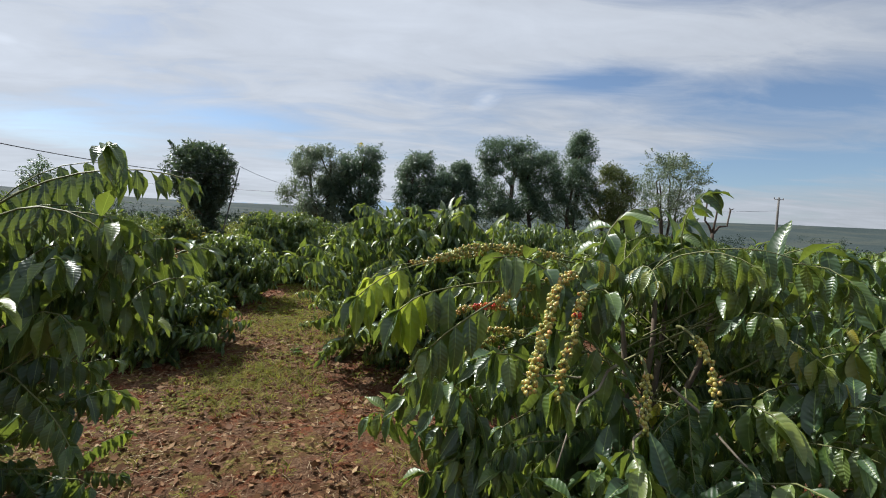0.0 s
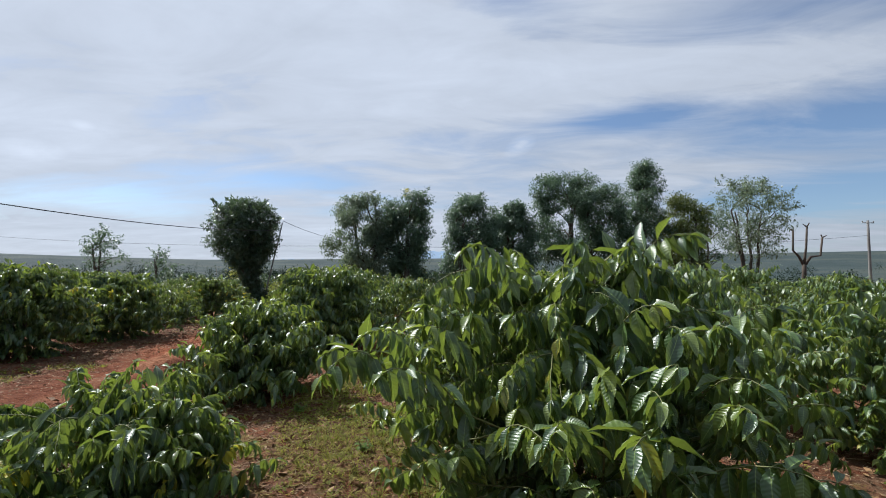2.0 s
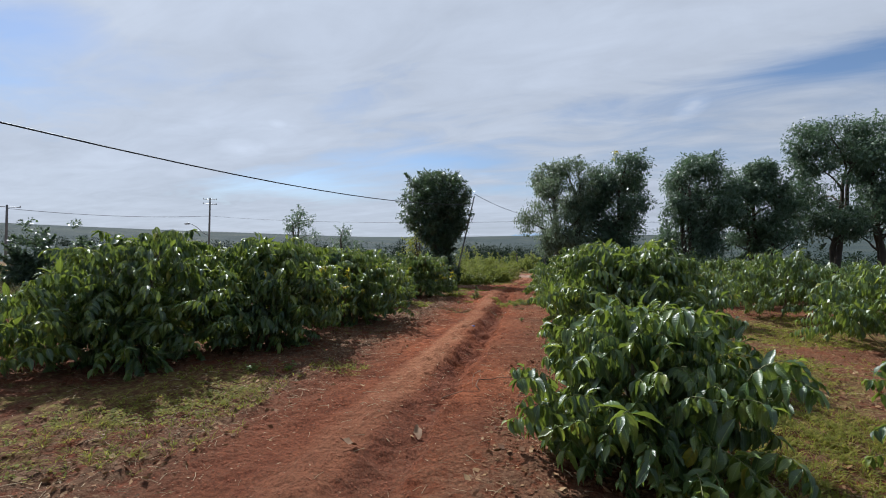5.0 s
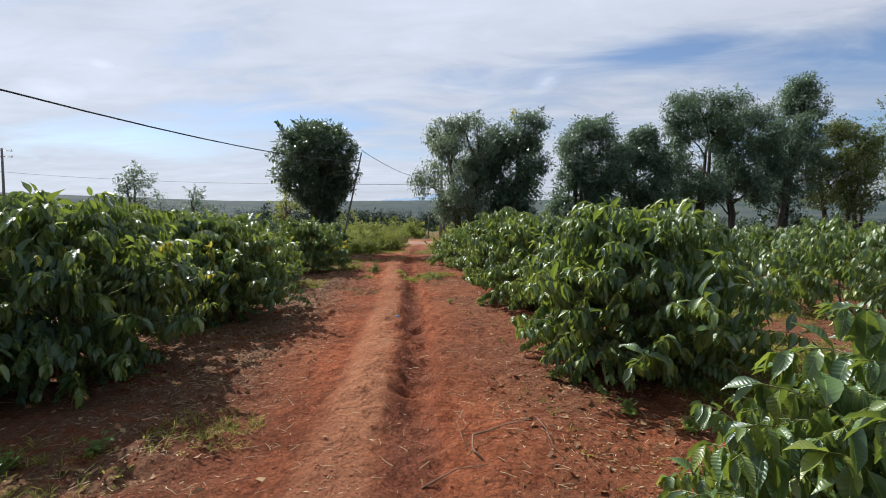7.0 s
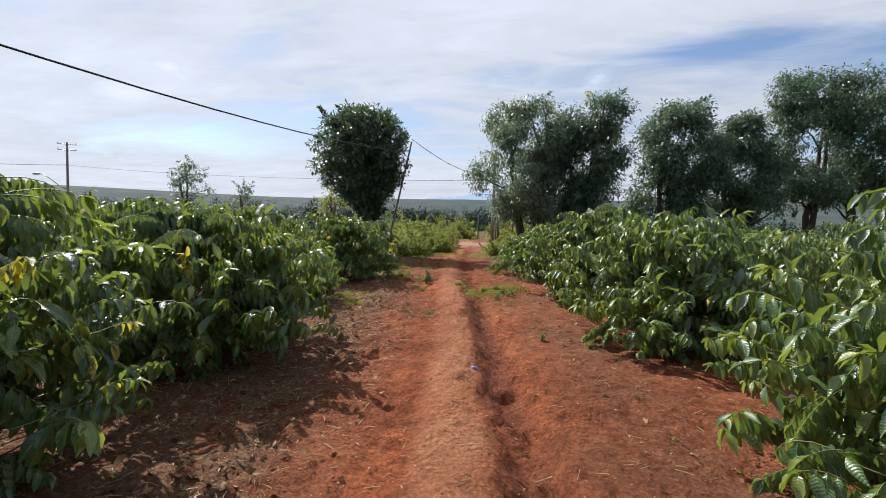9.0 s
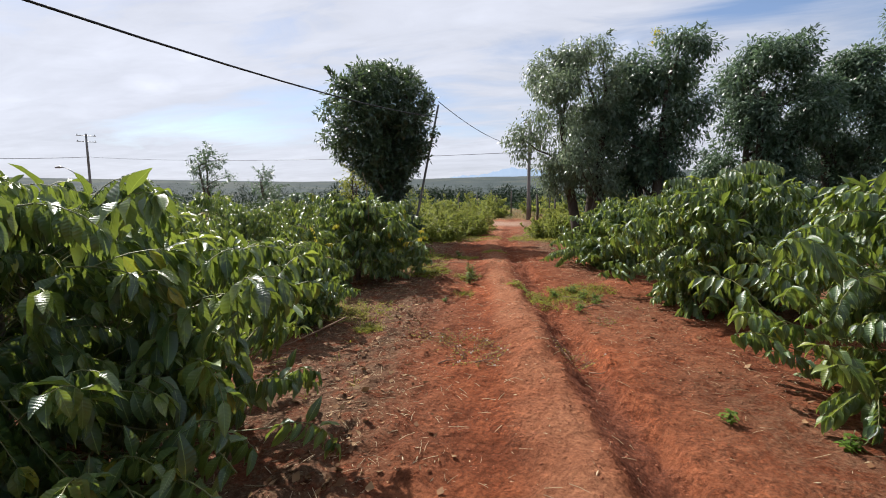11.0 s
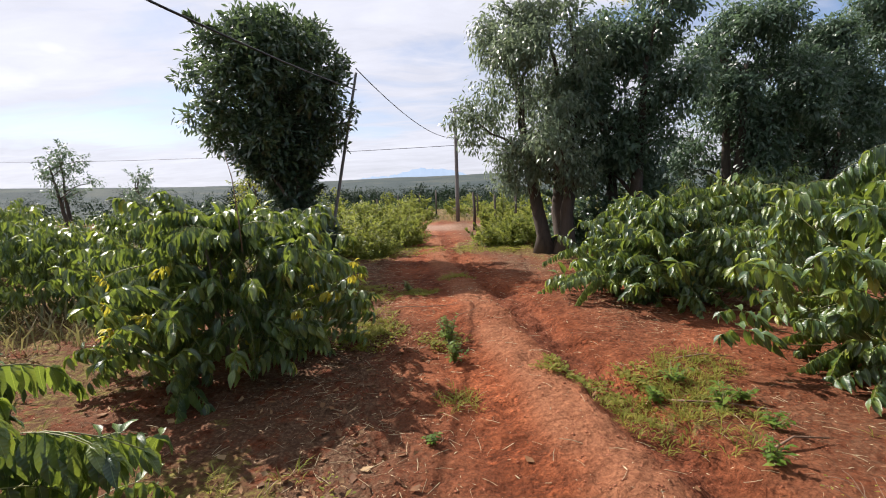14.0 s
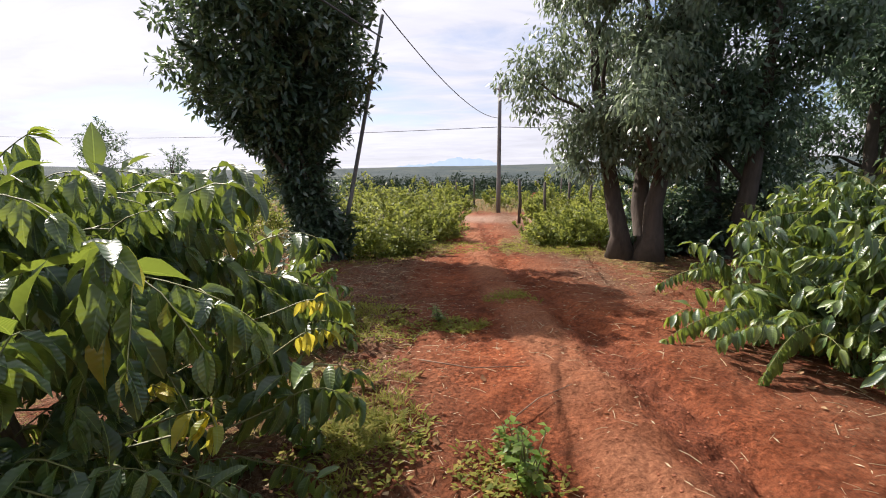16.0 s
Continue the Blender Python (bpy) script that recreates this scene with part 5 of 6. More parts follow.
lamp_arm = part("lamp_arm", arm.mesh("lamp_arm", [M_STEEL]), LAMP_POLE, "long curved street lamp arm")
head = Soup()
head.add(*tube([(-3.3, -1.0, 6.2), (-3.6, -1.08, 6.22), (-4.2, -1.26, 6.16)], [0.07, 0.16, 0.10], 8))
part("lamp_head", head.mesh("lamp_head", [M_STEEL]), lamp_arm)
cable("overhead_cable", (LEAN_TOP, (-11.8, 44.0, 4.75)), 0.012, "thin black cable between two poles", 0.5)
pole("utility_pole", -12.95, -7.6, 6.3, "weathered concrete utility pole behind the coffee rows", arms=0)
cable("overhead_cable", ((-12.95, 28.55, 4.1), (-12.95, -7.6, 5.4)), 0.014, "thick black cable slung to the leaning pole", 1.45)
cable("overhead_cable", ((-69.5, 56.5, 6.6), (-11.8, 44.0, 4.3)), 0.016, "long thin black power line", 0.5)
cable("overhead_cable", ((39.5, 59.0, 6.5), (-11.8, 44.0, 4.3)), 0.016, "long thin black power line", 0.7)
cable("overhead_cable", ((-69.5, 56.5, 6.6), (-77.5, 34.4, 5.9)), 0.03, "long thin black power line", 0.5)


def post(x, y, h, seed, grp="fence posts", r=0.06):
    rng = np.random.RandomState(seed)
    s = Soup()
    v, q = tube([(0, 0, -0.1), (rng.normal(0, 0.02), rng.normal(0, 0.02), h * 0.5), (rng.normal(0, 0.04), rng.normal(0, 0.04), h)], [r, r * 0.95, r * 0.85], 6)
    s.add(v, q)
    ob = new("fence_post", s.mesh("fence_post", [M_POST]))
    ob.location = (x, y, gz(x, y))
    tagged(ob, "weathered grey wooden fence post", "post", grp)


post(-10.55, 37.5, 1.68, 1, r=0.075)
for k, (x, y, a, h) in enumerate([(-17.5, 44.5, 1.3, 1.3), (-20.5, 45.5, 1.5, 1.5), (-14.8, 47.5, 1.3, 1.2), (-9.0, 46.0, 1.2, 1.4), (-7.0, 43.5, 1.3, 1.5), (-11.5, 52.0, 1.8, 1.8), (-17.0, 53.0, 2.0, 2.0), (-5.5, 49.0, 1.8, 1.9), (-22.5, 51.0, 2.0, 2.2), (-9.4, 40.5, 0.8, 1.0)]):
    shrub(x, y, a, a, h, 470 + k, label="green shrub beyond the cross road", length=0.12)
for k in range(10):
    post(-17.5 + 1.3 * k + 0.1 * (k % 3), 47.5 + 0.25 * k, 1.5 + 0.15 * (k % 4), 10 + k)
for k in range(7):
    post(-9.6 + 0.9 * k, 36.9 + 0.9 * k, 1.5 + 0.2 * (k % 3), 30 + k)
post(-15.75, 10.2, 0.88, 50, r=0.10)
post(-24.5, 13.6, 1.95, 51, r=0.085)


def brick_stack(x, y):
    """A low stack of red bricks in stepped courses."""
    rng = np.random.RandomState(12)
    ob = thing("brick_stack", (x, y, gz(x, y)), "stack of red bricks beside the fence", "bricks")
    for c in range(5):
        for k in range(7 - c):
            bm = bmesh.new()
            bmesh.ops.create_cube(bm, size=1.0)
            bmesh.ops.bevel(bm, geom=bm.edges[:], offset=0.04, segments=1, affect="EDGES")
            me = bpy.data.meshes.new("brick")
            bm.to_mesh(me)
            bm.free()
            me.materials.append(M_BRICK)
            b = part("brick", me, ob)
            b.matrix_basis = Matrix.LocRotScale((-0.75 + 0.25 * k + 0.125 * c + rng.normal(0, 0.01), rng.normal(0, 0.02), 0.1 + 0.19 * c), Euler((0, 0, rng.normal(0, 0.03))), (0.24, 0.8, 0.185))


M_BRICK = plain_material("red_brick", [(0.3, (0.26, 0.09, 0.05)), (0.7, (0.42, 0.17, 0.10))], scale=12.0, rough=0.9)
brick_stack(-9.6, 56.0)

# ---- distance ----


def blob_field(name, places, leaf, per, label, mat):
    """Far vegetation: clumps of leaf sprays in one mesh."""
    rng = np.random.RandomState(len(places))
    soup = Soup()
    for x, y, r, h in places:
        z0 = gz(x, y)
        n = max(1, int(per / 24))
        a, f = rng.uniform(0, 6.28, n), rng.rand(n) ** 0.5
        z = h * np.sqrt(np.maximum(0.05, 1 - f * f)) * rng.uniform(0.3, 1.0, n)
        cl = np.stack([x + np.cos(a) * r * f, y + np.sin(a) * r * f, z0 + z], 1)
        crown_cloud(soup, rng, cl, 24, r * 0.42, leaf, TREE_LEAF, 0.0)
    tagged(new(name, soup.mesh(name, [mat])), label, "vegetation", kind="stuff")


rng = np.random.RandomState(77)
spots = []
for k in range(330):
    az, r = radians(rng.uniform(-55, 50)), rng.uniform(62, 125)
    x, y = -8 - math.sin(az) * r, 15 + math.cos(az) * r
    spots.append((x, y, rng.uniform(1.1, 1.6), rng.uniform(1.3, 1.9)))
blob_field("distant_plantation", spots, 0.42, 96, "distant rows of dark green coffee bushes", M_FAR_PLANT)
spots = []
for k in range(620):
    az, r = radians(rng.uniform(-60, 85)), rng.choice((150, 190, 250, 330)) * rng.uniform(0.88, 1.12)
    tall = rng.uniform(3.0, 5.5)
    if k % 3 == 0:
        az, r, tall = radians(rng.uniform(-4, 32)), rng.uniform(115, 165), rng.uniform(4.2, 6.4)
    if az > radians(50):
        r = max(r, 280)
    x, y = -8 - math.sin(az) * r, 15 + math.cos(az) * r
    spots.append((x, y, rng.uniform(2.5, 4.5) * max(1, r / 180), tall * max(1, r / 260)))
blob_field("distant_woods", spots, 0.95, 130, "distant dark green woods in the valley", M_WOODS)


def mountain():
    """Two blue peaks on the skyline, far behind everything; they glow in place of haze."""
    m, nt, b = material("hazed_mountain")
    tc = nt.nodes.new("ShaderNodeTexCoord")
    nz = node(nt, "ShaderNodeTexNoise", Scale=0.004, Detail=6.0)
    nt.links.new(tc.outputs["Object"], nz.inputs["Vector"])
    # Pale blue emission stands in for the lit haze before the peaks.
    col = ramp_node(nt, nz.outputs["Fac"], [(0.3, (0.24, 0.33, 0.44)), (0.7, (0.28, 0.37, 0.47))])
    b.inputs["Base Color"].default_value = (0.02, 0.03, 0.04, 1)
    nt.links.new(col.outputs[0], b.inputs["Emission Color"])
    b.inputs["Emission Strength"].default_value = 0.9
    b.inputs["Roughness"].default_value = 1.0
    az = np.linspace(-14, 26, 160)
    el = 2.0 + 0.16 * np.exp(-((az - 9.2) / 1.0) ** 2) + 0.55 * np.exp(-((az - 10.6) / 2.6) ** 2) + 0.75 * np.exp(-((az - 6.4) / 3.2) ** 2) + 0.3 * np.exp(-((az - 15) / 2.2) ** 2) + 0.04 * np.sin(az * 5.1) + 0.025 * np.sin(az * 13.3)
    el = 2.0 + (el - 2.0) * 1.55
    v = []
    for dist, f in ((3600, 0.0), (3800, 0.6), (4000, 1.0), (4200, 0.3)):
        for a, e in zip(az, el):
            z = dist * math.tan(radians(e)) * f
            v.append((-8 - math.sin(radians(a)) * dist, 15 + math.cos(radians(a)) * dist, z))
    n = len(az)
    k = (np.arange(3)[:, None] * n + np.arange(n - 1)[None]).ravel()
    q = np.stack([k, k + 1, k + n + 1, k + n], 1)
    tagged(new("backdrop", quick_mesh("backdrop", np.array(v), q, [m])), "mountain on the horizon, its blue haze put in as glow", "mountain", kind="structure")


mountain()

# ---- berries ----


def ball(n=6, m=4):
    v, q = [], []
    for i in range(m + 1):
        th = math.pi * i / m
        for j in range(n):
            ph = 2 * math.pi * j / n
            rr = max(math.sin(th), 0.06)
            v.append((rr * math.cos(ph), rr * math.sin(ph), math.cos(th) * 1.12))
    for i in range(m):
        for j in range(n):
            q.append((i * n + j, (i + 1) * n + j, (i + 1) * n + (j + 1) % n, i * n + (j + 1) % n))
    return np.array(v), np.array(q)


BALL = ball()


BALL_MESHES = [quick_mesh("cherry", BALL[0], BALL[1], [m]) for m in (M_CHERRY, M_RED)]


def berry_branch(parent, start, heading, length, elev, droop, seed, red=(2, 2), first=0.25, last=0.8, leaf=0.20, full=1.0, single=False, fresh=None):
    """A fruiting branch: bare twig with knots of coffee cherries and leaves towards its tip."""
    rng = np.random.RandomState(seed)
    p, d = branch_axis(length, elev, droop, rng, power=1.1)
    p, d = turned(p, radians(heading)) + np.array(start), turned(d, radians(heading))
    s = Soup()
    v, q = tube(p, np.linspace(0.007, 0.0028, len(p)), 5)
    s.add(v, q, 1)
    leaf_pairs(s, rng, p, d, length, LEAF_NEAR, leaf, 0.06, min(last, 0.94), fresh)
    b = part("fruiting_branch", s.mesh("fruiting_branch", [M_COFFEE, M_TWIG, M_YOUNG]), parent, "fruiting branch with few leaves")
    u = np.linspace(0, length, len(p))
    rest = Soup()
    for k in np.arange(first * length, last * length, 0.034):
        if rng.rand() > full:
            continue
        c = np.array([np.interp(k, u, p[:, a]) for a in range(3)])
        ripe = red[0] < k / length < red[1]
        if single:
            for j in range(rng.randint(8, 12)):
                o = rng.normal(0, 1, 3)
                o *= rng.uniform(0.011, 0.019) / np.linalg.norm(o)
                f = part("cherry", BALL_MESHES[int(ripe)], b, "red ripe coffee cherry" if ripe else "")
                f.matrix_basis = Matrix.LocRotScale(c + o, Euler(rng.uniform(0, 6.28, 3)), (rng.uniform(0.0068, 0.0088),) * 3)
            continue
        for j in range(rng.randint(8, 13)):
            o = rng.normal(0, 1, 3)
            o *= rng.uniform(0.011, 0.019) / np.linalg.norm(o)
            rest.add(BALL[0] * rng.uniform(0.0068, 0.0088) + c + o, BALL[1], int(ripe))
    if rest.n:
        part("cherry_cluster", rest.mesh("cherry_cluster", [M_CHERRY, M_RED]), b, "yellow-green unripe coffee cherries", kind="stuff")


def fruit_twig(parent, points, seed, first=0.2, last=0.8, leaves=0.8, leaf=0.2, red=(2, 2), full=1.0, single=False, fresh=None):
    """A fruiting twig led through points: knots of cherries, then hanging leaves from `leaves` on to its tip."""
    rng = np.random.RandomState(seed)
    ctrl = np.array(points, float)
    ctrl = np.vstack([2 * ctrl[0] - ctrl[1], ctrl, 2 * ctrl[-1] - ctrl[-2]])
    p = []
    for i in range(1, len(ctrl) - 2):
        a, b, c, e = ctrl[i - 1:i + 3]
        for t in np.linspace(0, 1, 5)[:-1]:
            p.append(0.5 * (2 * b + (c - a) * t + (2 * a - 5 * b + 4 * c - e) * t * t + (3 * b - a - 3 * c + e) * t ** 3))
    p = np.array(p + [ctrl[-2]])
    d = np.gradient(p, axis=0)
    d /= np.linalg.norm(d, axis=1)[:, None]
    seg = np.concatenate([[0], np.cumsum(np.linalg.norm(np.diff(p, axis=0), axis=1))])
    length = seg[-1]
    u = np.linspace(0, length, 20)
    p = np.stack([np.interp(u, seg, p[:, a]) for a in range(3)], 1)
    d = np.stack([np.interp(u, seg, d[:, a]) for a in range(3)], 1)
    s = Soup()
    v, q = tube(p, np.linspace(0.0055, 0.0024, len(p)), 5)
    s.add(v, q, 1)
    if leaves < 1:
        leaf_pairs(s, rng, p, d, length, LEAF_NEAR, leaf, 0.055, leaves, fresh)
    b = part("fruiting_branch", s.mesh("fruiting_branch", [M_COFFEE, M_TWIG, M_FRESH]), parent, "fruiting branch with few leaves")
    rest = Soup()
    for k in np.arange(first * length, last * length, 0.027):
        if rng.rand() > full:
            continue
        c = np.array([np.interp(k, u, p[:, a]) for a in range(3)])
        ripe = red[0] < k / length < red[1]
        for j in range(rng.randint(7, 11)):
            o = rng.normal(0, 1, 3)
            o *= rng.uniform(0.011, 0.021) / np.linalg.norm(o)
            size = rng.uniform(0.0068, 0.0092)
            if single:
                f = part("cherry", BALL_MESHES[int(ripe)], b, "red ripe coffee cherry" if ripe else "")
                f.matrix_basis = Matrix.LocRotScale(c + o, Euler(rng.uniform(0, 6.28, 3)), (size,) * 3)
            else:
                rest.add(BALL[0] * size + c + o, BALL[1], int(ripe))
    if rest.n:
        part("cherry_cluster", rest.mesh("cherry_cluster", [M_CHERRY, M_RED]), b, "yellow-green unripe coffee cherries", kind="stuff")


def extra_shoot(bush, which, root, heading, scale):
    b = part("shoot", SHOOTS[which], bush)
    b.matrix_basis = Matrix.LocRotScale(root, Euler((0, 0, radians(heading))), (scale,) * 3)


M_BARE = plain_material("bare_twig", [(0.3, (0.20, 0.16, 0.11)), (0.7, (0.42, 0.36, 0.27))], scale=40.0, rough=0.85)
FRUIT = BUSHES[0]
FRUIT["label"] = "coffee bush laden with yellow-green and red cherries"
berry_branch(FRUIT, (-0.49, -0.46, 1.36), 246, 0.50, -18, 74, 4, red=(0.34, 0.44), first=0.10, last=1.0, single=True)
berry_branch(FRUIT, (-0.10, -0.42, 1.24), 262, 0.42, 6, 92, 5, first=0.40, last=1.0)
berry_branch(FRUIT, (-0.22, -0.38, 1.10), 256, 0.42, 0, 85, 6, first=0.45, last=1.0)
berry_branch(FRUIT, (-0.42, -0.22, 1.38), 208, 0.85, 2, 44, 7, first=0.15, last=0.7, full=0.55)
berry_branch(FRUIT, (-0.30, 0.15, 1.12), 176, 0.85, -4, 55, 8, first=0.25, last=0.9, full=0.8)
berry_branch(FRUIT, (-0.20, 0.35, 1.06), 188, 0.80, 2, 40, 9, red=(0.22, 0.34), first=0.2, last=0.9, full=0.8)
fruit_twig(FRUIT, [(-0.20, 0.42, 1.44), (-0.81, 0.17, 1.50), (-1.12, -0.10, 1.42), (-1.30, -0.27, 1.36), (-1.42, -0.33, 1.26)], 21, first=0.15, last=0.70, leaves=0.85, leaf=0.24, fresh=0.0)
fruit_twig(FRUIT, [(-0.25, 0.48, 1.42), (-0.70, 0.40, 1.47), (-1.18, 0.47, 1.38), (-1.44, 0.57, 1.31), (-1.56, 0.62, 1.22)], 22, first=0.12, last=0.74, leaves=0.85, leaf=0.225, fresh=0.90)
fruit_twig(FRUIT, [(-0.40, -0.20, 1.26), (-0.75, -0.42, 1.38), (-1.10, -0.53, 1.33), (-1.23, -0.58, 1.24)], 23, first=0.9, last=0.9, leaves=0.74, leaf=0.24, fresh=0.84)
fruit_twig(FRUIT, [(-0.30, -0.25, 1.46), (-0.58, -0.52, 1.42), (-0.69, -0.74, 1.28), (-0.78, -0.95, 1.10)], 24, first=0.36, last=1.0, leaves=2, single=True)
fruit_twig(FRUIT, [(-0.35, 0.20, 1.10), (-0.70, 0.20, 1.17), (-0.92, 0.17, 1.16), (-1.15, 0.10, 1.06)], 25, first=0.15, last=0.9, leaves=2, red=(0.48, 0.66))
fruit_twig(FRUIT, [(-0.30, 0.10, 0.98), (-0.75, 0.05, 1.08), (-1.05, 0.02, 1.00), (-1.22, -0.02, 0.86)], 26, first=0.35, last=0.95, leaves=2, full=0.9)
for k, root in enumerate(((0.55, 0.30, 1.15), (0.58, 0.10, 1.10), (0.45, -0.10, 1.06), (0.42, 0.62, 1.02), (0.62, 0.80, 0.76), (0.72, 1.02, 0.64), (0.74, 0.80, 0.46), (0.78, -0.25, 0.90), (0.20, 0.20, 1.16), (0.10, -0.05, 1.18))):
    extra_shoot(BUSHES[15], (3 * k) % 10, root, 47 * k, 1.15)
rng = np.random.RandomState(17)
for k in range(34):
    a, r = radians(rng.uniform(165, 305)), rng.uniform(0.35, 0.95)
    extra_shoot(FRUIT, k % 10, (math.cos(a) * r, math.sin(a) * r, rng.uniform(0.22, 0.86) * (1.15 - 0.45 * r)), math.degrees(a) + rng.uniform(-40, 40), rng.uniform(0.95, 1.3))
for k in range(9):
    extra_shoot(BUSHES[3], k, (rng.uniform(0.35, 0.86), rng.uniform(-0.10, 0.20), rng.uniform(0.98, 1.26)), rng.uniform(-30, 40), rng.uniform(0.9, 1.15))
for which, root in ((2, (-0.80, 0.35, 1.24)), (5, (-0.42, -0.30, 1.22)), (7, (-0.50, -0.22, 1.20)), (1, (-0.30, 0.05, 1.34)), (8, (-0.74, 0.28, 1.16))):
    extra_shoot(FRUIT, which, root, 40 * which, 1.25)
for kind, way, which, size, z in ((0, 172, 0, 0.85, 0.50), (0, 195, 2, 0.95, 0.42), (0, 218, 4, 0.9, 0.55), (0, 240, 6, 0.85, 0.45), (1, 205, 1, 0.75, 0.72), (1, 232, 3, 0.72, 0.66), (1, 183, 5, 0.78, 0.80), (0, 262, 1, 0.8, 0.5), (1, 258, 6, 0.7, 0.7)):
    extra_branch(FRUIT, kind, which, (-0.18, -0.15, z), way, size, 4)
for k, (a, b) in enumerate((((-0.30, -0.35, 1.05), (-0.62, -0.72, 0.78)), ((-0.12, -0.45, 1.0), (0.16, -0.82, 0.72)), ((-0.35, -0.2, 0.95), (-0.75, -0.42, 1.02)), ((-0.2, -0.4, 0.8), (-0.42, -0.85, 0.92)), ((0.0, -0.4, 0.75), (0.3, -0.9, 0.55)))):
    s = Soup()
    v, q = limb(np.array(a), np.array(b), np.random.RandomState(70 + k), 0.006, 0.003)
    s.add(v, q)
    part("bare_twig", s.mesh("bare_twig", [M_BARE]), FRUIT, "bare pale twig")
for way, which, size in ((250, 0, 0.62), (305, 1, 0.78), (350, 2, 0.8), (35, 3, 0.75), (80, 5, 0.7)):
    extra_branch(FRUIT, 2, which, (-0.24, -0.22, 1.26), way, size, -6)
extra_branch(FRUIT, 3, 0, (-0.42, -0.32, 1.22), 200, 0.62)
extra_branch(FRUIT, 3, 2, (-0.36, -0.28, 1.22), 40, 0.6)
extra_branch(FRUIT, 3, 4, (-0.72, 0.25, 1.22), 150, 0.85)

# ---- what lies and grows on the ground ----


def scatter_spots(n, seed, weight, box=(-21.0, 1.0, 9.0, 36.0)):
    """Random places where weight(x, y, d), 0 to 1, lets them stand; d is the way from the track's middle."""
    rng = np.random.RandomState(seed)
    x, y = rng.uniform(box[0], box[2], n), rng.uniform(box[1], box[3], n)
    d = (x - road_x(y)) * 0.955
    fade = np.clip((x - box[0]) / 5, 0, 1) * np.clip((box[2] - x) / 5, 0, 1) * np.clip((box[3] - y) / 4, 0, 1)
    keep = rng.rand(n) < weight(x, y, d) * fade
    return x[keep], y[keep]


def verge(x, y, d):
    w = np.clip((np.abs(d + 0.1) - 1.25) / 0.6, 0, 1)
    edge = np.exp(-((d + 1.85) / 0.6) ** 2)
    return (0.95 * edge + (1 - 0.5 * edge) * w) * (0.15 + 0.85 * value_noise(x, y, 0.9, 51) ** 1.5) * np.clip(1.15 - bump_at(x, y, -5.6, 15.2, 1.5) - bump_at(x, y, -7.2, 22, 1.5) - bump_at(x, y, -6.3, 19, 1.2), 0.08, 1)


def litter_leaves():
    sets = [scatter_spots(110000, 61, lambda x, y, d: 0.75 * verge(x, y, d) + 0.03 * (0.2 + value_noise(x, y, 0.7, 88)))]
    sets.append(scatter_spots(110000, 91, lambda x, y, d: np.exp(-((d + 1.55) / 0.42) ** 2) * (0.15 + 0.85 * value_noise(x, y, 1.1, 92)), box=(-16.0, 6.0, -2.0, 29.0)))
    sets.append(scatter_spots(120000, 93, lambda x, y, d: (d > 1.0) * (0.25 + 0.75 * value_noise(x, y, 0.9, 94)), box=(-7.5, 1.5, 4.5, 15.0)))
    x, y = np.concatenate([a[0] for a in sets]), np.concatenate([a[1] for a in sets])
    rng = np.random.RandomState(62)
    n = len(x)
    pos = np.stack([x, y, ground_height(x, y) + 0.008], 1)
    a = rng.uniform(0, 6.28, n)
    ax = np.stack([np.cos(a), np.sin(a), rng.normal(0, 0.22, n)], 1)
    s = Soup()
    half = rng.rand(n) < 0.5
    size = 0.016 + 0.058 * rng.rand(n) ** 2
    for keep, wide in ((half, 0.34), (~half, 0.75)):
        scatter_leaves(s, flat_leaf(wide, -0.22), pos[keep], ax[keep], size[keep], roll=rng.normal(0, 0.7, keep.sum()))
    tagged(new("leaf_litter", s.mesh("leaf_litter", [M_LITTER])), "dry brown fallen leaves scattered over the red soil", "leaf litter", kind="stuff")


def rod_shape(thick):
    """A thin bent three-sided rod of length 1 along y."""
    v, q = [], []
    for t, z in ((0.0, 0.0), (0.45, 0.05), (1.0, 0.01)):
        for k in range(3):
            a = 2.094 * k
            v.append((math.cos(a) * thick, t, z + math.sin(a) * thick))
    for r in range(2):
        for k in range(3):
            q.append((3 * r + k, 3 * r + (k + 1) % 3, 3 * r + 3 + (k + 1) % 3, 3 * r + 3 + k))
    return np.array(v), np.array(q), np.zeros((9, 2))


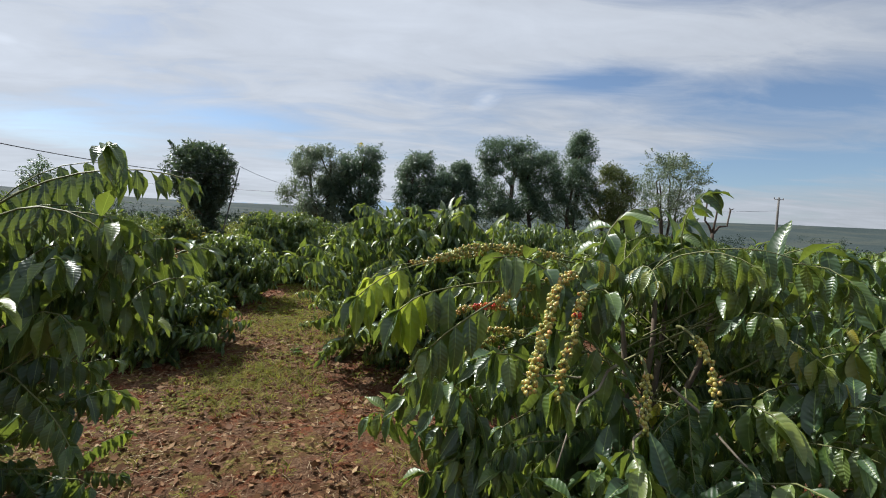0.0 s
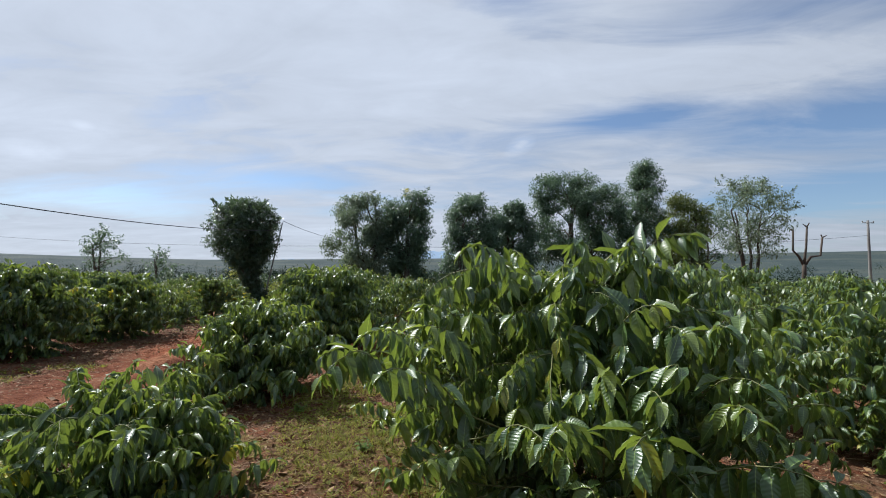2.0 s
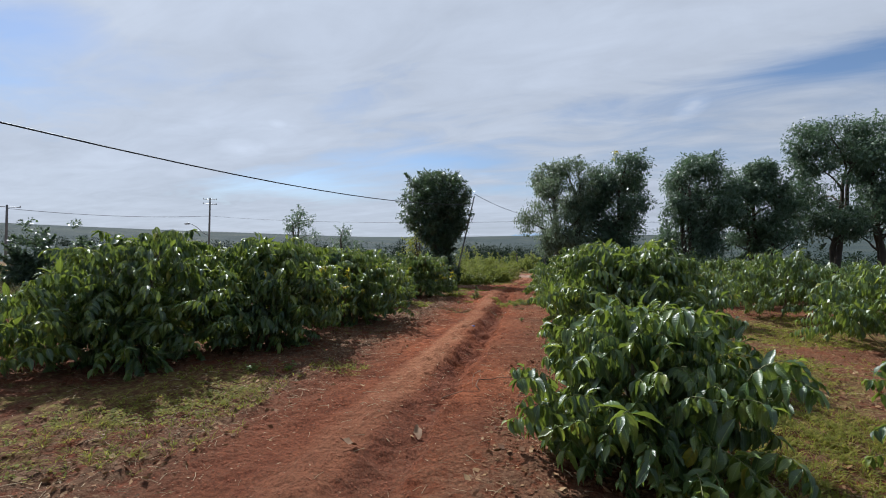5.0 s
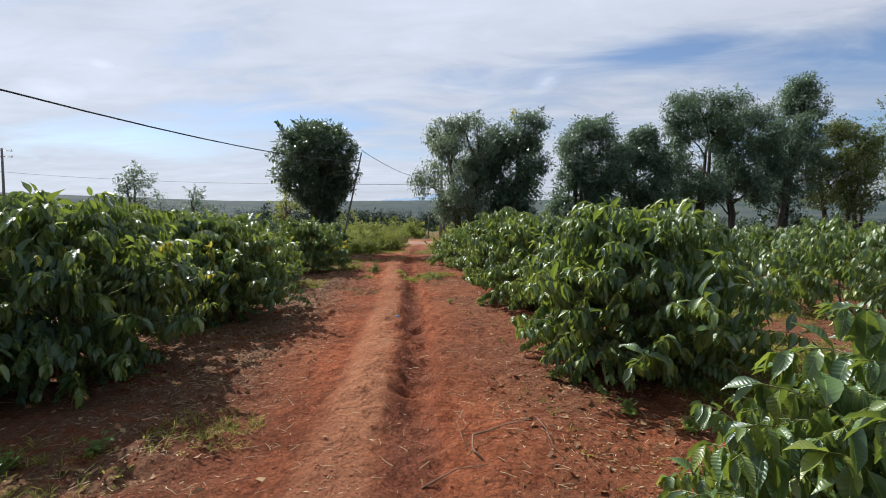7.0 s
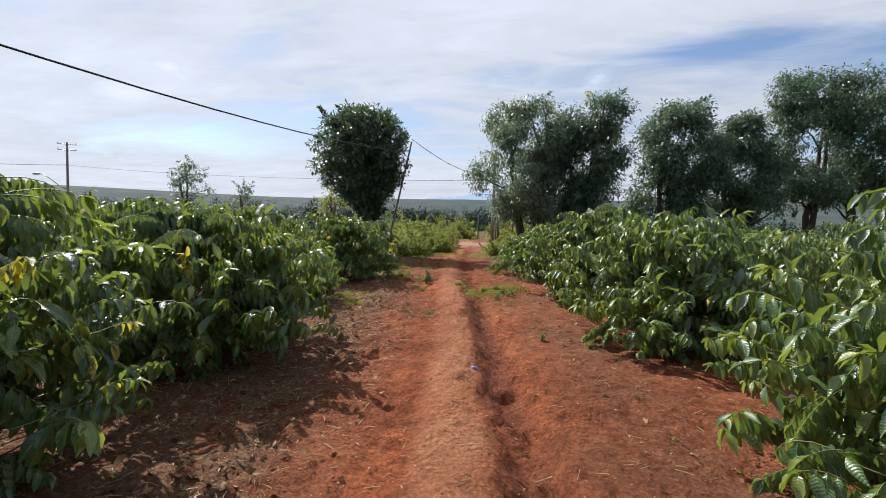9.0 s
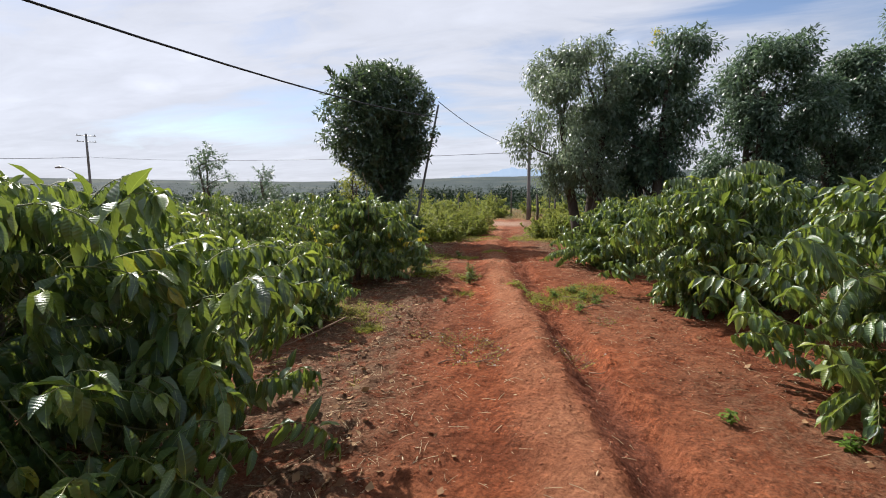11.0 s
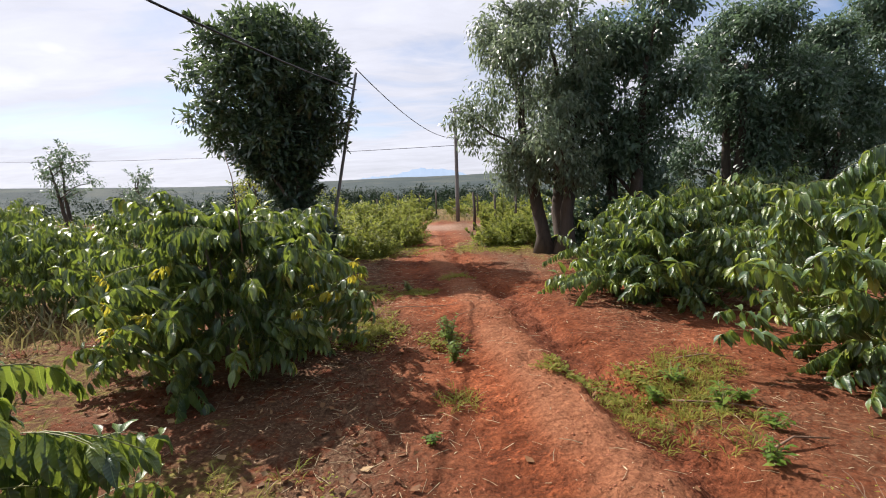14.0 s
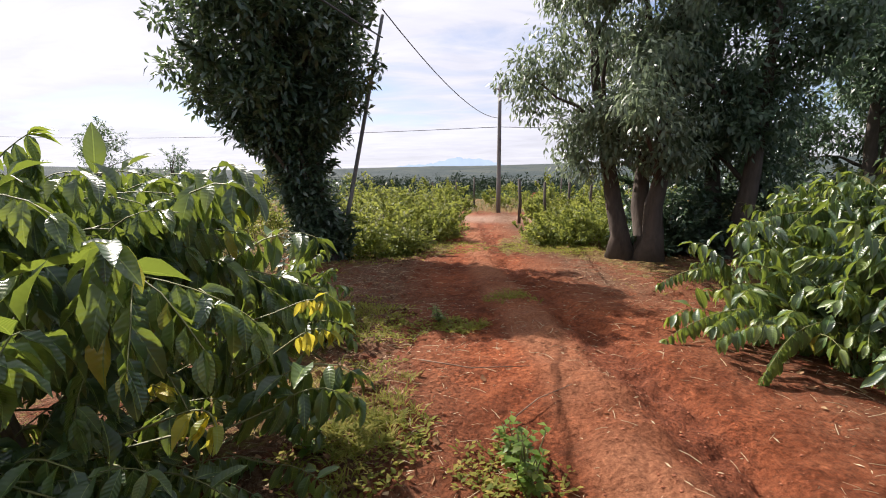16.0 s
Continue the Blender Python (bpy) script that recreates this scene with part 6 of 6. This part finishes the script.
def straw():
    x, y = scatter_spots(270000, 63, lambda x, y, d: 0.26 * verge(x, y, d) + 1.0 * np.exp(-((d + 1.5) / 0.55) ** 2) * (0.25 + value_noise(x, y, 1.3, 97)) + np.interp(y, [15, 19], [0.26, 0.40]) * np.exp(-((d - 0.4) / 2.8) ** 4) * (0.12 + 1.2 * value_noise(x, y, 0.9, 83) ** 1.5))
    x2, y2 = scatter_spots(30000, 98, lambda x, y, d: (d > 0.9) * (0.1 + 0.9 * value_noise(x, y, 1.1, 99)), box=(-7.5, 1.5, 4.5, 15.0))
    x, y = np.concatenate([x, x2]), np.concatenate([y, y2])
    rng = np.random.RandomState(64)
    n = len(x)
    a = rng.uniform(0, 6.28, n)
    pos = np.stack([x, y, ground_height(x, y) + 0.006], 1)
    ax = np.stack([np.cos(a), np.sin(a), rng.normal(0.02, 0.07, n)], 1)
    ln = 0.018 + 0.12 * rng.rand(n) ** 3.2
    s = Soup()
    stout = ln > 0.05
    scatter_leaves(s, rod_shape(0.018), pos[stout], ax[stout], ln[stout], roll=rng.normal(0, 0.8, stout.sum()))
    scatter_leaves(s, flat_leaf(0.20, 0.08), pos[~stout], ax[~stout], ln[~stout], roll=rng.normal(0, 0.6, (~stout).sum()))
    tagged(new("straw_litter", s.mesh("straw_litter", [M_STRAW])), "pale dry straw and twiglets strewn on the soil", "straw", kind="stuff")


def clods():
    x, y = scatter_spots(260000, 65, lambda x, y, d: 0.9 * np.exp(-((d - 0.42) / 0.16) ** 2) + 0.5 * np.exp(-((d + 0.08) / 0.25) ** 2) + 0.4 * np.exp(-((d + 1.3) / 0.6) ** 2) + 0.08 * (np.abs(d) < 2.8) * (0.1 + 1.6 * value_noise(x, y, 1.1, 103) ** 2), box=(-13.0, 5.0, -2.5, 31.0))
    rng = np.random.RandomState(66)
    cube = np.array([(a, b, c) for a in (-1, 1) for b in (-1, 1) for c in (-1, 1)], float)
    faces = np.array([(0, 1, 3, 2), (4, 6, 7, 5), (0, 4, 5, 1), (2, 3, 7, 6), (0, 2, 6, 4), (1, 5, 7, 3)])
    n = len(x)
    size = 0.0018 + 0.0065 * rng.rand(n) ** 4
    v = cube[None] * rng.uniform(0.3, 1.15, (n, 8, 3)) * size[:, None, None] * np.array([1.25, 1.0, 0.5])
    v = v + np.stack([x, y, ground_height(x, y) + size * 0.3], 1)[:, None, :]
    q = (faces[None] + (np.arange(n) * 8)[:, None, None]).reshape(-1, 4)
    tagged(new("soil_clods", quick_mesh("soil_clods", v.reshape(-1, 3), q, [M_CLOD], smooth=False)), "crumbly red soil clods along the track", "soil", kind="stuff")


def low_weeds():
    """Low weeds and grass of the verges."""
    x, y = scatter_spots(30000, 67, lambda x, y, d: np.where(d < 0, 0.3, 0.8) * verge(x, y, d) * np.clip(value_noise(x, y, 0.55, 24) * 1.9 - 0.55, 0.03, 1))
    x2, y2 = scatter_spots(10000, 95, lambda x, y, d: (d > 1.2) * np.clip(value_noise(x, y, 0.8, 96) * 2.2 - 0.7, 0, 1), box=(-7.5, 1.5, 4.5, 15.0))
    ex, ey = [x2], [y2]
    rng = np.random.RandomState(68)
    for cx, cy, r, n in PATCHES:
        n = int(n * 1.7)
        a, f = rng.uniform(0, 6.28, n), rng.rand(n) ** 0.6
        ex.append(cx + np.cos(a) * f * r)
        ey.append(cy + np.sin(a) * f * r)
    x, y = np.concatenate([x, *ex]), np.concatenate([y, *ey])
    s = Soup()
    leaf, blade = flat_leaf(0.55, 0.15), flat_leaf(0.10, 0.35)
    base = np.stack([x, y, ground_height(x, y)], 1)
    for k in range(7):
        n = len(x)
        a = rng.uniform(0, 6.28, n)
        grassy = value_noise(x, y, 1.3, 70) > 0.47
        up = rng.uniform(0.15, 1.0, n)
        ax = np.stack([np.cos(a), np.sin(a), up], 1)
        off = np.stack([np.cos(a), np.sin(a), 0.4 + 0 * a], 1) * (rng.uniform(0.005, 0.05, n))[:, None]
        g = ~grassy
        scatter_leaves(s, leaf, (base + off)[g], ax[g], rng.uniform(0.016, 0.046, g.sum()))
        g = grassy
        ax[:, 2] += 0.6
        scatter_leaves(s, blade, base[g] + off[g] * 0.4, ax[g], rng.uniform(0.03, 0.10, g.sum()))
    tagged(new("low_weeds", s.mesh("low_weeds", [M_WEED])), "low green weeds and grass along the verges", "weeds", kind="stuff")


M_WEED_PLANT = leaf_material("bright_weed_leaf", [(0.0, (0.06, 0.12, 0.02)), (0.6, (0.11, 0.19, 0.03)), (1.0, (0.22, 0.27, 0.05))], rough=0.45, through_light=0.38, glow=(0.34, 0.46, 0.05), spec=0.3)


def weed_plant(x, y, size, seed):
    """A single leafy weed with its own stalks."""
    rng = np.random.RandomState(seed)
    ob = thing("weed", (x, y, gz(x, y)), "small bright green leafy weed on the red soil", "weed", "weeds on the track")
    st, lf = Soup(), Soup()
    for k in range(6 + int(size * 45)):
        a = rng.uniform(0, 6.28)
        tip = np.array([math.cos(a) * min(size, 0.16) * rng.uniform(0.2, 0.8), math.sin(a) * min(size, 0.16) * rng.uniform(0.2, 0.8), size * rng.uniform(0.3, 1.0)])
        v, q = limb(np.zeros(3), tip, rng, 0.004, 0.002)
        st.add(v, q)
        n = 5
        t = rng.uniform(0.35, 1.0, n)[:, None]
        aa = rng.uniform(0, 6.28, n)
        scatter_leaves(lf, SHRUB_SHAPE, tip * t, np.stack([np.cos(aa), np.sin(aa), rng.uniform(-0.2, 0.5, n)], 1), np.minimum(size * rng.uniform(0.28, 0.6, n), rng.uniform(0.035, 0.07, n)))
    part("stalk", st.mesh("stalk", [M_TWIG]), ob, kind="stuff")
    part("leafage", lf.mesh("leafage", [M_WEED_PLANT]), ob, kind="stuff")


def wiry_weed(x, y, reach, seed, flowers=18):
    """A low sprawling weed: thin brown runners, tiny leaves and pale seed heads."""
    rng = np.random.RandomState(seed)
    ob = thing("sprawling_weed", (x, y, gz(x, y)), "low wiry weed half dried, with small whitish seed heads", "weed", "weeds on the track")
    st, lf = Soup(), Soup()
    tips = []
    for k in range(int(150 * reach)):
        a, f = rng.uniform(0, 6.28), rng.rand() ** 0.5
        a2 = a + rng.normal(0, 0.8)
        foot = np.array([math.cos(a) * f * reach * 0.75, math.sin(a) * f * reach * 0.75])
        tip = foot + np.array([math.cos(a2), math.sin(a2)]) * rng.uniform(0.06, 0.20)
        h0 = gz(x + foot[0], y + foot[1]) - gz(x, y)
        h1 = gz(x + tip[0], y + tip[1]) - gz(x, y) + rng.uniform(0.015, 0.09)
        p0, p1 = np.array([*foot, h0]), np.array([*tip, h1])
        v, q = limb(p0, p1, rng, 0.0022, 0.0012, 0.3)
        st.add(v, q)
        n = rng.randint(3, 8)
        t = rng.uniform(0.1, 1.0, n)[:, None]
        aa = rng.uniform(0, 6.28, n)
        scatter_leaves(lf, SHRUB_SHAPE, p0 + (p1 - p0) * t, np.stack([np.cos(aa), np.sin(aa), rng.uniform(-0.1, 0.6, n)], 1), rng.uniform(0.010, 0.028, n))
        tips.append(p1)
    part("stalk", st.mesh("stalk", [M_STICK]), ob, kind="stuff")
    part("leafage", lf.mesh("leafage", [M_WEED]), ob, kind="stuff")
    for k in range(flowers):
        b = part("seed_head", SEED_HEAD, ob, "whitish seed head")
        b.location = tips[rng.randint(len(tips))] + np.array([0, 0, 0.005])
        b.scale = (rng.uniform(0.6, 1.2),) * 3


def stick(points, radius, label):
    p = [(x, y, gz(x, y) + z) for x, y, z in points]
    s = Soup()
    v, q = tube(p, np.linspace(radius, radius * 0.4, len(p)), 6)
    s.add(v, q)
    tagged(new("stick", s.mesh("stick", [M_STICK])), label, "stick", "fallen sticks")


M_STICK = plain_material("dead_wood", [(0.3, (0.10, 0.055, 0.035)), (0.7, (0.30, 0.20, 0.13))], scale=40.0, rough=0.9, bump=0.6)
SHRUB_SHAPE = leaf_shape(2, fold=0.2, curl=0.25, wide=0.6)
M_LITTER = leaf_material("fallen_leaf", [(0.0, (0.085, 0.038, 0.020)), (0.4, (0.19, 0.095, 0.046)), (0.8, (0.31, 0.19, 0.10)), (1.0, (0.44, 0.33, 0.20))], rough=0.75, through_light=0.05, glow=(0.3, 0.2, 0.08), spec=0.2)
M_CLOD = plain_material("soil_clod", [(0.3, (0.19, 0.060, 0.030)), (0.7, (0.38, 0.16, 0.09))], scale=9.0, rough=0.95, spec=0.1)
PATCHES = [(-8.40, 20.35, 0.46, 90), (-10.2, 21.9, 0.28, 45), (-11.0, 19.0, 0.5, 24), (-10.98, 21.9, 0.38, 110), (-11.25, 22.7, 0.4, 50), (-11.8, 24.1, 0.6, 120), (-10.75, 23.95, 0.26, 80), (-8.4, 20.75, 0.5, 90), (-9.1, 21.05, 0.22, 50), (-7.95, 21.3, 0.35, 70), (-1.8, 17.6, 1.1, 300), (-3.1, 12.2, 0.8, 240), (-2.9, 11.2, 0.7, 200), (-2.9, 14.4, 0.8, 240), (-3.3, 10.6, 0.6, 110), (-2.4, 8.4, 0.7, 160), (-1.5, 18.9, 1.1, 300), (-0.6, 20.6, 1.1, 260), (0.1, 8.9, 0.9, 160), (-1.7, 9.6, 0.8, 200), (-2.0, 6.2, 0.7, 180), (-1.55, 7.9, 0.5, 120), (-10.3, 25.0, 0.35, 60), (-10.7, 18.7, 0.45, 20), (-8.9, 10.4, 0.9, 100), (-8.5, 9.1, 1.0, 90), (-3.2, 13.6, 0.9, 260), (-2.8, 15.2, 0.9, 260), (-2.6, 9.4, 0.9, 140), (-8.2, 11.6, 0.4, 50), (-12.4, 30.0, 1.4, 420), (-9.8, 30.3, 1.1, 330), (-12.6, 32.4, 0.7, 200), (-9.7, 32.6, 0.7, 200), (-9.2, 30.0, 0.7, 160), (-13.0, 28.4, 0.9, 160), (-8.3, 20.9, 0.35, 60), (-9.9, 20.6, 0.2, 20), (-10.85, 19.3, 0.45, 26), (-11.2, 18.95, 0.4, 30), (-12.1, 24.5, 0.5, 130), (-11.35, 23.7, 0.4, 90), (-10.98, 22.15, 0.34, 120), (-10.4, 18.25, 0.16, 40), (-8.4, 9.9, 0.5, 70), (-8.75, 9.4, 0.5, 60), (-8.7, 8.6, 0.7, 60), (-3.65, 15.6, 0.8, 240), (-2.75, 12.0, 0.8, 260), (-3.2, 10.0, 0.55, 130), (-2.6, 9.3, 0.7, 150), (-3.5, 10.9, 0.4, 80), (-3.9, 13.0, 0.6, 150), (-2.2, 6.8, 0.6, 130), (-8.75, 20.75, 0.3, 60)]


def tall_grass():
    """Dry meadow grass beyond the rows."""
    rng = np.random.RandomState(81)
    n = 9000
    x, y = rng.uniform(-34, -13.2, n), rng.uniform(4, 31, n)
    keep = (rng.rand(n) < np.clip((-13.2 - x) / 2.5, 0, 1)) & (value_noise(x, y, 0.3, 82) > 0.3)
    x2, y2 = rng.uniform(-42, 14, 2600), rng.uniform(42.8, 66, 2600)
    x, y = np.concatenate([x[keep], x2]), np.concatenate([y[keep], y2])
    base = np.stack([x, y, ground_height(x, y)], 1)
    s, blade = Soup(), flat_leaf(0.05, 0.3)
    for k in range(7):
        a = rng.uniform(0, 6.28, len(x))
        off = rng.normal(0, 0.05, (len(x), 3)) * np.array([[1, 1, 0]])
        scatter_leaves(s, blade, base + off, np.stack([np.cos(a) * 0.4, np.sin(a) * 0.4, 1 + 0 * a], 1), rng.uniform(0.18, 0.5, len(x)))
    tagged(new("meadow_grass", s.mesh("meadow_grass", [M_MEADOW])), "tall half-dry meadow grass beyond the bushes", "grass", kind="stuff")


M_MEADOW = leaf_material("meadow_grass", [(0.0, (0.07, 0.09, 0.03)), (0.5, (0.15, 0.14, 0.05)), (1.0, (0.34, 0.27, 0.13))], rough=0.6, through_light=0.3, glow=(0.3, 0.28, 0.1))
M_SEED = plain_material("seed_head", [(0.3, (0.50, 0.44, 0.38)), (0.7, (0.78, 0.73, 0.66))], scale=60.0, rough=0.9)
SEED_HEAD = quick_mesh("seed_head", np.array(BALL[0]) * (np.array([0.009, 0.009, 0.006]) / np.abs(np.array(BALL[0])).max()), BALL[1], [M_SEED])
tall_grass()
for k, (x, y, a, h) in enumerate([(-25.0, 15.3, 0.75, 2.2), (-30.0, 19.1, 0.7, 2.0), (-29.2, 19.3, 0.9, 1.3), (-24.5, 27.5, 1.3, 1.6), (-21.0, 33.0, 1.6, 1.7), (-25.0, 36.0, 1.6, 2.1), (-18.5, 37.5, 1.4, 1.7)]):
    shrub(x, y, a, a, h, 440 + k, clumps=130, mat=M_DENSE, label="dark shrub standing in the meadow", length=0.12)
litter_leaves()
straw()
clods()
low_weeds()
for k, (x, y, sz) in enumerate([(-10.10, 21.75, 0.34), (-10.02, 21.35, 0.26), (-10.16, 22.0, 0.24), (-8.3, 20.85, 0.15), (-8.12, 20.5, 0.17), (-7.92, 20.62, 0.14), (-8.5, 20.6, 0.12), (-8.15, 19.85, 0.14), (-7.95, 20.2, 0.12), (-6.55, 16.9, 0.12), (-7.15, 17.05, 0.09), (-9.05, 10.9, 0.14), (-8.7, 11.2, 0.12), (-5.0, 12.55, 0.14), (-4.6, 12.3, 0.14), (-5.55, 13.25, 0.12), (-10.05, 20.0, 0.08), (-11.2, 21.9, 0.16), (-10.95, 24.0, 0.18), (-3.4, 9.7, 0.12), (-2.3, 8.6, 0.12), (-2.0, 7.4, 0.14)]):
    weed_plant(x, y, sz, 900 + k)
stick([(-6.14, 11.58, 0.0), (-6.22, 11.66, 0.02), (-6.23, 11.78, 0.06), (-6.14, 11.90, 0.05), (-6.02, 11.96, 0.07), (-5.90, 12.08, 0.05), (-5.76, 12.18, 0.05)], 0.008, "crooked dry brown stick lying on the track")
stick([(-5.76, 12.18, 0.05), (-5.71, 12.0, 0.06), (-5.67, 11.85, 0.02), (-5.60, 11.66, 0.01)], 0.005, "thin dry twig lying on the track")
stick([(-6.34, 12.14, 0.08), (-6.37, 11.98, 0.07), (-6.31, 11.78, 0.03), (-6.24, 11.62, 0.0)], 0.005, "thin bent twig lying on the track")
stick([(-6.5, 11.3, 0.01), (-6.3, 11.42, 0.02), (-6.1, 11.5, 0.01)], 0.006, "short dark twig on the soil")
stick([(-10.40, 17.75, 0.30), (-10.60, 17.49, 0.20), (-10.77, 17.29, 0.12), (-11.02, 17.16, 0.08), (-11.35, 16.96, 0.03)], 0.008, "long pale pruned branch leaning on the bush")
stick([(-11.40, 17.02, 0.21), (-11.22, 17.13, 0.25), (-11.14, 17.22, 0.28), (-11.09, 17.20, 0.20), (-11.03, 17.19, 0.12), (-10.93, 17.13, 0.03)], 0.010, "broken pale branch stub by the bush")
stick([(-11.02, 17.16, 0.09), (-10.90, 17.24, 0.10), (-10.74, 17.30, 0.09), (-10.62, 17.34, 0.05)], 0.006, "dry pruned twig by the bush")
stick([(-10.96, 17.29, 0.02), (-10.86, 17.31, 0.03), (-10.74, 17.32, 0.02)], 0.006, "straight pale twig on the soil")
stick([(-11.3, 17.3, 0.05), (-11.15, 17.0, 0.08), (-11.05, 16.8, 0.03)], 0.007, "dry pruned twig by the bush")
stick([(-9.38, 17.63, 0.012), (-9.30, 17.65, 0.02), (-9.22, 17.67, 0.015)], 0.008, "pale broken stick on the track")
stick([(-9.03, 17.66, 0.015), (-8.92, 17.70, 0.03), (-8.83, 17.75, 0.02)], 0.006, "dark thin twig on the track")
stick([(-8.30, 18.40, 0.012), (-8.22, 18.24, 0.02), (-8.18, 18.12, 0.012)], 0.006, "pale thin twig on the soil")
stick([(-8.02, 18.05, 0.012), (-7.92, 17.96, 0.02), (-7.82, 17.93, 0.012)], 0.006, "pale thin twig on the soil")
stick([(-8.46, 20.52, 0.03), (-8.1, 20.5, 0.05), (-7.85, 20.46, 0.03)], 0.008, "pale dry stick on the grass patch")
stick([(-8.15, 19.92, 0.02), (-7.95, 20.02, 0.05), (-7.72, 20.08, 0.03)], 0.009, "pale dry stick by the grass patch")
stick([(-8.1, 21.36, 0.02), (-7.85, 21.4, 0.04), (-7.6, 21.42, 0.04)], 0.008, "dry stick lying below the bush")
stick([(-10.9, 23.0, 0.02), (-10.5, 22.85, 0.05), (-10.1, 22.9, 0.02)], 0.006, "thin dry twig on the soil")
stick([(-10.3, 22.2, 0.02), (-10.05, 22.45, 0.06), (-9.85, 22.6, 0.03)], 0.005, "thin dry twig on the soil")


for k, (x, y, r, n) in enumerate([(-9.22, 18.15, 0.34, 14), (-9.02, 17.82, 0.30, 12), (-9.40, 18.42, 0.22, 6), (-9.75, 18.2, 0.16, 2), (-8.15, 18.25, 0.18, 2), (-7.9, 19.4, 0.18, 0), (-9.3, 14.3, 0.2, 0)]):
    wiry_weed(x, y, r, 960 + k, n)


def dry_leaf(x, y, length, turn, label):
    """One big curled dead leaf on the soil."""
    v, q, uv = leaf_shape(6, fold=0.5, curl=-0.35, wide=0.48, wave=0.5)
    s = Soup()
    s.add(v * length, q, 0, uv)
    ob = new("dry_leaf", s.mesh("dry_leaf", [M_DRY]))
    ob.matrix_basis = Matrix.LocRotScale((x, y, gz(x, y) + 0.012), Euler((0.12, 0.1, turn)), (1, 1, 1))
    tagged(ob, label, "leaf", "big dead leaves on the soil")


dry_leaf(-6.18, 10.15, 0.16, 0.6, "large curled orange-brown dead leaf on the track")
dry_leaf(-6.46, 9.64, 0.15, 2.2, "large curled brown dead leaf on the track")
dry_leaf(-6.63, 7.21, 0.22, 1.2, "pale brown dead leaf on the soil")


def plastic_scrap(x, y):
    """A crumpled scrap of blue plastic film."""
    rng = np.random.RandomState(3)
    bm = bmesh.new()
    bmesh.ops.create_icosphere(bm, subdivisions=2, radius=0.03)
    for v in bm.verts:
        v.co = Vector((v.co.x * 1.3, v.co.y * 0.8, max(v.co.z * 0.5, -0.006))) * rng.uniform(0.65, 1.2)
    me = bpy.data.meshes.new("plastic_scrap")
    bm.to_mesh(me)
    bm.free()
    me.materials.append(M_PLASTIC)
    ob = new("plastic_scrap", me)
    ob.location = (x, y, gz(x, y) + 0.004)
    tagged(ob, "crumpled scrap of blue plastic on the track", "litter")


M_PLASTIC = plain_material("blue_plastic", [(0.3, (0.03, 0.10, 0.32)), (0.7, (0.08, 0.22, 0.55))], scale=30.0, rough=0.35, spec=0.5)
plastic_scrap(-7.77, 15.53)
s = Soup()
v, q = tube([(0.50, -0.46, 1.15), (0.49, -0.47, 1.45), (0.46, -0.46, 1.75), (0.40, -0.45, 1.98)], [0.006, 0.005, 0.004, 0.002], 5)
s.add(v, q)
part("dead_twig", s.mesh("dead_twig", [M_STICK]), BUSHES[15], "thin dead twig above the leaves")
